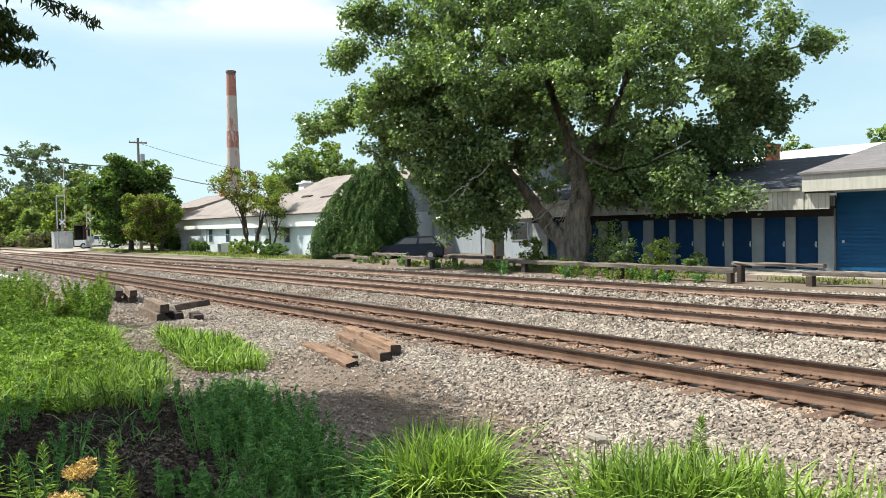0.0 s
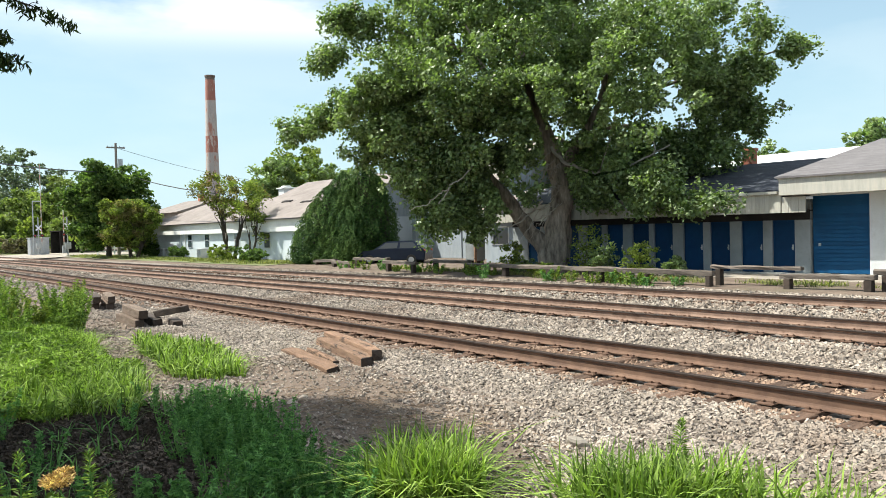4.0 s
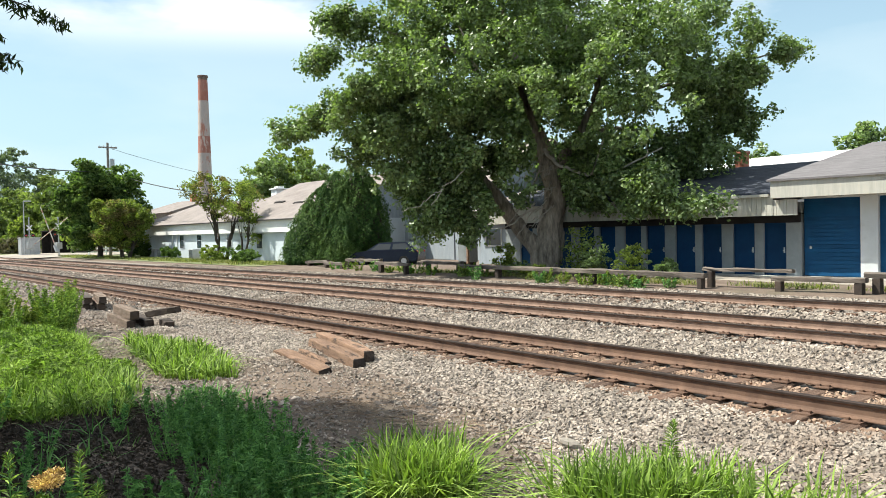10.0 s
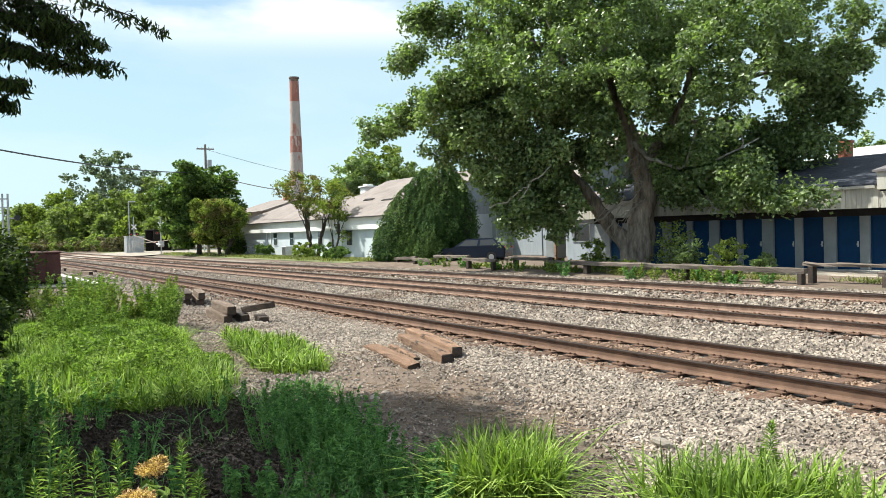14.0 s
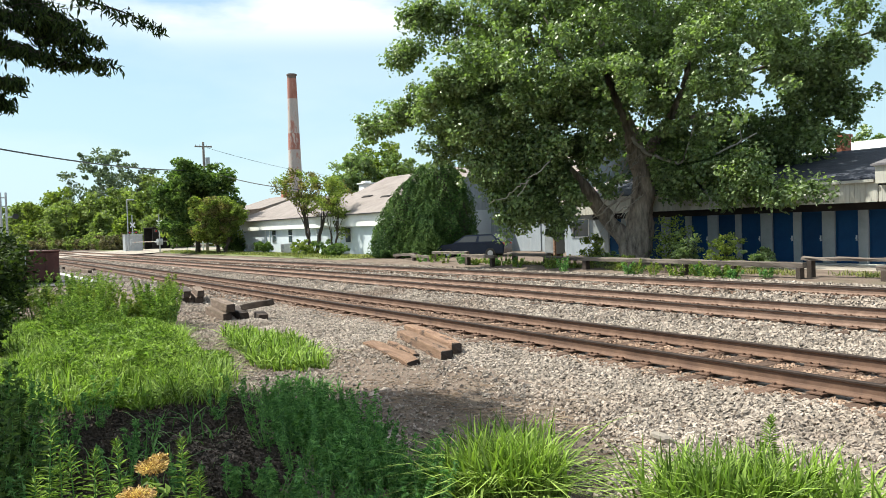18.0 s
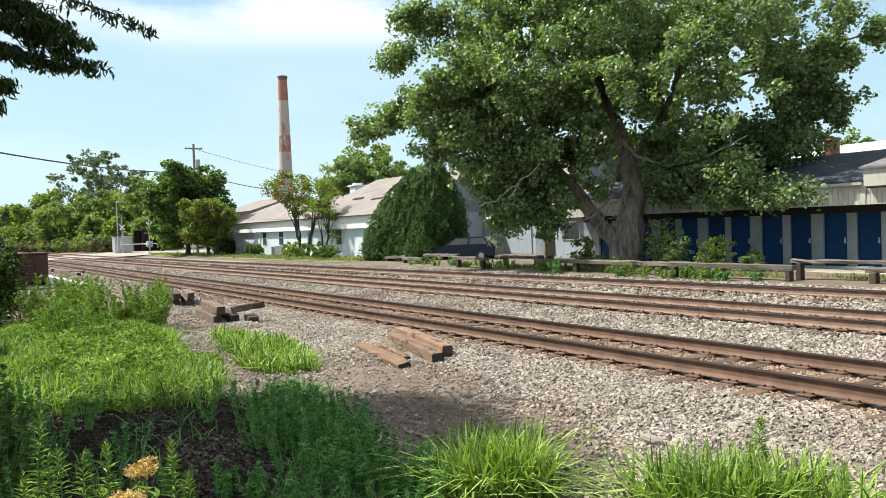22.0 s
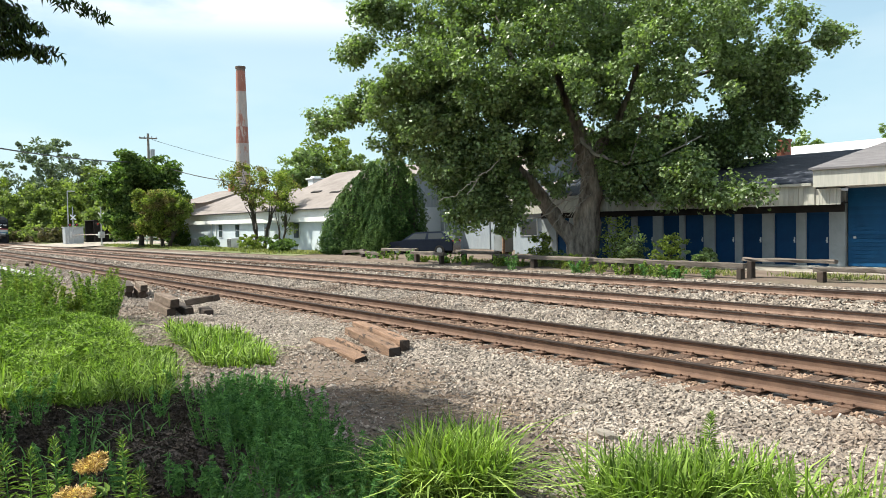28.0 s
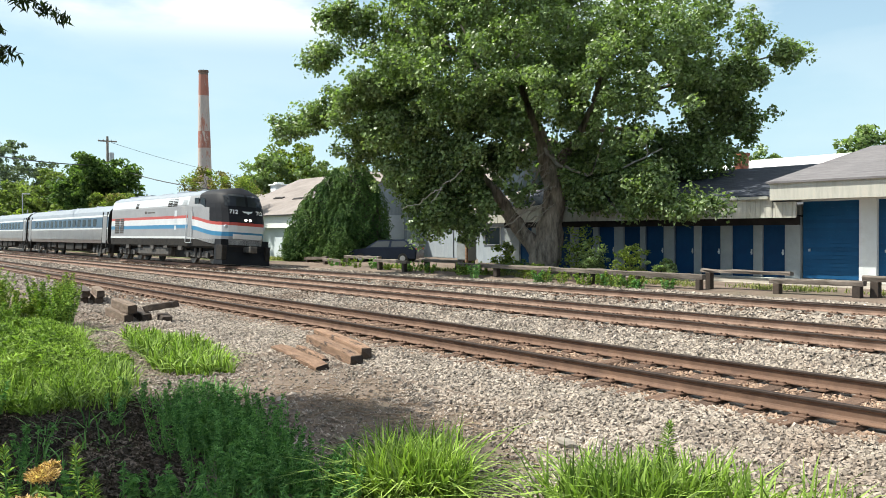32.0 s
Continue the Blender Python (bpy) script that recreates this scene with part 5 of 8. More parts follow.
for k, (x, y, hh) in enumerate(((-48.5, 49.5, 10.2), (-51.5, 52.5, 10.6), (-107.3, 53.6, 13.5), (-110.2, 58.9, 15.7), (-102.3, 58.7, 14.4), (-118, 64, 13.5), (-32.7, 78.5, 11.9), (-26, 80, 11), (-39.6, 40.6, 8.2), (-43.5, 52, 9.0), (-60, 104, 13.5))):
    tree("shade_tree", (x, y, 0), [((0, 0, hh * 0.62), (hh * 0.34, hh * 0.34, hh * 0.39))], 130, 56, 0.95, 0.5, 0.3, 3, "full green tree behind the buildings", mat=(M_LEAF, M_LEAF_LIGHT)[k % 2], seed=140 + k, group="trees behind the buildings", shell=0.55, limbs=5, lobes=14)

# ---- the train ----
M_SILVER = surf("silver_body_paint", (0.225, 0.23, 0.24), (0.28, 0.285, 0.295), 0.8, 0.5, 0.03, 50, spec=0.25, stain=(0.33, 0.32, 0.30), stain_scale=0.8, stain_at=(0.56, 0.85))
M_TRAIN_WHITE = surf("white_body_paint", (0.50, 0.51, 0.52), (0.57, 0.58, 0.58), 1.2, 0.4, 0.02, 50)
M_TRAIN_RED = surf("red_stripe", (0.36, 0.045, 0.035), (0.42, 0.058, 0.045), 1.2, 0.4, 0.02, 50)
M_TRAIN_BLUE = surf("blue_stripe", (0.02, 0.14, 0.27), (0.03, 0.18, 0.33), 1.2, 0.4, 0.02, 50)
M_TRAIN_BLACK = surf("black_nose_paint", (0.010, 0.011, 0.014), (0.016, 0.017, 0.021), 2, 0.6, 0.02, 50, spec=0.14)
M_TRAIN_ROOF = surf("train_roof", (0.17, 0.20, 0.235), (0.24, 0.27, 0.305), 1.5, 0.5, 0.05, 40)
M_PANEL = surf("pale_panel", (0.43, 0.46, 0.48), (0.50, 0.53, 0.55), 1.5, 0.45, 0.02, 40)
M_UNDER = surf("underframe_grime", (0.014, 0.013, 0.012), (0.034, 0.030, 0.027), 3, 0.8, 0.3, 30, spec=0.2)
M_TRUCK = surf("grimy_steel", (0.03, 0.027, 0.025), (0.09, 0.08, 0.07), 4, 0.7, 0.3, 30)
M_WHEEL = surf("wheel_steel", (0.10, 0.085, 0.075), (0.20, 0.175, 0.155), 4, 0.5, 0.1, 40, metal=0.5)
M_STEEL_CAR = surf("fluted_stainless", (0.205, 0.185, 0.178), (0.28, 0.255, 0.245), 0.9, 0.34, 0.02, 50, metal=0.35, stain=(0.27, 0.26, 0.25), stain_scale=0.8, stain_at=(0.55, 0.85))
M_LAMP = glow_mat("headlamp_glow", (1.0, 0.95, 0.82), 1.6)
M_PLAIN_GLASS = glass_mat("cab_glass", (0.014, 0.018, 0.022), 0.25, 0.1)
M_SCREEN = glass_mat("windscreen_glass", (0.045, 0.052, 0.058), 0.12, 0.6)


def smoothstep(a, b, x):
    t = min(1.0, max(0.0, (x - a) / (b - a)))
    return t * t * (3 - 2 * t)


# profile of the locomotive's body: height, share of the half width, slot below the level
LOCO_LEVELS = [(1.00, 0.97, 0), (1.42, 1.0, 0), (1.55, 1.0, 1), (2.02, 1.0, 2), (2.25, 1.0, 3), (2.62, 1.0, 1), (2.79, 1.0, 4), (3.32, 1.0, 2), (3.42, 0.985, 2), (3.92, 0.92, 7), (4.04, 0.87, 6), (4.24, 0.62, 6), (4.35, 0.28, 6), (4.38, 0.02, 6)]
LOCO_PLAN = [(-18.8, 1.48), (-16.4, 1.5), (-12.0, 1.5), (-7.0, 1.5), (-5.0, 1.5), (-3.6, 1.5), (-2.7, 1.48), (-2.0, 1.45), (-1.3, 1.38), (-0.75, 1.26), (-0.4, 1.0), (-0.22, 0.6), (-0.16, 0.05)]


def loco_point(x, y, lev):
    z, share, slot = LOCO_LEVELS[lev]
    front = smoothstep(-5.2, -0.9, x)
    zz = z - 0.42 * front if 2 <= lev <= 6 else (z - 0.16 * front if lev == 7 else z)
    rake = smoothstep(-3.4, -0.3, x)
    xx = x - rake * max(0.0, zz - 2.45) * 0.36 - rake * max(0.0, zz - 3.85) * 1.0
    return xx, y * share, zz


def nose_at(y, z):
    """How far forward the nose reaches at the half width y and height z."""
    share = 1.0 if z < 3.42 else 1.0 - 0.1 * (z - 3.42) / 0.46
    ys = [q[1] for q in LOCO_PLAN]
    yy = min(1.45, abs(y) / share)
    for (xa, ya), (xb, yb) in zip(LOCO_PLAN[5:], LOCO_PLAN[6:]):
        if yb <= yy <= ya:
            x = xa + (xb - xa) * (ya - yy) / max(1e-6, ya - yb)
    if yy < ys[-1]:
        x = LOCO_PLAN[-1][0]
    rake = smoothstep(-3.4, -0.3, x)
    return x - rake * max(0.0, z - 2.45) * 0.36 - rake * max(0.0, z - 3.85) * 1.0


loco = thing("locomotive", Matrix(), "silver diesel locomotive with tricolour stripes and a black nose", "locomotive")
bm = bmesh.new()
plan = [(x, -y) for x, y in LOCO_PLAN] + [(x, y) for x, y in reversed(LOCO_PLAN)]
grid = [[bm.verts.new(loco_point(x, y, j)) for j in range(len(LOCO_LEVELS))] for x, y in plan]
for i in range(len(plan) - 1):
    for j in range(len(LOCO_LEVELS) - 1):
        f = bm.faces.new((grid[i][j], grid[i + 1][j], grid[i + 1][j + 1], grid[i][j + 1]))
        slot = LOCO_LEVELS[j + 1][2]
        xm = (plan[i][0] + plan[i + 1][0]) / 2
        if xm > -1.9 and j >= 6 or xm > -2.6 and j >= 7:
            slot = 5
        if xm > -3.7 and j >= 8:
            slot = 5
        if xm > -5.0 and slot == 7:
            slot = 2
        f.material_index = slot
        f.smooth = j >= 8
n = len(plan)
for j in range(len(LOCO_LEVELS) - 1):
    f = bm.faces.new((grid[n - 1][j], grid[0][j], grid[0][j + 1], grid[n - 1][j + 1]))
    f.material_index = 5
bmesh.ops.recalc_face_normals(bm, faces=bm.faces)
part("body", bm, [M_UNDER, M_TRAIN_WHITE, M_SILVER, M_TRAIN_BLUE, M_TRAIN_RED, M_TRAIN_BLACK, M_TRAIN_ROOF, M_PANEL], loco)
part("underframe", boxes((-18.8, -0.9, -1.35, 1.35, 0.92, 1.35), bevel=0.03), M_UNDER, loco)
# added dark block that shuts out the light behind the underframe
part("under_block", boxes((-18.4, -1.0, -0.95, 0.95, 0.30, 0.95), bevel=0.04), M_UNDER, loco)
part("fuel_tank", boxes((-13.6, -8.0, -1.32, 1.32, 0.32, 0.98), bevel=0.12), M_TRUCK, loco, "grimy dark fuel tank")
bm = bmesh.new()
prism(bm, [(-0.95, 1.42), (-0.12, 1.42), (-0.10, 0.75), (0.18, 0.05), (-0.95, 0.05)], -1.42, 1.42, "y")
for v in bm.verts:
    v.co.x -= 0.28 * (abs(v.co.y) / 1.42) ** 2
part("pilot", bm, M_TRAIN_BLACK, loco, "black snow plough and pilot")
bm = bmesh.new()
prism(bm, rounded(-0.16, 0.16, 0.75, 1.05, 0.05), -0.3, 0.55)
box(bm, 0.45, 0.72, -0.2, 0.2, 0.72, 1.08, 0.04)
part("coupler", bm, M_TRUCK, loco)
for s in (-1, 1):
    part("step_well", boxes((-0.95, -0.18, s * 1.3 - 0.14, s * 1.3 + 0.14, 0.3, 1.1), bevel=0.02), M_UNDER, loco)
    # windscreen, number and lamps
    bm = bmesh.new()
    cols = [[bm.verts.new((nose_at(y, z) + 0.03, y * s, z)) for z in (3.28, 3.5, 3.72, 3.84, 3.96)] for y in (0.07, 0.25, 0.42, 0.6, 0.76, 0.9, 1.02, 1.12)]
    for ca, cb in zip(cols, cols[1:]):
        for r in range(4):
            bm.faces.new((ca[r], cb[r], cb[r + 1], ca[r + 1]))
    bmesh.ops.solidify(bm, geom=bm.faces[:], thickness=0.02)
    bmesh.ops.recalc_face_normals(bm, faces=bm.faces)
    part("windscreen", bm, M_SCREEN, loco)
    bm = bmesh.new()
    tube(bm, [(-0.26, 0.13 * s, 2.52), (-0.16, 0.13 * s, 2.52)], [0.075, 0.075], 14)
    part("headlamp", bm, M_LAMP, loco)
    bm = bmesh.new()
    tube(bm, [(-0.62, 1.12 * s, 2.12), (-0.46, 1.12 * s, 2.12)], [0.10, 0.10], 12)
    part("ditch_lamp", bm, M_PANEL, loco)
    bm = bmesh.new()
    prism(bm, [(-3.3, 3.2), (-2.55, 3.2), (-2.75, 3.72), (-3.3, 3.78)], s * 1.462, s * 1.475, "y")
    part("cab_window", bm, M_PLAIN_GLASS, loco)
    bm = bmesh.new()
    prism(bm, [(-4.15, 3.2), (-3.5, 3.2), (-3.5, 3.78), (-4.15, 3.78)], s * 1.462, s * 1.475, "y")
    part("cab_window", bm, M_PLAIN_GLASS, loco)
    for x0, x1, z0, z1 in ((-5.9, -5.2, 3.38, 3.9), (-7.4, -6.7, 3.36, 3.92), (-8.2, -7.5, 3.36, 3.92), (-13.9, -13.4, 3.36, 3.92)):
        bm = bmesh.new()
        for k in range(6):
            f0 = k / 6
            y0 = 1.5 * (0.99 - 0.09 * f0)
            box(bm, x0, x1, s * (y0 + 0.0) - 0.012, s * (y0 + 0.0) + 0.012, z0 + (z1 - z0) * f0, z0 + (z1 - z0) * (f0 + 0.14))
        part("grille", bm, M_UNDER if x0 < -6 else M_METAL, loco)
    for x0, x1 in ((-17.9, -17.0), (-16.8, -16.1)):
        part("louvre", boxes(*[(x0, x1, s * 1.505 - 0.012, s * 1.505 + 0.012, 1.75 + 0.13 * k, 1.75 + 0.13 * k + 0.10) for k in range(8)]), M_TRUCK, loco, "grey louvred intake")
    part("cab_door", boxes((-4.9, -4.35, s * 1.505 - 0.01, s * 1.505 + 0.01, 1.5, 3.25), bevel=0.005), M_SILVER, loco)
    part("handrail", boxes((-5.05, -5.01, s * 1.56 - 0.015, s * 1.56 + 0.015, 1.2, 3.0), (-4.24, -4.2, s * 1.56 - 0.015, s * 1.56 + 0.015, 1.2, 3.0), (-5.05, -4.2, s * 1.53 - 0.03, s * 1.53 + 0.03, 1.18, 1.2)), M_PANEL, loco)
    part("maker_bars", boxes((-11.6, -10.3, s * 1.503 - 0.004, s * 1.503 + 0.004, 3.02, 3.10), (-12.1, -11.75, s * 1.503 - 0.004, s * 1.503 + 0.004, 3.0, 3.16)), M_TRUCK, loco, "small dark lettering bars")
    part("anniversary_mark", boxes((-7.0, -6.65, s * 1.506 - 0.004, s * 1.506 + 0.004, 2.75, 3.1), (-6.95, -6.6, s * 1.506 - 0.004, s * 1.506 + 0.004, 2.35, 2.62), (-6.95, -6.68, s * 1.506 - 0.004, s * 1.506 + 0.004, 1.95, 2.2), bevel=0.003), M_PANEL, loco, "pale upright emblem")
    for k in range(5):
        part("filler_box", boxes((-15.6 + 2.3 * k, -15.0 + 2.3 * k, s * 1.38 - 0.06, s * 1.38 + 0.06, 0.72 + 0.1 * (k % 2), 1.02), bevel=0.02), M_TRUCK, loco)


def letters(name, text, size, material, parent, m, label=""):
    """Raised letters as a mesh."""
    cu = bpy.data.curves.new(name, "FONT")
    cu.body, cu.size, cu.extrude, cu.offset, cu.align_x, cu.align_y = text, size, 0.006, size * 0.03, "CENTER", "CENTER"
    ob = bpy.data.objects.new(name, cu)
    me = bpy.data.meshes.new_from_object(ob)
    bpy.data.objects.remove(ob)
    me.materials.clear()
    me.materials.append(material)
    o = new(name, me)
    o.parent = parent
    o.matrix_basis = m
    if label:
        o["label"] = label
    return o


M_LETTER = surf("white_lettering", (0.78, 0.78, 0.78), (0.85, 0.85, 0.85), 3, 0.5, 0)
for s in (-1, 1):
    letters("road_number", "712", 0.31, M_LETTER, loco, pose(nose_at(0.76, 2.95) + 0.035, 0.76 * s, 2.95, 72, 0, 90 + 20 * s), "white road number on the black nose")
bm = bmesh.new()
prism(bm, [(-0.32, 0.05), (0.32, 0.08), (0.23, -0.02), (0.1, -0.04), (0.04, -0.13), (-0.05, -0.04), (-0.15, -0.03), (-0.23, 0.0)], -0.006, 0.006, "z")
crest = part("crest", bm, M_LETTER, loco, "plain white winged shape")
crest.matrix_basis = pose(nose_at(0, 2.95) + 0.03, 0, 2.95, 71, 0, 90)
part("nose_panel", boxes((-0.2, -0.12, -0.85, 0.85, 1.46, 1.72), bevel=0.01), M_TRAIN_WHITE, loco, "white panel over the coupler")
for x0, x1, w, h in ((-9.5, -7.6, 0.9, 0.14), (-12.3, -10.5, 0.8, 0.1), (-16.5, -14.0, 1.0, 0.12), (-18.3, -16.9, 0.9, 0.12), (-6.2, -5.6, 0.5, 0.16)):
    part("roof_hatch", boxes((x0, x1, -w / 2, w / 2, 4.22, 4.30 + h), bevel=0.03), M_TRAIN_ROOF, loco)


def bogie(parent, cx, base, frame_z=0.62, r=0.5):
    """A two-axle truck: frames, springs, and four wheels."""
    for s in (-1, 1):
        bm = bmesh.new()
        prism(bm, [(cx - base / 2 - 0.75, frame_z - 0.1), (cx - base / 2 - 0.6, frame_z + 0.18), (cx - 0.4, frame_z + 0.05), (cx + 0.4, frame_z + 0.05), (cx + base / 2 + 0.6, frame_z + 0.18),
                   (cx + base / 2 + 0.75, frame_z - 0.1), (cx + base / 2 + 0.2, frame_z - 0.18), (cx + 0.4, frame_z - 0.28), (cx - 0.4, frame_z - 0.28), (cx - base / 2 - 0.2, frame_z - 0.18)], s * 1.08 - 0.06, s * 1.08 + 0.06, "y")
        part("truck_frame", bm, M_TRUCK, parent)
        for dx in (-base / 2, base / 2):
            bm = bmesh.new()
            tube(bm, [(cx + dx, s * 0.66, r), (cx + dx, s * 0.70, r), (cx + dx, s * 0.72, r), (cx + dx, s * 0.83, r)], [r + 0.03, r + 0.03, r, r], 24)
            part("wheel", bm, M_WHEEL, parent)
            part("journal_box", boxes((cx + dx - 0.17, cx + dx + 0.17, s * 1.16 - 0.08, s * 1.16 + 0.08, r - 0.17, r + 0.15), bevel=0.03), M_TRUCK, parent)
        bm = bmesh.new()
        for dx in (-0.35, 0.35):
            tube(bm, [(cx + dx, s * 1.14, 0.36), (cx + dx, s * 1.14, 0.9)], [0.11, 0.11], 10)
        part("spring", bm, M_TRUCK, parent)


bogie(loco, -4.0, 2.75)
bogie(loco, -15.9, 2.75)

# coaches
COACH_PROFILE = [(1.44, 1.02, 0), (1.52, 1.3, 0), (1.53, 2.06, 0), (1.53, 2.17, 1), (1.53, 2.95, 2), (1.51, 3.10, 1), (1.42, 3.38, 3), (1.18, 3.68, 3), (0.75, 3.86, 3), (0.0, 3.93, 3)]
COACH_LEN = 25.9
M_COACH_BLUE = surf("coach_blue_band", (0.06, 0.105, 0.155), (0.08, 0.135, 0.19), 1.2, 0.5, 0.02, 40, spec=0.2)


def coach_window_mesh():
    bm = bmesh.new()
    prism(bm, rounded(-0.42, 0.42, -0.27, 0.27, 0.09), -0.012, 0.012, "y")
    me = bpy.data.meshes.new("window_pane")
    bm.to_mesh(me)
    bm.free()
    me.materials.append(M_PLAIN_GLASS)
    return me


PANE = coach_window_mesh()


def coach():
    t = thing("coach", Matrix(), "silver passenger coach with a dark blue window band", "railway coach", "coaches of the train")
    bm = bmesh.new()
    prof = [(-y, z, s) for y, z, s in COACH_PROFILE] + [(y, z, s) for y, z, s in reversed(COACH_PROFILE[:-1])]
    slots = [s for _, _, s in COACH_PROFILE[1:]] + [s for _, _, s in reversed(COACH_PROFILE[1:])]
    xs = (-COACH_LEN + 0.25, -0.25)
    rings = [[bm.verts.new((x, y, z)) for y, z, s in prof] for x in xs]
    for k in range(len(prof) - 1):
        f = bm.faces.new((rings[0][k], rings[1][k], rings[1][k + 1], rings[0][k + 1]))
        f.material_index = slots[k]
    for r in rings:
        bm.faces.new(r).material_index = 4
    bm.faces.new((rings[0][0], rings[0][-1], rings[1][-1], rings[1][0])).material_index = 4
    bmesh.ops.recalc_face_normals(bm, faces=bm.faces)
    part("body", bm, [M_STEEL_CAR, M_TRAIN_WHITE, M_COACH_BLUE, M_TRAIN_ROOF, M_UNDER], t)
    for s in (-1, 1):
        for k in range(14):
            shared("window_pane", PANE, t, pose(-3.6 - 1.44 * k, s * 1.532, 2.56))
        for x0 in (-1.55, -COACH_LEN + 0.65):
            part("door", boxes((x0, x0 + 0.9, s * 1.515 - 0.02, s * 1.515 + 0.02, 1.06, 3.05), bevel=0.01), M_STEEL_CAR, t, "grey end door with a small window")
            part("door_jamb", boxes((x0 - 0.14, x0 - 0.04, s * 1.5 - 0.035, s * 1.5 + 0.035, 0.75, 3.3), (x0 + 0.94, x0 + 1.04, s * 1.5 - 0.035, s * 1.5 + 0.035, 0.75, 3.3)), M_UNDER, t)
        for k in range(9):
            part("flute", boxes((-COACH_LEN + 2.0, -2.0, s * 1.53 - 0.008, s * 1.53 + 0.008, 1.28 + 0.082 * k, 1.28 + 0.082 * k + 0.035)), M_STEEL_CAR, t)
    for x0, x1, z0 in ((-9.5, -7.6, 0.5), (-12.3, -10.0, 0.42), (-15.0, -12.9, 0.5), (-17.2, -15.6, 0.55), (-18.6, -17.6, 0.5), (-7.2, -6.2, 0.55)):
        part("equipment_box", boxes((x0, x1, -1.3, 1.3, z0, 1.02), bevel=0.04), M_UNDER, t)
    # added dark block, keeps light from showing through beneath the coach
    part("under_block", boxes((-COACH_LEN + 0.8, -0.8, -0.9, 0.9, 0.34, 1.03), bevel=0.04), M_UNDER, t)
    part("gangway", boxes((-0.25, 0.12, -0.55, 0.55, 1.0, 3.2), bevel=0.04), M_UNDER, t)
    part("gangway", boxes((-COACH_LEN - 0.12, -COACH_LEN + 0.25, -0.55, 0.55, 1.0, 3.2), bevel=0.04), M_UNDER, t)
    for x0 in (-2.5, -6.8, -12.5, -18.5, -22.5):
        part("roof_vent", boxes((x0 - 0.5, x0, -0.45, 0.45, 3.86, 4.0), bevel=0.03), M_TRAIN_ROOF, t)
    bogie(t, -3.2, 2.6, 0.55, 0.46)
    bogie(t, -COACH_LEN + 3.2, 2.6, 0.55, 0.46)
    return t


coaches = [coach()]
for k in range(2):
    coaches.append(copy_thing(coaches[0], pose(-30 * k, 60, 0)))

# ---- loose timbers by the near track ----


def timber(name, a, b, w, h, material, label, roll=0.0, seed=1, category="railway tie", group=""):
    """A squared balk from a to b (ends of its lower axis), with split, uneven ends."""
    g = random.Random(seed)
    a, b = Vector(a), Vector(b)
    d = b - a
    ln = d.length
    bm = bmesh.new()
    n = 8
    rings = []
    for i in range(n):
        x = ln * i / (n - 1)
        e = 0.02 if i in (0, n - 1) else 0.0
        j = [g.uniform(-0.009, 0.009) for _ in range(8)]
        prof = [(-w / 2 + e + j[0], 0.012), (-w / 2 + 0.012 + e, j[1]), (w / 2 - 0.012 - e, j[2]), (w / 2 - e + j[3], 0.012),
                (w / 2 - e + j[4], h - 0.015 - e), (w / 2 - 0.015 - e, h - e + j[5]), (-w / 2 + 0.015 + e, h - e + j[6]), (-w / 2 + e + j[7], h - 0.015 - e)]
        rings.append([bm.verts.new((x + (g.uniform(-0.03, 0.03) if i in (0, n - 1) else 0), p, q)) for p, q in prof])
    for r0, r1 in zip(rings, rings[1:]):
        for k in range(8):
            bm.faces.new((r0[k], r0[(k + 1) % 8], r1[(k + 1) % 8], r1[k]))
    # ends take the darker timber colour, painting in their shaded side
    f0, f1 = bm.faces.new(rings[0]), bm.faces.new(rings[-1])
    f0.material_index = f1.material_index = 1
    bmesh.ops.recalc_face_normals(bm, faces=bm.faces)
    ob = part(name, bm, [material, M_TIE_DARK])
    yaw, pitch = math.atan2(d.y, d.x), -math.asin(d.z / ln)
    ob.matrix_basis = Matrix.Translation(a) @ Matrix.Rotation(yaw, 4, "Z") @ Matrix.Rotation(pitch, 4, "Y") @ Matrix.Rotation(radians(roll), 4, "X")
    return tagged(ob, label, category, group)


def lie(x, y):
    return float(relief(np.array(x), np.array(y))) - 0.02


OLD = "weathered brown railway tie lying loose on the stones"
timber("railway_tie", (-13.5, 7.62, lie(-12, 7.2) - 0.05), (-10.72, 6.86, lie(-10.7, 6.9) - 0.05), 0.24, 0.19, M_TIE_OLD, OLD, seed=1, group="loose ties")
timber("railway_tie", (-13.9, 8.0, lie(-12, 7.4)), (-11.0, 7.22, lie(-11, 7.2)), 0.22, 0.19, M_TIE_OLD, OLD, seed=2, group="loose ties")
timber("railway_tie", (-12.95, 6.62, lie(-12, 6.2) - 0.06), (-10.55, 6.16, lie(-10.6, 6) - 0.04), 0.24, 0.17, M_TIE_OLD, "brown railway tie split along its length on bare dirt", roll=6, seed=3, group="loose ties")
timber("timber_splinter", (-12.7, 6.9, lie(-12, 6.5)), (-11.1, 6.5, lie(-11.2, 6.3) + 0.02), 0.14, 0.09, M_TIE_OLD, "split-off length of an old tie", roll=-12, seed=4, category="timber")
DK = "dark creosoted railway tie stacked beside the track"
M_TIE_PALE = surf("sunbleached_timber", (0.095, 0.067, 0.050), (0.25, 0.185, 0.137), 1.6, 0.9, 0.8, 26, vary=0.12, streak=(1, 7, 7), stain=(0.16, 0.11, 0.085), stain_scale=1.2)
z0 = lie(-20, 6.3)
timber("railway_tie", (-21.6, 6.30, z0), (-19.25, 6.05, z0), 0.25, 0.22, M_TIE_PALE, DK, seed=5, group="stacked ties")
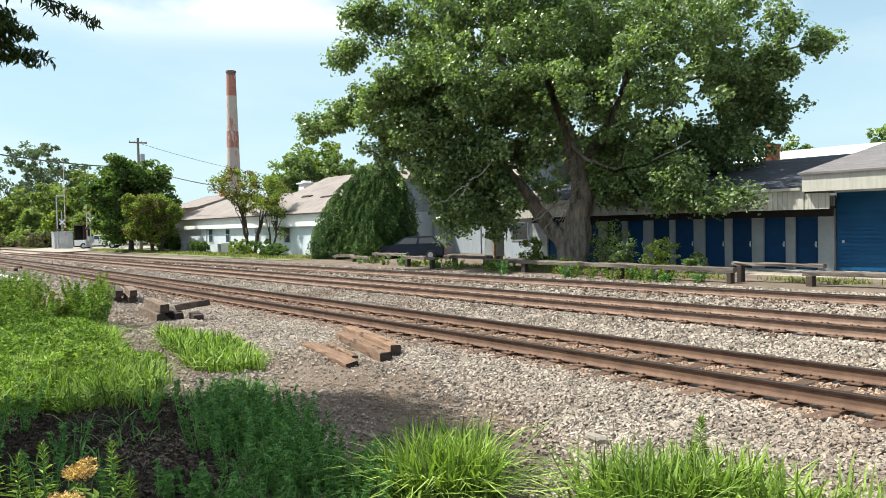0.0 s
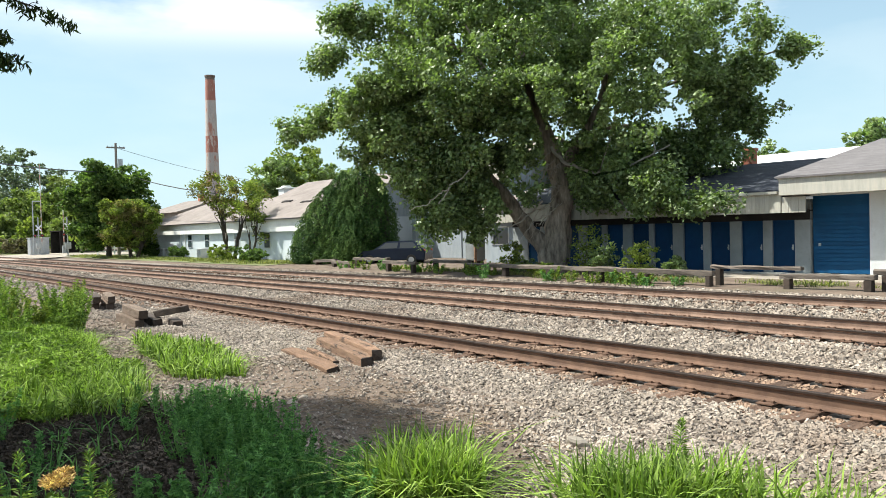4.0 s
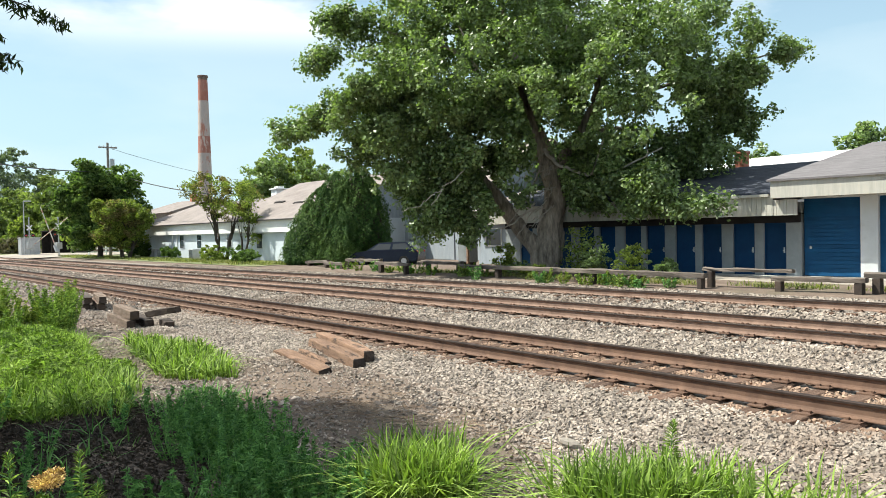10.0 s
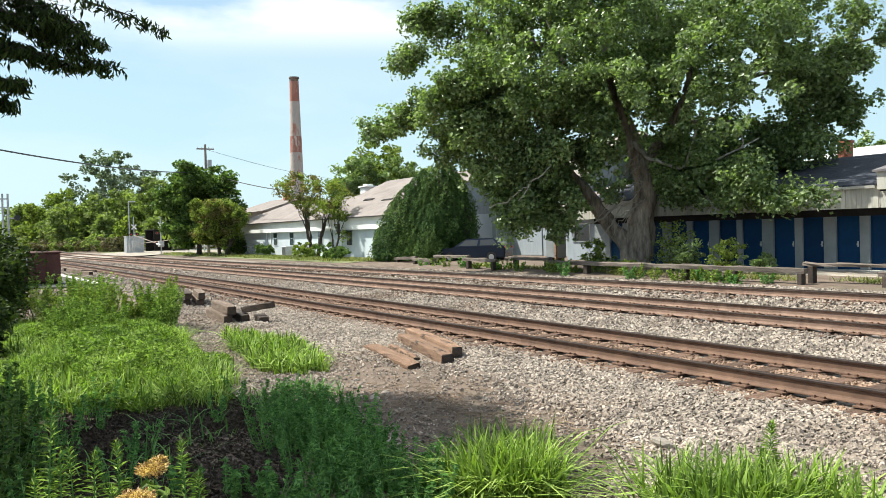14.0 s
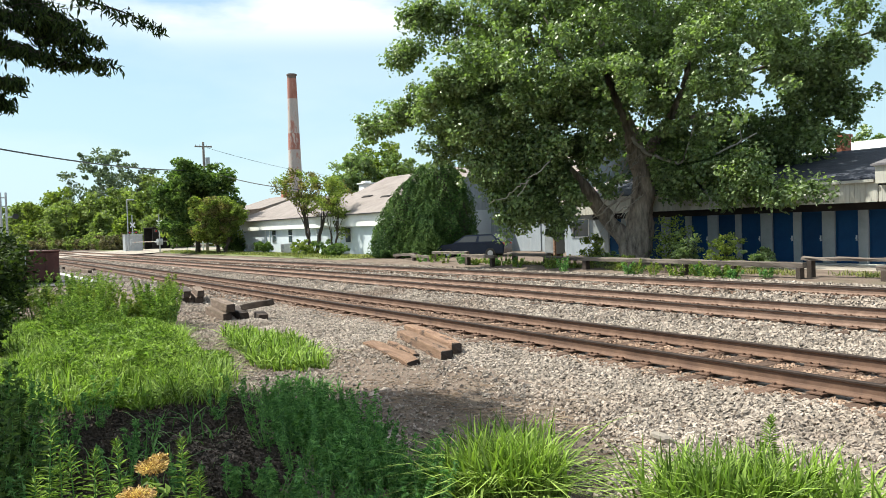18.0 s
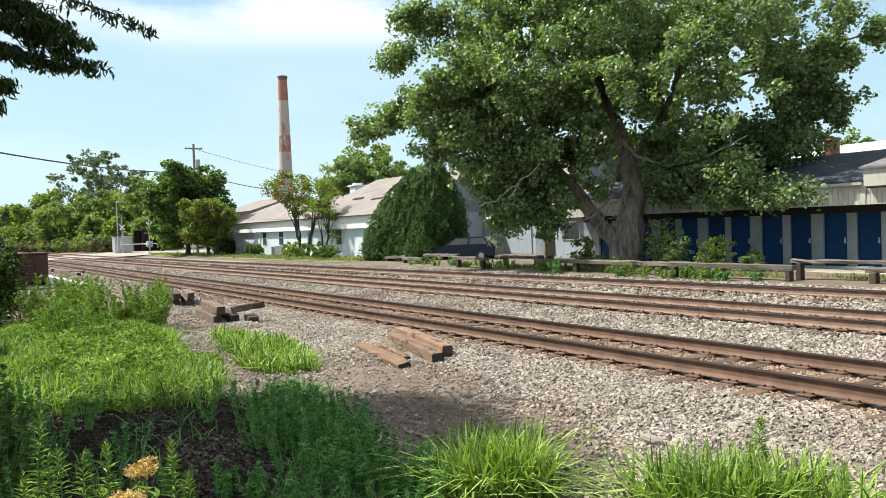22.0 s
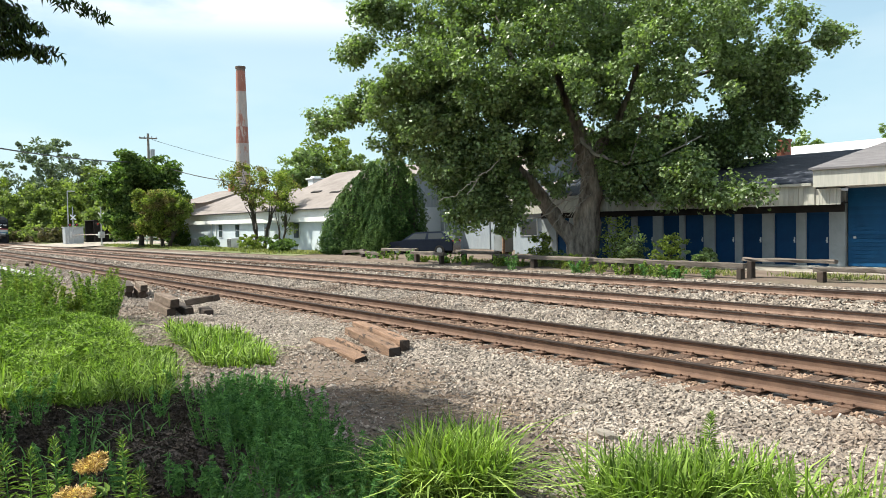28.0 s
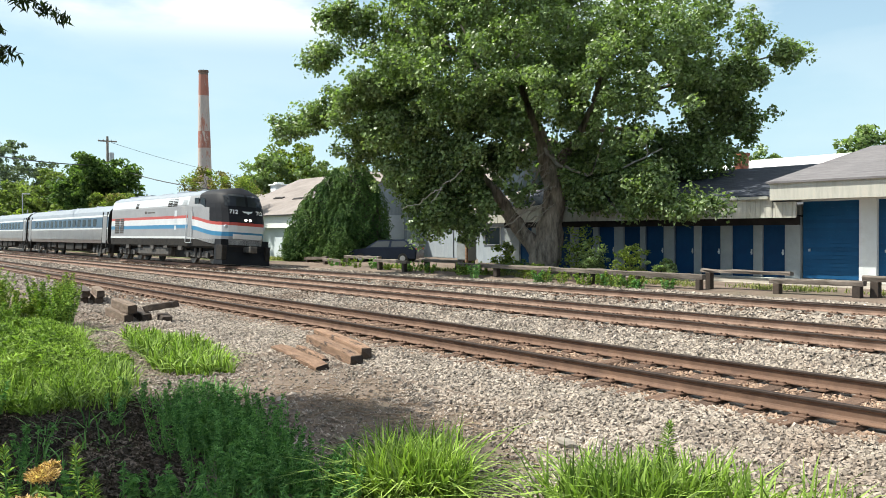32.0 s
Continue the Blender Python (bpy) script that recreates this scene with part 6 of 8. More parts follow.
timber("railway_tie", (-21.5, 6.42, z0 + 0.222), (-19.2, 6.12, z0 + 0.222), 0.25, 0.22, M_TIE_PALE, DK, seed=6, group="stacked ties")
timber("railway_tie", (-21.1, 6.72, z0), (-19.1, 6.42, z0), 0.25, 0.22, M_TIE_DARK, DK, seed=7, group="stacked ties")
timber("railway_tie", (-19.4, 6.5, z0 + 0.23), (-18.75, 7.0, z0 + 0.36), 0.2, 0.15, M_TIE_DARK, "dark broken tie end propped on the stack", seed=8, group="stacked ties")
timber("railway_tie", (-19.6, 6.95, z0), (-18.6, 6.72, z0), 0.26, 0.17, M_TIE_DARK, "short dark end of a tie", seed=9, group="stacked ties")
z0 = lie(-25.5, 6.8)
for k, (dx, dy, dz) in enumerate(((0, 0, 0), (0.3, 0.34, 0), (0.1, 0.02, 0.2), (0.35, 0.37, 0.2), (0.9, -0.85, -0.03))):
    timber("railway_tie", (-27.4 + dx, 7.1 + dy, z0 + dz), (-25.1 + dx, 6.62 + dy, z0 + dz), 0.25, 0.2, M_TIE_PALE if k % 2 else M_TIE_DARK, DK, seed=20 + k, group="stacked ties")
for k, (x, y, a) in enumerate(((-60.5, 8.0, 10), (-57.5, 7.9, 30), (-54.0, 7.95, 15), (-63.5, 8.2, -20), (-56.0, 8.3, 70))):
    timber("railway_tie", (x, y, lie(x, y)), (x + 2.2 * math.cos(radians(a)), y + 2.2 * math.sin(radians(a)) * 0.3, lie(x, y)), 0.26, 0.22, M_TIE_PALE, "old railway tie dropped by the road", seed=30 + k, group="scattered ties")


def rock(name, at, size, seed, label, flat=0.6, material=None):
    g = random.Random(seed)
    bm = bmesh.new()
    bmesh.ops.create_icosphere(bm, subdivisions=2, radius=0.5)
    for v in bm.verts:
        v.co *= 1 + 0.35 * noise.noise(v.co * 2.2 + Vector((seed * 3.1, 0, 0)))
        v.co = Vector((v.co.x * size, v.co.y * size * 0.62, v.co.z * size * flat))
    ob = part(name, bm, material or M_STONE)
    ob.matrix_basis = pose(*at, g.uniform(-12, 12), g.uniform(-20, 20), g.uniform(0, 360))
    return tagged(ob, label, "stone")


rock("stone", (-5.32, 5.78, lie(-5.4, 5.6) + 0.06), 0.25, 8, "grey angular stone tipped up in the gravel", 0.45, M_CROSSING)
rock("stone", (-8.95, 4.62, lie(-8.9, 4.6) + 0.03), 0.22, 4, "flat whitish stone on bare dirt", 0.45)
rock("stone", (-9.3, 4.95, lie(-9.3, 5) + 0.03), 0.16, 5, "small whitish stone on bare dirt", 0.5)
rock("stone", (-6.7, 4.55, lie(-6.7, 4.5) + 0.03), 0.2, 6, "rounded grey stone in the shade", 0.5)
g7 = random.Random(7)
bm = bmesh.new()
for k in range(420):
    x, y = g7.gauss(-7.9, 1.5), g7.gauss(5.05, 0.5)
    a, ln = g7.gauss(0.55, 0.45) + (1.6 if k % 7 == 0 else 0), g7.uniform(0.08, 0.42)
    z = lie(x, y) + 0.035
    tube(bm, [(x, y, z), (x + ln * 0.5 * math.cos(a), y + ln * 0.5 * math.sin(a) + g7.uniform(-0.02, 0.02), z + g7.uniform(0.005, 0.04)), (x + ln * math.cos(a), y + ln * math.sin(a), z)], [0.004, 0.0035, 0.002], 4, cap=False)
M_STRAW = surf("dry_straw", (0.17, 0.115, 0.078), (0.36, 0.27, 0.19), 2, 0.9, 0.1, 40)
twigs = part("twigs", bm, M_STRAW)
tagged(twigs, "dry twigs and straw strewn over bare dirt", "twigs", kind="stuff")

# ---- timber wheel stops along the far side ----


def wheel_stop(x0, x1, y0, y1, top, h, posts, seed, sag=0.0):
    t = thing("timber_barrier", Matrix(), "low grey timber beam on short dark posts beside the tracks", "barrier", "timber barriers")
    g = random.Random(seed)
    bm = bmesh.new()
    n = 9
    rings = []
    for i in range(n):
        f = i / (n - 1)
        x, y, z = x0 + (x1 - x0) * f, y0 + (y1 - y0) * f, top + sag * f + g.uniform(-0.008, 0.008)
        j = [g.uniform(-0.022, 0.022) for _ in range(6)]
        rings.append([bm.verts.new((x, y + a, z + b)) for a, b in ((-0.11 + j[0], -h), (0.11 + j[1], -h), (0.12 + j[2], -0.03), (0.08, j[3]), (-0.08, j[4]), (-0.12 + j[5], -0.03))])
    for r0, r1 in zip(rings, rings[1:]):
        for k in range(6):
            bm.faces.new((r0[k], r0[(k + 1) % 6], r1[(k + 1) % 6], r1[k]))
    bm.faces.new(rings[0]), bm.faces.new(rings[-1])
    bmesh.ops.recalc_face_normals(bm, faces=bm.faces)
    part("beam", bm, M_GREY_TIMBER, t)
    for px in posts:
        f = (px - x0) / (x1 - x0)
        y, z = y0 + (y1 - y0) * f, top + sag * f - h - 0.005
        w = g.uniform(0.08, 0.12)
        part("post", boxes((px - w, px + w, y - 0.11, y + 0.11, -0.15, z), bevel=0.012), M_TIE_DARK, t)
    return t


for k, (x0, x1, y0, y1, top, h, posts, sag) in enumerate((
        (-9.6, -6.4, 21.9, 21.9, 0.66, 0.2, (-9.3, -6.8), 0.0),
        (-11.95, -9.45, 21.45, 21.6, 0.50, 0.19, (-11.75, -9.62), 0.02),
        (-14.35, -11.55, 21.75, 21.85, 0.70, 0.16, (-14.1,), 0.0),
        (-18.5, -14.0, 21.2, 21.3, 0.58, 0.22, (-18.3, -16.4, -14.15), -0.03),
        (-23.7, -18.6, 21.6, 21.4, 0.56, 0.2, (-23.5, -21.0, -19.2), 0.0),
        (-26.2, -23.3, 21.8, 21.7, 0.56, 0.2, (-25.9, -23.6), 0.0),
        (-29.5, -26.4, 22.4, 22.2, 0.66, 0.2, (-29.0, -26.65), 0.0),
        (-32.1, -29.0, 21.6, 21.3, 0.60, 0.2, (-31.6, -29.3), 0.0),
        (-36.3, -33.0, 22.6, 22.5, 0.66, 0.2, (-36.0, -33.3), 0.02),
        (-38.6, -36.0, 22.6, 22.3, 0.46, 0.22, (-38.3, -36.3), 0.0),
        (-42.4, -39.2, 23.6, 23.2, 0.40, 0.22, (-42.0, -39.4), 0.12))):
    f = 1.072
    wheel_stop(x0 * f, x1 * f, y0 * f, y1 * f, top + 0.0, h - 0.05, [p * f for p in posts], 50 + k, sag)

# ---- grass and weeds before the camera ----


def stuff(ob, label, category):
    return tagged(ob, label, category, kind="stuff")


def hummocks(x, y):
    """How tall the growth stands from place to place, 0.6 to 1.2."""
    return 0.9 + 0.17 * np.sin(x * 2.9 + 1.7 * np.sin(y * 2.1)) + 0.13 * np.sin(y * 4.3 + x * 1.3)


def clear_of_earth(p):
    """Roots that stay: none on the bare trodden earth under the tree."""
    u = (p[:, 0] + 8.6) / 1.35
    v = (p[:, 1] - 2.3 - 0.2 * (p[:, 0] + 8.6)) / 0.75
    return p[u ** 2 + v ** 2 > np.random.default_rng(8).uniform(0.6, 1.15, len(p))]


SUNNY = [(-14.4, 2.75, 4.2, 1.15), (-11.9, 2.45, 1.7, 0.85), (-17.5, 3.3, 3.2, 0.9), (-12.5, 1.55, 2.1, 0.72), (-12.3, 0.65, 2.0, 0.55), (-17.6, 1.7, 2.8, 0.8)]
g_sun = np.concatenate([patch(int(1500 * rx * ry), cx, cy, rx, ry, 1 + k) for k, (cx, cy, rx, ry) in enumerate(SUNNY)])
stuff(blades("grass", clear_of_earth(g_sun), 0.36, 0.015, M_GRASS, 1, 0.8), "thick bright green grass in full sun", "grass")
stuff(blades("grass", np.concatenate([patch(2600, -14.1, 5.12, 2.3, 0.58, 4, turn=-7), patch(600, -12.2, 4.85, 0.9, 0.36, 5)]), 0.30, 0.022, M_GRASS, 2, 0.9), "tuft of bright green grass on the gravel", "grass")
stuff(blades("grass", np.concatenate([patch(1100, -4.8, 3.55, 0.4, 0.24, 6, turn=50), patch(380, -5.2, 3.9, 0.35, 0.25, 13, turn=50), patch(1600, -3.55, 4.6, 0.62, 0.3, 7, turn=50), patch(240, -2.7, 5.0, 0.45, 0.2, 10, turn=50)]), 0.55, 0.0145, M_GRASS, 3, 0.7), "tall lush green grass in full sun", "grass")
stuff(blades("grass", np.concatenate([patch(130, -9.3, 3.35, 0.7, 0.3, 11), patch(120, -9.9, 4.2, 0.5, 0.3, 12), patch(60, -8.6, 2.2, 0.8, 0.5, 16), patch(60, -7.4, 1.5, 1.0, 0.5, 18)]), 0.22, 0.012, M_WEED, 4, 1.0), "thin dark grass in deep shade", "grass")
stuff(blades("grass", np.concatenate([patch(520, x, y, 1.7, 0.55, 60 + k) for k, (x, y) in enumerate(((-17.5, 23.9), (-13, 24.2), (-9, 24.0), (-23, 23.6), (-26, 23.9), (-30.5, 24.3), (-35, 24.8)))]), 0.20, 0.02, M_GRASS_DRY, 5, 0.9), "dry and green grass growing under the timber barriers", "grass")
stuff(blades("grass", np.concatenate([patch(1500, x, 25.2, 4.5, 1.6, 80 + k) for k, x in enumerate(range(-100, -48, 6))]), 0.22, 0.05, M_GRASS_DRY, 6, 0.6), "rough green grass along the far side of the tracks", "grass")


def leafy(n, cx, cy, rx, ry, h, seed):
    """Places of leaves in a rounded mass up to h over a patch, thickest at its surface."""
    g = np.random.default_rng(seed)
    p = clear_of_earth(patch(n, cx, cy, rx, ry, seed))
    edge = np.clip(1 - ((p[:, 0] - cx) / rx) ** 2 - ((p[:, 1] - cy) / ry) ** 2, 0.12, 1) ** 0.4
    p[:, 2] += h * edge * hummocks(p[:, 0], p[:, 1]) * (1 - 0.75 * g.random(len(p)) ** 1.6)
    return p


stuff(leaf_cloud("broad_leaved_weeds", np.concatenate([leafy(int(3600 * rx * ry), cx, cy, rx, ry, 0.46, 91 + k) for k, (cx, cy, rx, ry) in enumerate(SUNNY)]), 0.105, M_GRASS, None, 94, 0.28, droop=-0.1, up=0.8), "bright green leafy weeds among the grass", "weeds")


def weed(at, h, n, leaf, material, seed, label, width=0.3, name="weed", stems=5, category="weed", group="", slim=0.35):
    """A leafy weed: upright stems set with narrow leaves up their length."""
    g = np.random.default_rng(seed)
    t = thing(name, pose(*at), label, category, group)
    bm = bmesh.new()
    pts = []
    per = max(4, n // stems)
    for s in range(stems):
        a, sp = g.uniform(0, 6.28), width * g.random() ** 0.6
        hh = h * g.uniform(0.65, 1.08)
        base = Vector((sp * 0.55 * math.cos(a), sp * 0.55 * math.sin(a), -0.03))
        end = Vector((sp * 1.15 * math.cos(a) + g.normal(0, 0.03), sp * 1.15 * math.sin(a) + g.normal(0, 0.03), hh))
        mid = base.lerp(end, 0.5) + Vector((g.normal(0, 0.02), g.normal(0, 0.02), 0))
        tube(bm, [base, mid, end], [0.006 + 0.004 * h, 0.005, 0.002], 5, cap=False)
        f = g.random(per) ** 0.8
        th = g.uniform(0, 6.28, per)
        rr = leaf * (0.62 - 0.3 * f) * g.uniform(0.5, 1.1, per)
        ax = np.outer(1 - f, np.array(base)) + np.outer(f, np.array(end))
        pts.append(ax + np.stack([rr * np.cos(th), rr * np.sin(th), rr * 0.25], -1))
    tagged(part("stem", bm, M_WEED, t), kind="stuff")
    leaf_cloud("foliage", np.concatenate(pts), leaf, material, t, seed, slim, droop=-0.15)
    return t


# layer of dark leaf pieces, added to blacken the earth where shade falls
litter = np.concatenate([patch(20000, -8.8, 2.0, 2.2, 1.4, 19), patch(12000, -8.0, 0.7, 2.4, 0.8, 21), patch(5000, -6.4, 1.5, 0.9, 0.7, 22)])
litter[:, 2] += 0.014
M_SHADE_LITTER = surf("shade_dark_leaves", (0.030, 0.022, 0.016), (0.085, 0.062, 0.043), 3, 0.9, 0.2, 40, island=0.5)
stuff(leaf_cloud("shade_litter", litter, 0.062, M_SHADE_LITTER, None, 20, 0.5, droop=0.0, up=3.0), "dark leaf pieces added to deepen the shade on the earth", "leaf litter")
gw = random.Random(12)
DARKWEED = "leafy dark green weed in the shade of the tree"
for k in range(74):
    f, e = gw.random(), gw.random()
    # from the edge of the bare earth to the edge of the gravel, and from the far end to the near grass
    x = -8.75 + 3.3 * f + 0.35 * e + gw.uniform(-0.15, 0.15)
    y = 2.85 - 0.4 * f + (1.0 - 0.1 * f) * e
    weed((x, y, lie(x, y)), gw.uniform(0.30, 0.52), 320, 0.056, M_WEED, 200 + k, DARKWEED, 0.24, group="shaded weeds", slim=0.24)
for k in range(22):
    x, y = gw.uniform(-6.2, -4.9), gw.uniform(1.9, 3.1)
    weed((x, y, lie(x, y)), gw.uniform(0.25, 0.42), 280, 0.055, M_WEED, 260 + k, DARKWEED, 0.2, group="shaded weeds", slim=0.3)
for k, (x, y, h) in enumerate(((-9.6, 3.75, 0.26), (-9.9, 3.2, 0.3), (-8.9, 2.6, 0.3), (-7.7, 1.5, 0.4), (-7.0, 1.25, 0.45), (-8.2, 0.9, 0.5), (-7.4, 0.75, 0.5), (-6.6, 0.6, 0.45), (-9.0, 1.1, 0.5), (-9.6, 1.5, 0.4), (-9.9, 0.8, 0.6), (-6.5, 1.6, 0.35), (-9.4, 0.5, 0.75), (-8.6, 0.35, 0.7), (-7.6, 0.3, 0.65), (-7.0, 0.2, 0.6), (-6.4, 0.15, 0.55), (-8.1, 0.15, 0.7), (-10.2, 1.6, 0.45), (-10.0, 1.1, 0.6))):
    weed((x, y, lie(x, y)), h, 230, 0.06, M_WEED, 500 + k, DARKWEED, 0.25, group="shaded weeds", slim=0.3)
# weeds added in a darker leaf colour to deepen the shade here
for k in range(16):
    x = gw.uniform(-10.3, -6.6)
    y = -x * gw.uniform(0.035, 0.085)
    weed((x, y, lie(x, y)), gw.uniform(0.5, 0.85), 380, 0.085, M_LEAF_DARK, 540 + k, "rank weed with leaves darkened to deepen the shade", 0.3, group="shaded weeds", slim=0.34)
for k in range(46):
    # rank growth along the foot of the timber barriers
    x = gw.uniform(-40.5, -15.5)
    if -24.5 < x < -22.0:
        continue
    y = 22.15 + 0.06 * (-15 - x) * (x < -26) + gw.uniform(-0.1, 0.7)
    weed((x, y, lie(x, y)), gw.uniform(0.3, 0.62), 150, 0.12, (M_GRASS, M_WEED, M_LEAF_LIGHT)[k % 3], 900 + k, "leafy weed along the foot of the timber barriers", 0.42, group="weeds by the barriers", slim=0.4)
TALL = "tall feathery green weed clump by the stacked ties"
for k, (x, y, h, w) in enumerate(((-19.6, 4.55, 1.2, 0.6), (-19.0, 4.5, 1.0, 0.5), (-20.3, 4.6, 1.1, 0.55), (-18.6, 4.35, 0.7, 0.4), (-21.5, 3.7, 1.0, 0.6), (-22.4, 3.6, 1.1, 0.7), (-20.8, 3.2, 0.9, 0.6), (-23.5, 3.4, 1.15, 0.7), (-21.9, 2.7, 1.0, 0.7), (-19.4, 2.6, 0.8, 0.6), (-24.6, 4.0, 1.0, 0.6), (-26.5, 3.9, 1.1, 0.7), (-20.4, 3.9, 0.8, 0.5), (-18.6, 3.2, 0.7, 0.6), (-17.8, 2.5, 0.7, 0.6), (-23.0, 2.2, 1.2, 0.8))):
    weed((x, y, lie(x, y)), h, 2200, 0.095, M_GRASS if k % 4 else M_LEAF_LIGHT, 300 + k, TALL, w, stems=26, group="tall weeds", slim=0.24)


def spire(at, h, n, leaf, label, seed, name, group=""):
    """A single upright shoot: narrow leaves in a spiral up the stem, shorter towards the tip."""
    g = np.random.default_rng(seed)
    t = thing(name, pose(*at), label, "weed", group)
    lean = Vector((g.normal(0, 0.05) * h, g.normal(0, 0.05) * h, 0))
    bm = bmesh.new()
    tube(bm, [(0, 0, -0.04), lean * 0.4 + Vector((0, 0, h * 0.5)), lean + Vector((0, 0, h))], [0.007, 0.005, 0.002], 5, cap=False)
    part("stem", bm, M_WEED, t)
    f = np.sort(g.random(n)) * 0.85 + 0.15
    th = np.arange(n) * 2.4 + g.normal(0, 0.25, n)
    up = 0.35 + 0.9 * np.clip((f - 0.7) / 0.3, 0, 1)
    d = np.stack([np.cos(th), np.sin(th), up], -1)
    d /= np.linalg.norm(d, axis=1)[:, None]
    s = np.stack([-np.sin(th), np.cos(th), np.zeros(n)], -1)
    k = np.cross(s, d)
    L = (leaf * (1.25 - 0.85 * f) * g.uniform(0.8, 1.2, n))[:, None]
    a = np.outer(f ** 1.0, np.array(lean)) + np.stack([0 * f, 0 * f, f * h], -1)
    rows = [a, a + d * L * 0.45 + s * L * 0.085, a + d * L * 0.45 - s * L * 0.085, a + d * L - np.array([0, 0, 0.18]) * L]
    i = np.arange(n)[:, None] * 4
    raw_object("foliage", np.stack(rows, 1), 3, np.concatenate([i, i + 1, i + 3, i, i + 3, i + 2], 1), M_GRASS, t)
    return t


spire((-3.78, 5.2, lie(-3.8, 5.2)), 0.64, 190, 0.15, "single upright leafy stalk growing in the gravel", 340, "weed_stalk")
spire((-3.35, 4.75, lie(-3.8, 5.2)), 0.5, 110, 0.09, "single upright leafy stalk growing in the gravel", 341, "weed_stalk")
for k, (x, y, h) in enumerate(((-5.57, 0.56, 0.97), (-5.5, 0.64, 0.72), (-5.55, 0.73, 0.74), (-5.51, 0.99, 0.73), (-5.42, 1.39, 0.70), (-5.3, 1.45, 0.5), (-5.2, 0.46, 0.7), (-5.7, 0.86, 0.62), (-5.3, 0.9, 0.5), (-4.95, 0.6, 0.55))):
    spire((x, y, lie(x, y)), h, 120, 0.13, "upright goldenrod shoot with narrow green leaves", 350 + k, "goldenrod", "goldenrods")
M_BLOOM = leaf_mat("faded_blossom", (0.42, 0.24, 0.11), (0.72, 0.56, 0.34), trans=0.3)


def bloom(at, h, r, seed):
    g = np.random.default_rng(seed)
    t = weed(at, h - 0.06, 40, 0.09, M_GRASS, seed, "weed topped by fading orange-yellow flower heads", 0.05, name="flowering_weed", stems=2, category="flower", group="flowering weeds", slim=0.5)
    n = 1100
    d = g.normal(0, 1, (n, 3))
    d *= (g.random(n) ** 0.4 / np.linalg.norm(d, axis=1))[:, None] * np.array([r * 1.15, r * 1.15, r * 0.38])
    d[:, 2] += 0.02 * np.sin(d[:, 0] * 90) * np.sin(d[:, 1] * 80)
    d[:, 2] += h
    tagged(leaf_cloud("flower_head", d, 0.02, M_BLOOM, t, seed, 0.5, droop=-0.3), kind="stuff")
    return t


bloom((-5.02, 1.08, lie(-5, 1.1)), 0.67, 0.085, 371)
bloom((-4.82, 0.95, lie(-5, 1)), 0.57, 0.095, 372)
bloom((-5.1, 1.14, lie(-5, 1.2)), 0.69, 0.055, 373)

# ---- tree overhead, whose boughs hang into the view and shade the weeds ----
OVER_AT = (-13.6, -2.4, 0.0)
over = thing("walnut_tree", pose(*OVER_AT), "shade tree with drooping boughs of long narrow leaflets", "tree")


def rel(p):
    return Vector(p) - Vector(OVER_AT)


rgo = random.Random(4)
bm = bmesh.new()
tube(bm, [rel((-13.6, -2.4, -0.2)), rel((-13.5, -2.4, 1.5)), rel((-13.3, -2.2, 3.4)), rel((-13.0, -2.0, 5.2)), rel((-12.7, -1.6, 7.4))], [0.34, 0.26, 0.22, 0.18, 0.1], 10)
part("trunk", bm, M_BARK, over, smooth=True)
go = np.random.default_rng(9)
BOUGHS = [((-13.2, -2.1, 4.6), (-9.27, 0.8, 4.81), (-8.98, 1.49, 4.47), (-8.74, 2.16, 4.19)), ((-13.2, -2.1, 4.3), (-9.4, 0.3, 4.55), (-9.15, 0.97, 4.17), (-8.85, 1.64, 3.78)),
          ((-13.2, -2.0, 4.2), (-9.9, 0.2, 4.3), (-9.46, 0.84, 4.05), (-9.19, 1.42, 3.82)), ((-13.2, -2.0, 4.6), (-9.19, 0.49, 4.74), (-8.94, 1.06, 4.3), (-8.77, 1.5, 4.0)),
          ((-13.1, -2.0, 4.7), (-9.4, 0.4, 4.75), (-9.16, 0.88, 4.5), (-9.1, 1.34, 4.25)), ((-13.2, -2.1, 3.6), (-9.3, 0.0, 3.78), (-8.89, 0.48, 3.60), (-8.76, 0.82, 3.55)),
          ((-13.2, -2.1, 3.5), (-9.5, 0.0, 3.65), (-9.09, 0.44, 3.50), (-8.97, 0.71, 3.38)), ((-13.2, -2.0, 4.1), (-9.4, 0.1, 4.2), (-9.2, 0.6, 4.02), (-9.0, 1.05, 3.88)), ((-13.2, -2.0, 4.1), (-9.3, 0.3, 4.4), (-9.1, 0.8, 4.3), (-8.9, 1.3, 4.05))]
hang = []
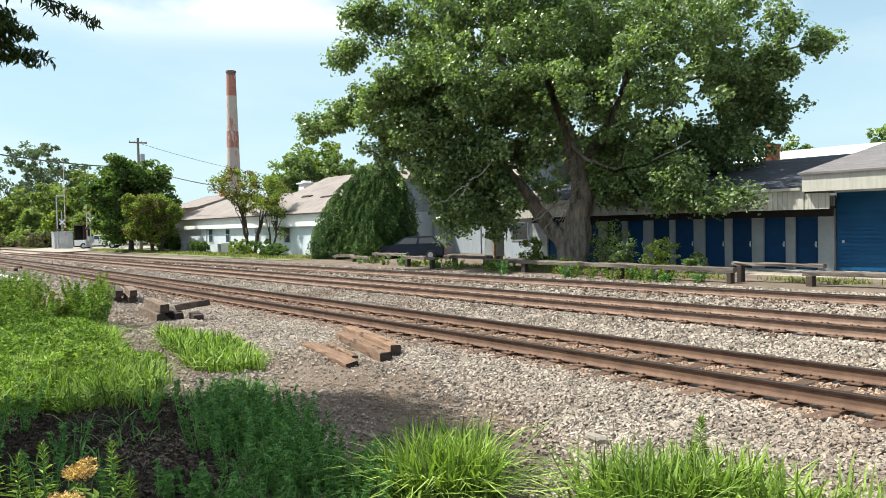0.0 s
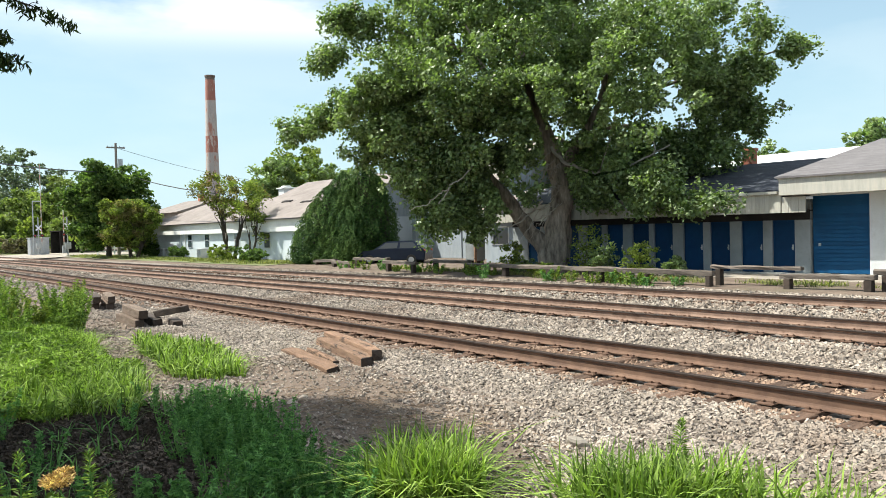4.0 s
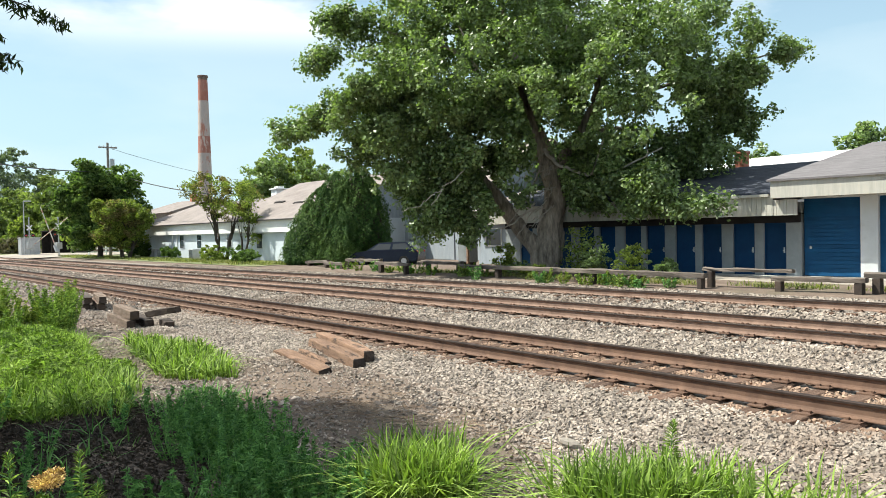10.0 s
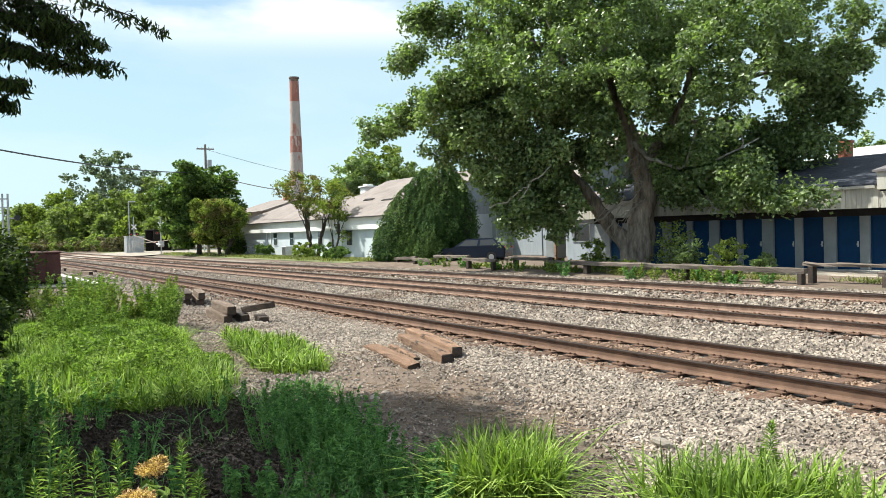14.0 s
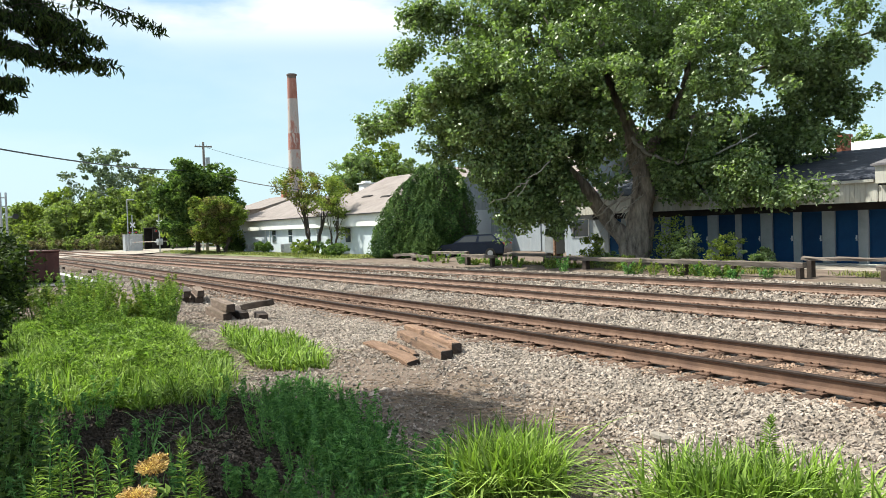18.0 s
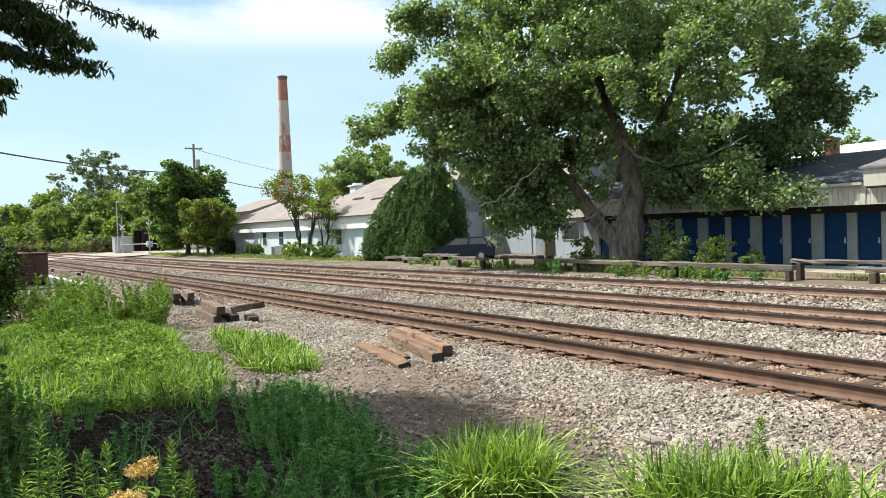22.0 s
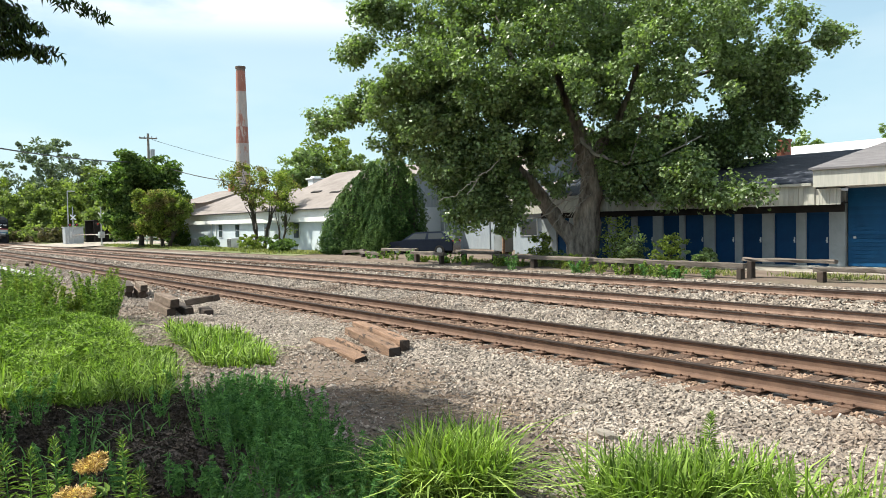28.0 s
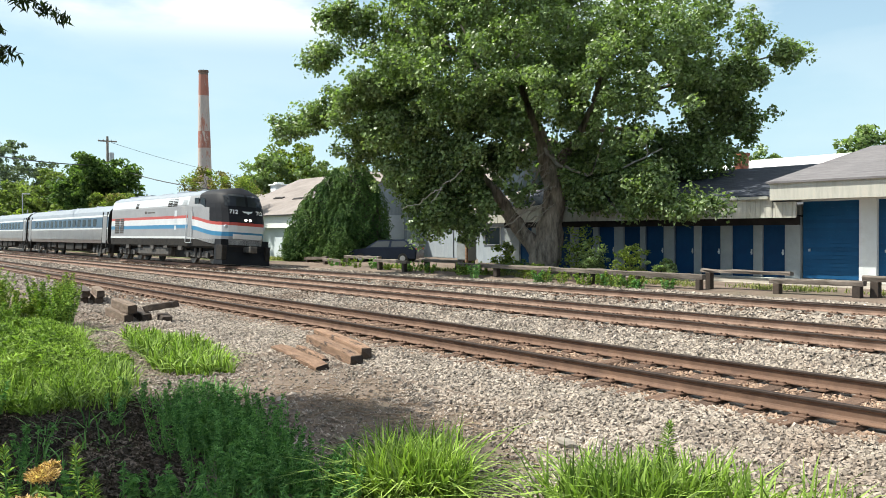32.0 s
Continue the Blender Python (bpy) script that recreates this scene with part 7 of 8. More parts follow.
for k, pts in enumerate(BOUGHS):
    bm = bmesh.new()
    a, p0, p1, p2 = (rel(p) for p in pts)
    line = [a, a.lerp(p0, 0.5) + Vector((0, 0, 0.15)), p0, p0.lerp(p1, 0.5) + Vector((0, 0, 0.03)), p1, p1.lerp(p2, 0.5) + Vector((0, 0, 0.03)), p2]
    tube(bm, line, [0.055, 0.04, 0.022, 0.017, 0.012, 0.008, 0.003], 6, cap=False)
    for f in np.linspace(0.0, 1.0, 22 if k else 15):
        p = p0.lerp(p1, f * 2) if f < 0.5 else p1.lerp(p2, f * 2 - 1)
        for _ in range(3 if k else 2):
            q = p + Vector((rgo.uniform(-0.34, 0.34), rgo.uniform(-0.34, 0.34), rgo.uniform(-0.14, 0.10))) * (1.15 - 0.75 * f) * (1.0 if k else 0.6)
            tube(bm, [p, p.lerp(q, 0.5) + Vector((0, 0, 0.03)), q], [0.005, 0.0035, 0.002], 4, cap=False)
            for s in np.linspace(0.15, 1.0, 15 if k else 10):
                c = p.lerp(q, s)
                hang.append((c.x + rgo.gauss(0, 0.035), c.y + rgo.gauss(0, 0.035), c.z - 0.03 + rgo.gauss(0, 0.025)))
    part("bough", bm, M_BARK_DARK, over)
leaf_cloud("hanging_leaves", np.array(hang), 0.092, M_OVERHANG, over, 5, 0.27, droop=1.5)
# the crown above, thick enough to keep the sun off the weeds
shade = [((x + 13.6 - 0.571 * h, y + 2.4 - 0.499 * h, h), (rx, ry, 0.7)) for x, y, h, rx, ry in (
    (-7.2, 3.0, 6.6, 2.1, 1.5), (-8.2, 4.5, 6.9, 1.0, 0.9), (-6.0, 3.9, 6.4, 0.9, 0.7), (-8.6, 2.5, 6.8, 1.3, 1.4), (-6.4, 2.0, 6.5, 0.9, 1.0), (-6.9, 4.3, 6.7, 1.1, 0.6), (-7.9, 1.2, 7.2, 0.9, 0.8), (-7.4, 0.6, 7.4, 1.4, 0.9), (-9.1, 1.8, 7.0, 0.6, 0.6), (-9.0, 0.9, 7.0, 0.7, 0.7), (-5.5, 2.5, 6.4, 0.7, 0.6))]
_, opts = clumps(go, shade, 620, 85, 0.6, 0.1, 0.5)
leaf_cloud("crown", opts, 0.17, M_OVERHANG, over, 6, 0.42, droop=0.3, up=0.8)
# unseen leaf masses added behind the camera to hold back sky light
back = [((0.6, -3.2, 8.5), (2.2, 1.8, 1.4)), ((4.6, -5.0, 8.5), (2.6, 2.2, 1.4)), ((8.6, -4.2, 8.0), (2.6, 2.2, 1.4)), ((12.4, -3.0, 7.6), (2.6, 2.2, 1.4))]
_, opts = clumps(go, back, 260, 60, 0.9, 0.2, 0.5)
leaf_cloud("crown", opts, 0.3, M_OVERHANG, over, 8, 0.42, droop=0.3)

# ---- long white building: details ----
for x in (-75.2, -71.0, -64.5, -58.8, -53.8):
    w = part("window", boxes((x - 0.52, x + 0.52, HY - 0.05, HY + 0.01, 1.0, 2.28)), M_GREY_WALL, house)
    part("pane", boxes((x - 0.46, x + 0.46, HY - 0.06, HY - 0.04, 1.06, 2.22)), M_GLASS, w)
    part("glazing_bar", boxes((x - 0.46, x + 0.46, HY - 0.075, HY - 0.062, 1.70, 1.73)), M_GREY_WALL, w)
for x in (-77.6, -76.4, -60.3):
    part("downpipe", boxes((x - 0.05, x + 0.05, HY - 0.09, HY - 0.01, 0.1, 2.38)), M_WHITE_WALL, house)
part("soffit", boxes((-86.6, -49.2, HY - 0.2, HY + 0.02, 2.385, 2.44)), M_GREY_WALL, house)
part("gutter", boxes((-86.8, -49.0, HY - 0.62, HY - 0.5, 3.20, 3.27)), M_BLACK, house, "dark metal gutter")
part("cupola", boxes((-68.8, -67.7, 34.7, 35.8, 5.6, 6.3), (-68.95, -67.55, 34.55, 35.95, 6.3, 6.42), (-68.6, -67.9, 34.9, 35.6, 6.42, 6.6), bevel=0.02), M_WHITE_WALL, house, "white ridge ventilator")
for x, y, z in ((-61.0, 31.6, 4.72), (-57.0, 31.2, 4.52)):
    bm = boxes((-0.8, 0.8, -0.16, 0.16, 0.0, 0.16), bevel=0.02)
    sk = part("roof_vent", bm, M_HEADER, house, "low dark roof vent")
    sk.matrix_basis = pose(x, y, z, 24.5, 0, 0)
for x in (-80.6, -78.9, -70.8, -66.4):
    t = thing("air_conditioner", pose(x, HY - 0.55, 0.12), "grey boxed air conditioner beside the wall", "air conditioner", "air conditioners")
    part("casing", boxes((-0.45, 0.45, -0.4, 0.4, 0.0, 0.85), bevel=0.03), M_METAL, t)
    part("grille", boxes(*[(-0.4, 0.4, -0.42, -0.395, 0.1 + 0.09 * k, 0.14 + 0.09 * k) for k in range(8)]), M_BLACK, t)
brown = thing("brown_building", Matrix(), "brown-roofed brick building far behind the white one", "building")
part("wall", boxes((-126, -112, 41, 54, 0, 5.6)), M_TAN_ROOF, brown)
bm = bmesh.new()
prism(bm, [(40.3, 5.55), (47.5, 7.7), (54.7, 5.55)], -126.6, -111.4)
part("roof", bm, M_TAN_ROOF, brown)
part("chimney", boxes((-119, -118.2, 46.6, 47.4, 7.2, 8.5)), M_BRICK, brown)

# ---- barn front: sheet joints and a door ----
for x in range(-55, -39):
    part("sheet_joint", boxes((x - 0.02, x + 0.02, 35.975, 36.0, 0, 5.3)), M_GREY_WALL, barn)
part("sliding_door", boxes((-46.5, -43.6, 35.93, 35.98, 0.1, 3.2), bevel=0.01), M_BARN_WALL, barn, "pale grey sliding barn door")
part("band", boxes((-56, -39, 35.96, 36.0, 3.25, 3.4)), M_BARN_WALL, barn)
cab = thing("utility_cabinet", pose(-32.8, 28.0, 0.1), "pale metal utility cabinet on a stand by the tree", "cabinet")
part("body", boxes((-0.5, 0.45, -0.3, 0.3, 0.32, 1.42), bevel=0.03), M_PIER, cab)
part("door", boxes((-0.44, 0.39, -0.325, -0.305, 0.38, 1.36), bevel=0.008), M_PIER, cab)
for sx in (-0.4, 0.35):
    part("leg", boxes((sx - 0.05, sx + 0.05, -0.2, 0.2, -0.1, 0.32)), M_TIE_DARK, cab)
post = thing("marker_post", pose(-31.9, 27.2, 0), "thin brown wooden marker post", "post")
part("shaft", boxes((-0.06, 0.06, -0.06, 0.06, -0.1, 1.5), bevel=0.01), M_TIE_OLD, post)
M_WHITE_CAR = surf("white_car_paint", (0.72, 0.73, 0.74), (0.78, 0.79, 0.80), 1, 0.3, 0)
M_NAVY_CAR = surf("dark_car_paint", (0.010, 0.015, 0.032), (0.014, 0.021, 0.042), 1, 0.25, 0, spec=0.3)
M_TYRE = surf("tyre_rubber", (0.015, 0.015, 0.015), (0.03, 0.03, 0.03), 4, 0.85, 0.1)
M_TAIL = surf("red_lens", (0.35, 0.015, 0.012), (0.42, 0.02, 0.015), 4, 0.3, 0)


def vehicle(name, profile, roof, width, paint, label, wheels, length, category="car"):
    """A car whose nose is at +x: a lower body from its side profile, a glazed cabin, wheels, lamps."""
    t = thing(name, Matrix(), label, category)
    w = width / 2
    bm = bmesh.new()
    prism(bm, profile, -w, w, "y")
    bmesh.ops.bevel(bm, geom=[e for e in bm.edges if abs(e.verts[0].co.y - e.verts[1].co.y) < 0.01], offset=0.06, segments=2, affect="EDGES")
    part("body", bm, paint, t, smooth=False)
    bm = bmesh.new()
    lo, hi = [], []
    n = len(roof)
    for s in (-1, 1):
        lo.append([bm.verts.new((x, s * (w - 0.06 - 0.16 * max(0, z - roof[0][1])), z)) for x, z in roof])
    for k in range(n):
        bm.faces.new((lo[0][k], lo[0][(k + 1) % n], lo[1][(k + 1) % n], lo[1][k]))
    bm.faces.new(lo[0]), bm.faces.new(lo[1])
    bmesh.ops.recalc_face_normals(bm, faces=bm.faces)
    bmesh.ops.bevel(bm, geom=[e for e in bm.edges if min(v.co.z for v in e.verts) > roof[0][1] + 0.2], offset=0.07, segments=2, affect="EDGES")
    part("cabin", bm, paint, t)
    front, crest, rear_crest, rear = (Vector((x, 0, z)) for x, z in roof)
    half = lambda z: w - 0.06 - 0.16 * max(0, z - roof[0][1])
    for name, a, b in (("windscreen", front, crest), ("rear_window", rear, rear_crest)):
        out = Vector((0, 1, 0)).cross(b - a).normalized() * 0.008
        if out.dot(a - (front + rear) / 2) < 0:
            out = -out
        bm = bmesh.new()
        p, q = a.lerp(b, 0.14) + out, a.lerp(b, 0.84) + out
        bm.faces.new([bm.verts.new((c.x, y * (half(c.z) - 0.1), c.z)) for c, y in ((p, -1), (p, 1), (q, 1), (q, -1))])
        part(name, bm, M_SCREEN, t)
    for s in (-1, 1):
        for u0, u1 in ((0.07, 0.47), (0.53, 0.92)):
            bm = bmesh.new()
            corners = []
            for u, f in ((u0, 0.14), (u1, 0.14), (u1, 0.82), (u0, 0.82)):
                c = front.lerp(rear, u).lerp(crest.lerp(rear_crest, u), f)
                corners.append(bm.verts.new((c.x, s * (half(c.z) + 0.006), c.z)))
            bm.faces.new(corners)
            part("side_window", bm, M_SCREEN, t)
        for x, r in wheels:
            bm = bmesh.new()
            tube(bm, [(x, s * (w - 0.2), r), (x, s * (w + 0.01), r)], [r, r], 18)
            wh = part("wheel", bm, M_TYRE, t)
            bm = bmesh.new()
            tube(bm, [(x, s * (w - 0.1), r), (x, s * (w + 0.02), r)], [r * 0.62, r * 0.55], 14)
            part("rim", bm, M_METAL, wh)
        part("headlamp", boxes((length / 2 - 0.14, length / 2 + 0.005, s * (w - 0.3) - 0.14, s * (w - 0.3) + 0.14, 0.62, 0.76), bevel=0.01), M_PANEL, t)
        part("tail_lamp", boxes((-length / 2 - 0.005, -length / 2 + 0.1, s * (w - 0.16) - 0.08, s * (w - 0.16) + 0.08, 0.7, 0.95), bevel=0.01), M_TAIL, t)
    return t


parked = vehicle("parked_car", [(-2.2, 0.28), (2.15, 0.28), (2.22, 0.62), (1.9, 0.86), (0.95, 0.98), (-2.1, 1.0), (-2.25, 0.8)], [(1.15, 0.95), (0.35, 1.46), (-1.5, 1.5), (-2.1, 0.98)], 1.8, M_NAVY_CAR, "dark blue estate car parked in the shade", ((1.4, 0.32), (-1.35, 0.32)), 4.45)
parked.matrix_basis = pose(-41.9, 29.1, 0.0, 0, 0, 216)
sedan = vehicle("sedan", [(-2.3, 0.26), (2.25, 0.26), (2.32, 0.6), (2.0, 0.8), (0.9, 0.93), (-1.7, 0.98), (-2.3, 0.9)], [(1.0, 0.9), (0.25, 1.4), (-1.0, 1.42), (-1.85, 0.96)], 1.8, M_NAVY_CAR, "dark blue sedan driving over the crossing", ((1.45, 0.32), (-1.4, 0.32)), 4.6)
pickup = vehicle("pickup_truck", [(-2.8, 0.42), (2.75, 0.42), (2.8, 0.95), (1.5, 1.12), (-0.5, 1.15), (-2.8, 1.15)], [(1.35, 1.08), (0.75, 1.78), (-0.45, 1.8), (-0.55, 1.1)], 1.95, M_WHITE_CAR, "white pickup truck driving away from the crossing", ((1.85, 0.38), (-1.7, 0.38)), 5.6, "pickup")
part("bed", boxes((-2.7, -0.62, -0.8, 0.8, 1.12, 1.2)), M_BLACK, pickup)
van = vehicle("delivery_van", [(-2.9, 0.4), (2.6, 0.4), (2.75, 0.9), (2.2, 1.25), (1.7, 1.3), (-2.9, 1.3)], [(2.0, 1.25), (1.45, 1.95), (1.2, 2.0), (1.1, 1.25)], 2.0, M_WHITE_CAR, "white delivery van waiting by the crossing", ((1.8, 0.36), (-1.8, 0.36)), 5.5, "van")
part("cargo_box", boxes((-2.9, 1.25, -0.98, 0.98, 1.28, 2.5), bevel=0.06), M_WHITE_CAR, van)
part("side_mark", boxes((-0.2, 0.6, -0.995, -0.983, 1.6, 2.0)), M_TRAIN_BLUE, van, "plain blue oval mark")
van.matrix_basis = pose(-62.6, 2.55, 0.02, 0, 0, 20)

# ---- level crossing ----
crossing = tagged(ground_grid("road_crossing", np.arange(-126, -98, 1.0), np.arange(4, 40, 0.8), M_CROSSING, lift=0.10), "pale worn road surface across the tracks", "road", kind="structure")
near_road = tagged(ground_grid("near_road", np.arange(-126, -39.5, 1.5), np.arange(1.2, 6.9, 0.5), M_ASPHALT, lift=0.05), "strip of grey asphalt road beside the tracks", "road", kind="structure")
bm = bmesh.new()
box(bm, -100, -39.8, 6.45, 6.6, 0.0, 0.075)
tagged(part("edge_line", bm, M_WHITE_WALL), "white painted edge line of the road", "road marking", kind="structure")
M_RED_PAINT = surf("red_paint", (0.42, 0.03, 0.025), (0.5, 0.045, 0.035), 3, 0.5, 0.02)


M_ARM_RED = surf("faded_arm_red", (0.40, 0.20, 0.15), (0.50, 0.28, 0.22), 3, 0.6, 0.05, 40)
M_ARM_WHITE = surf("weathered_arm_white", (0.46, 0.44, 0.38), (0.56, 0.53, 0.47), 3, 0.6, 0.05, 40)


def gate(at, arm_len, height, label):
    """A crossing gate: mast, cabinet, crossbuck, lamps, and the arm that turns on it."""
    t = thing("crossing_gate", pose(*at), label, "crossing gate", "crossing gates")
    bm = bmesh.new()
    tube(bm, [(0, 0, -0.2), (0, 0, height)], [0.085, 0.07], 10)
    part("mast", bm, M_METAL, t)
    part("gate_motor", boxes((-0.3, 0.3, -0.32, 0.32, 0.9, 1.65), bevel=0.04), M_METAL, t)
    part("foundation", boxes((-0.45, 0.45, -0.45, 0.45, -0.3, 0.12), bevel=0.03), M_CONCRETE, t)
    bm = bmesh.new()
    for a in (45, -45):
        q = bmesh.new()
        box(q, 0.10, 0.13, -0.46, 0.46, -0.08, 0.08)
        bmesh.ops.rotate(q, verts=q.verts, cent=(0, 0, 0), matrix=Matrix.Rotation(radians(a), 3, "X"))
        bmesh.ops.translate(q, verts=q.verts, vec=(0.03 if a > 0 else 0, 0, min(height - 0.5, 3.6)))
        me = bpy.data.meshes.new("tmp")
        q.to_mesh(me)
        q.free()
        bm.from_mesh(me)
        bpy.data.meshes.remove(me)
    part("crossbuck", bm, M_WHITE_WALL, t, "white crossed sign boards")
    for s in (-1, 1):
        bm = bmesh.new()
        tube(bm, [(0.08, s * 0.42, 2.6), (0.2, s * 0.42, 2.6)], [0.22, 0.22], 16)
        lamp = part("lamp_disc", bm, M_BLACK, t)
        bm = bmesh.new()
        tube(bm, [(0.2, s * 0.42, 2.6), (0.23, s * 0.42, 2.6)], [0.1, 0.1], 12)
        part("lens", bm, M_RED_PAINT, lamp)
    part("lamp_arm", boxes((0.03, 0.08, -0.5, 0.5, 2.55, 2.65)), M_METAL, t)
    arm = part("gate_arm", bmesh.new(), M_WHITE_WALL, t, "gate arm in red and white stripes")
    n = int(arm_len / 0.45)
    for k in range(n):
        z0, z1 = arm_len * k / n, arm_len * (k + 1) / n
        part("stripe", boxes((-0.03, 0.03, -0.045, 0.045, z0, z1 - 0.002)), M_ARM_RED if k % 3 == 1 else M_ARM_WHITE, arm)
    part("counterweight", boxes((-0.1, 0.1, -0.25, 0.25, -0.9, 0.0), bevel=0.03), M_METAL, arm)
    return t, arm


gate_a, arm_a = gate((-115.5, 23.7, 0.1), 10.6, 5.0, "crossing gate with crossbuck and a long striped arm")
gate_b, arm_b = gate((-102.2, 24.1, 0.1), 5.4, 4.6, "smaller crossing gate with a striped arm")
lamp_post = thing("street_lamp", pose(-115.9, 23.2, 0), "slim metal street lamp at the crossing", "street lamp")
bm = bmesh.new()
tube(bm, [(0, 0, -0.2), (0, 0, 7.2)], [0.09, 0.06], 8)
part("pole", bm, M_METAL, lamp_post)
part("lamp_head", boxes((-0.15, 0.15, 0.0, 0.9, 7.1, 7.25), bevel=0.03), M_METAL, lamp_post)
hut = thing("signal_cabinet", pose(-118.6, 24.3, 0.05), "pale grey metal signal hut by the crossing", "cabinet")
part("body", boxes((-0.9, 0.9, -1.15, 1.15, 0, 2.3), bevel=0.03), M_METAL, hut)
part("roof", boxes((-1.0, 1.0, -1.25, 1.25, 2.3, 2.4), bevel=0.02), M_METAL, hut)
part("door", boxes((0.9, 0.93, -0.5, 0.45, 0.15, 2.1), bevel=0.01), M_METAL, hut)
fence = thing("white_fence", pose(-98.4, 26.4, 0.05), "low white rail fence beyond the crossing", "fence")
for k in range(5):
    part("post", boxes((-0.06 + 0.0 * k, 0.06, 1.9 * k - 0.06, 1.9 * k + 0.06, -0.1, 1.2), bevel=0.01), M_WHITE_WALL, fence)
part("rail", boxes((-0.03, 0.03, 0, 7.6, 0.85, 1.0)), M_WHITE_WALL, fence)
part("rail", boxes((-0.03, 0.03, 0, 7.6, 0.45, 0.58)), M_WHITE_WALL, fence)

cant = thing("signal_gantry", pose(-94.8, 6.6, 0), "grey cantilever signal gantry beside the road", "signal")
for dy in (0, 0.5):
    bm = bmesh.new()
    tube(bm, [(0, dy, -0.2), (0, dy, 7.1)], [0.12, 0.1], 8)
    part("post", bm, M_METAL, cant)
for z in (5.6, 6.5):
    part("beam", boxes((-0.06, 0.06, -6.5, 0.5, z, z + 0.12)), M_METAL, cant)
for k in range(7):
    part("strut", boxes((-0.04, 0.04, -6.4 + k, -6.32 + k, 5.6, 6.6)), M_METAL, cant)
for y in (-3.0, -1.4, 1.3):
    z = 6.1 if y < 0 else 4.6
    bm = bmesh.new()
    tube(bm, [(0.12, y, z), (0.28, y, z)], [0.3, 0.3], 14)
    part("lamp_disc", bm, M_BLACK, cant)
part("side_arm", boxes((0.0, 0.08, 0.4, 1.5, 4.5, 4.62)), M_METAL, cant)

# ---- utility pole and cables ----
pole = thing("utility_pole", pose(-93.1, 27.25, 0), "weathered wooden utility pole with a crossarm", "utility pole")
bm = bmesh.new()
tube(bm, [(0, 0, -0.3), (0, 0, 6), (0, 0, 12.7)], [0.2, 0.17, 0.13], 10)
part("shaft", bm, M_POLE, pole)
part("crossarm", boxes((-0.08, 0.08, -1.0, 1.0, 12.1, 12.25), bevel=0.01), M_POLE, pole)
bm = bmesh.new()
tube(bm, [(0.3, 0.35, 9.9), (0.3, 0.35, 10.9)], [0.26, 0.26], 12)
part("transformer", bm, M_METAL, pole)
for y in (-0.9, -0.4, 0.4, 0.9):
    bm = bmesh.new()
    tube(bm, [(0, y, 12.25), (0, y, 12.4)], [0.05, 0.03], 8)
    part("insulator", bm, M_PANEL, pole)


def cable(a, b, sag, r, label):
    bm = bmesh.new()
    pts = []
    for k in range(25):
        f = k / 24
        p = Vector(a).lerp(Vector(b), f)
        p.z -= sag * 4 * f * (1 - f)
        pts.append(p)
    tube(bm, pts, r, 5)
    return tagged(part("cable", bm, M_BLACK), label, "cable", "overhead cables")


cable((-93.0, 27.2, 9.5), (-49.5, 2.0, 7.3), 0.5, 0.05, "thick black cable strung overhead")
cable((-93.0, 27.3, 9.5), (-62.0, 26.6, 5.4), 0.35, 0.045, "thick black cable strung overhead")
for y in (0.4,):
    cable((-93.1, 27.25 + y, 12.05), (-150, 86 + y, 13.0), 1.6, 0.022, "thin dark wire strung overhead")

# ---- bin and bushes at the near end of the road ----
M_RUST_RED = surf("rusty_red_paint", (0.055, 0.018, 0.014), (0.10, 0.032, 0.024), 2, 0.7, 0.2, 30, stain=(0.06, 0.035, 0.028), stain_scale=1.2)
bin_ = thing("waste_container", pose(-42.9, 4.42, 0.0), "dark red steel waste container by the road", "container")
part("body", boxes((-1.6, 0, -0.9, 0.95, 0.1, 1.45), bevel=0.03), M_RUST_RED, bin_)
for y in (-0.6, -0.1, 0.4):
    part("rib", boxes((0.0, 0.07, y - 0.05, y + 0.05, 0.15, 1.4)), M_RUST_RED, bin_)
part("rim", boxes((-1.65, 0.06, -0.95, 1.0, 1.45, 1.53), bevel=0.02), M_RUST_RED, bin_)
part("ladder", boxes((0.07, 0.1, -0.75, -0.7, 0.9, 1.6), (0.07, 0.1, -0.55, -0.5, 0.9, 1.6)), M_PANEL, bin_)
for sx in (-1.3, -0.3):
    part("skid", boxes((sx - 0.08, sx + 0.08, -0.8, 0.85, -0.05, 0.1)), M_UNDER, bin_)


def bush(at, r, h, n, leaf, mat, seed, label, group="bushes", slim=0.5):
    return tree("bush", at, [((0, 0, h * 0.52), (r, r, h * 0.48)), ((r * 0.3, -r * 0.2, h * 0.35), (r * 0.8, r * 0.8, h * 0.35))], n, 40, h * 0.16, leaf, 0.03, h * 0.3, label, mat=mat, seed=seed, category="bush", limbs=10, shell=0.3, group=group, slim=slim)


# deep shade on these bushes is put into their leaf colour
bush((-20.4, 0.95, 0), 0.8, 2.1, 220, 0.14, M_OVERHANG, 401, "dense bush with leaves darkened to stand for deep shade", "shaded bushes")
bush((-23.8, 1.45, 0), 0.95, 2.2, 220, 0.15, M_OVERHANG, 402, "dense bush with leaves darkened to stand for deep shade", "shaded bushes")
bush((-16.2, 0.55, 0), 0.7, 1.3, 130, 0.11, M_OVERHANG, 403, "dense bush with leaves darkened to stand for deep shade", "shaded bushes")
SAP = "young leafy sapling by the timber barriers"
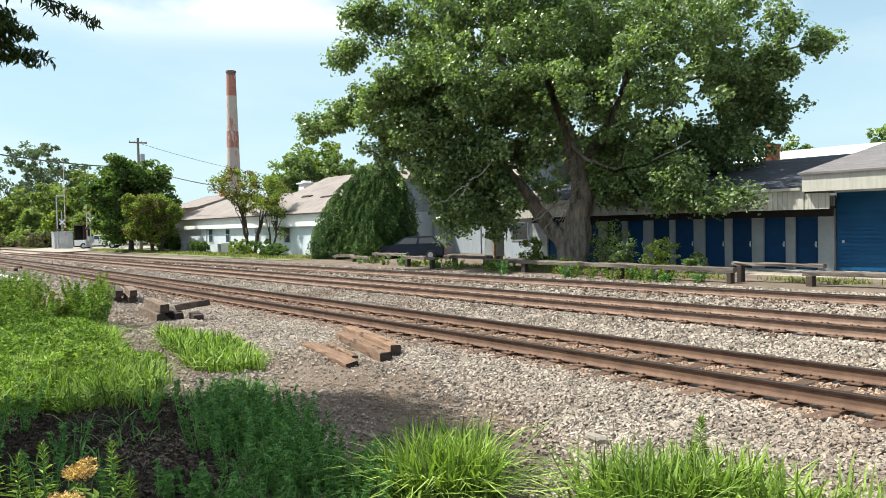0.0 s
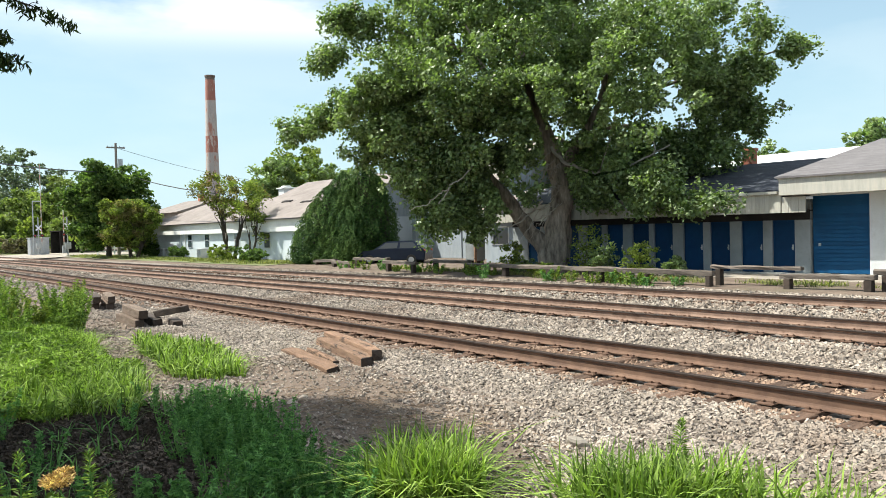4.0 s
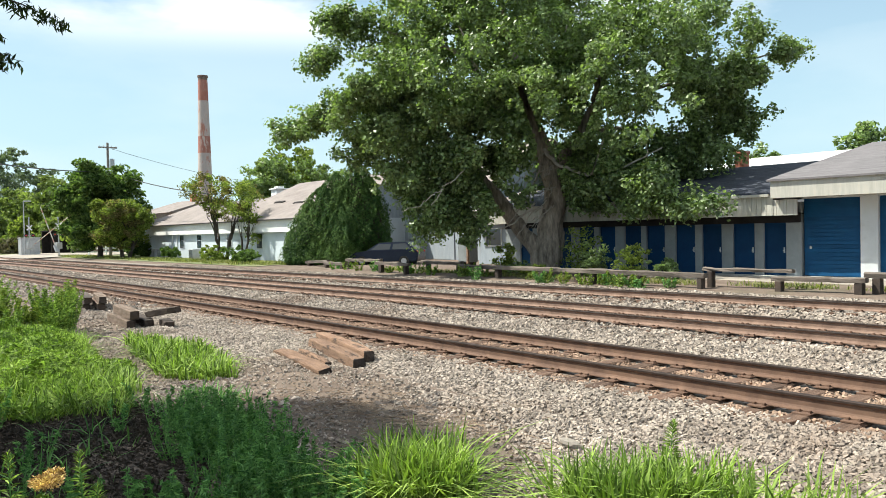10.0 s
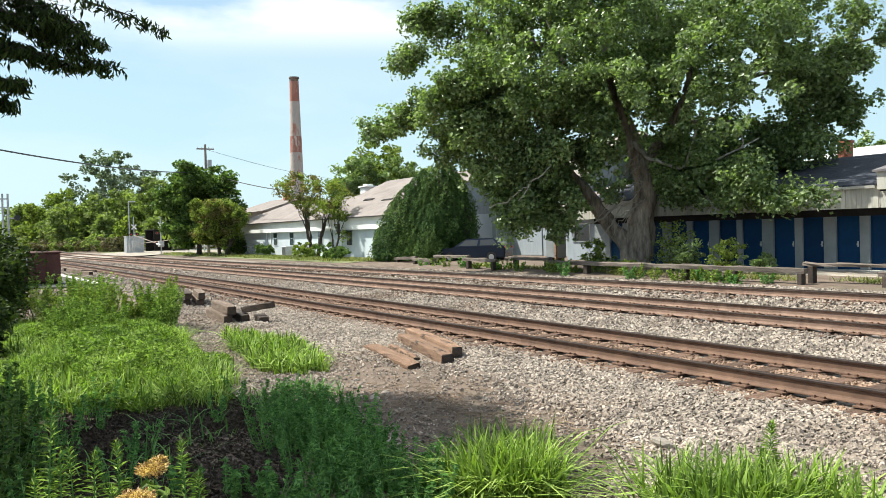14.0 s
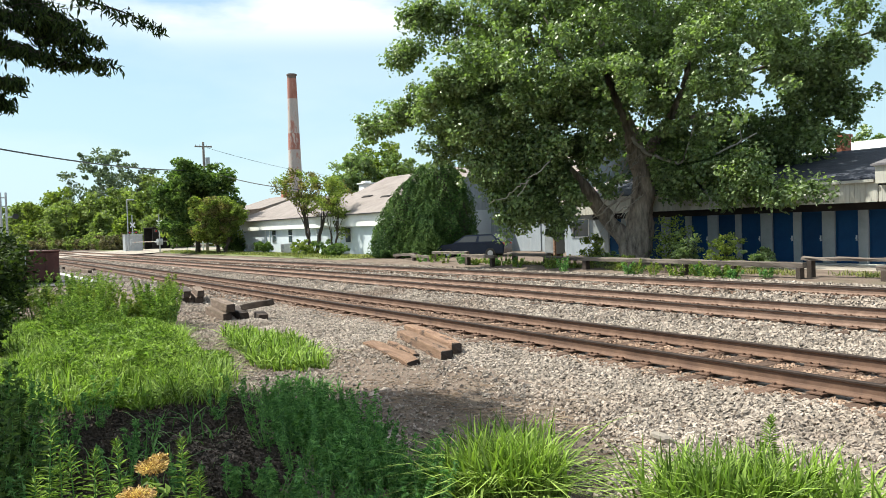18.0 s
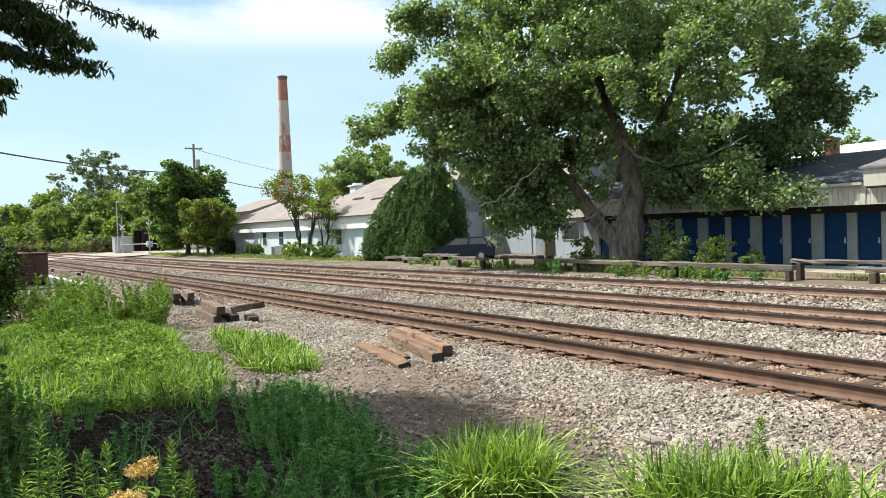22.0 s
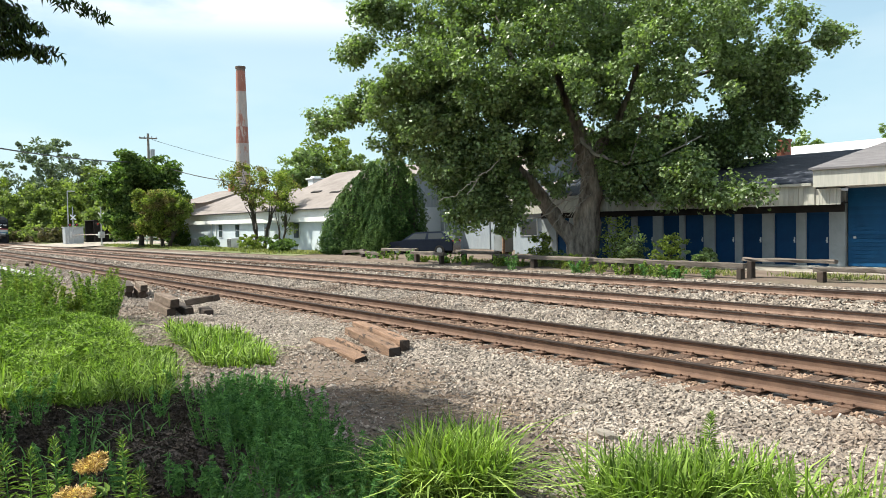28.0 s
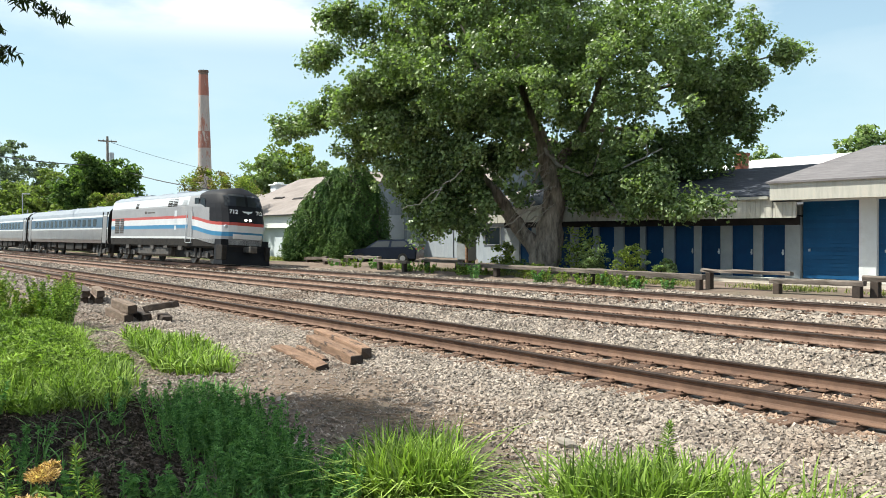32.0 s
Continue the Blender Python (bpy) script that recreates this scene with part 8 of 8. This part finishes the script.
for k, (x, y, r, h) in enumerate(((-23.2, 26.0, 1.0, 2.3), (-22.0, 25.6, 0.7, 1.5), (-20.2, 25.8, 0.8, 1.4), (-18.8, 25.6, 0.6, 0.9), (-26.9, 25.2, 0.55, 1.5), (-25.5, 24.6, 0.9, 0.7), (-24.0, 24.2, 0.8, 0.6))):
    bush((x, y, 0.05), r, h, 34, 0.13, (M_LEAF_LIGHT, M_LEAF)[k % 2], 410 + k, SAP, "saplings")
for k, (x, y, r, h) in enumerate(((-74.5, 27.2, 1.1, 1.2), (-62.0, 26.3, 1.6, 1.5), (-56.0, 25.6, 1.3, 1.5), (-54.0, 25.2, 1.1, 1.0))):
    bush((x, y, 0.05), r, h, 45, 0.2, (M_LEAF_DARK, M_LEAF_LIGHT, M_LEAF_DARK)[k % 3], 420 + k, "low green shrub before the white building", "shrubs by the white building")
for k, (x, y, r, h) in enumerate(((-101.0, 32.5, 2.0, 2.6), (-97.5, 31.6, 1.9, 2.3), (-94.0, 30.6, 1.8, 2.5), (-90.8, 29.8, 1.7, 2.2), (-87.6, 29.2, 1.6, 2.4), (-84.8, 28.6, 1.4, 2.0))):
    bush((x, y, 0.0), r, h, 60, 0.28, M_LEAF_DARK, 460 + k, "dark green shrub in the shade under the maples", "shrubs under the maples")

# dark shed among the trees beyond the crossing
shed = thing("shed", pose(-127.4, 28.6, 0, 0, 0, 12), "dark open-fronted shed among the trees", "shed")
part("wall", boxes((-1.5, 1.5, 2.3, 2.45, -0.1, 3.3), (-1.5, -1.38, -0.1, 2.3, -0.1, 3.3), (1.38, 1.5, -0.1, 2.3, -0.1, 3.3)), M_HEADER, shed)
part("roof", boxes((-1.7, 1.7, -0.3, 2.6, 3.3, 3.42), bevel=0.02), M_HEADER, shed)
part("post", boxes((-1.5, -1.38, -0.24, -0.12, -0.1, 3.3)), M_HEADER, shed)
part("post", boxes((1.38, 1.5, -0.24, -0.12, -0.1, 3.3)), M_HEADER, shed)

# ---- what moves ----
TRAIN_TIMES = [0, 6, 12, 18, 22, 25, 26] + [26.5 + 0.25 * k for k in range(22)] + [31.9, 32.0]
SPEED, NOSE_AT_END = 26.4, -41.4


def nose_x(t):
    return NOSE_AT_END - SPEED * (32.0 - t)


def on_far_track(x_front, length):
    """The pose of a vehicle whose front end is at x_front."""
    y0, y1 = float(line_far(x_front - 2)), float(line_far(x_front - length + 2))
    yaw = math.degrees(math.atan2(y0 - y1, length - 4))
    yf = y0 + (y0 - y1) / (length - 4) * 2
    return pose(x_front, yf, RAIL_TOP - CANT / 2, math.degrees(math.atan2(-CANT, GAUGE)), 0, yaw)


GATE_A = [(0, 0), (4.5, 0), (6, 10), (7, 23), (8, 36), (9, 50), (10, 66), (11, 74), (12, 78), (13, 82), (14, 87), (15, 90), (32, 90)]
GATE_B = [(0, 0), (4.5, 0), (6, 6), (7, 11), (8, 14), (9, 19), (10, 31), (11, 43), (12, 53), (13, 62), (14, 78), (15, 90), (32, 90)]


def motions():
    walk(loco, [(t, on_far_track(nose_x(t), 20)) for t in TRAIN_TIMES])
    for k, c in enumerate(coaches):
        walk(c, [(t, on_far_track(nose_x(t) - 19.1 - 26.2 * k, 26)) for t in TRAIN_TIMES])
    walk(arm_a, [(t, pose(0, 0.4, 1.3, 0, a, 19)) for t, a in GATE_A])
    walk(arm_b, [(t, pose(0, -0.4, 1.3, 0, -a, 19)) for t, a in GATE_B])
    # the sedan comes from behind the trees, crosses the tracks and drives off
    walk(sedan, [(t, pose(x, y, 0.14, 0, 0, a)) for t, x, y, a in ((0, -96.0, 44.0, 200), (1.0, -108.0, 36.0, 212), (2.0, -118.5, 27.8, 225), (3.0, -122.6, 20.4, 250), (4.0, -124.0, 10.0, 262), (5.0, -128, 0, 245), (8.0, -170, -40, 225), (20, -300, -170, 225), (32, -400, -270, 225))])
    walk(pickup, [(t, pose(x, y, 0.14, 0, 0, a)) for t, x, y, a in ((0, -111.0, 27.2, 60), (0.6, -107.6, 31.5, 45), (1.2, -102.5, 35.5, 30), (3, -86, 42, 20), (8, -60, 90, 60), (32, 60, 400, 60))])


motions()
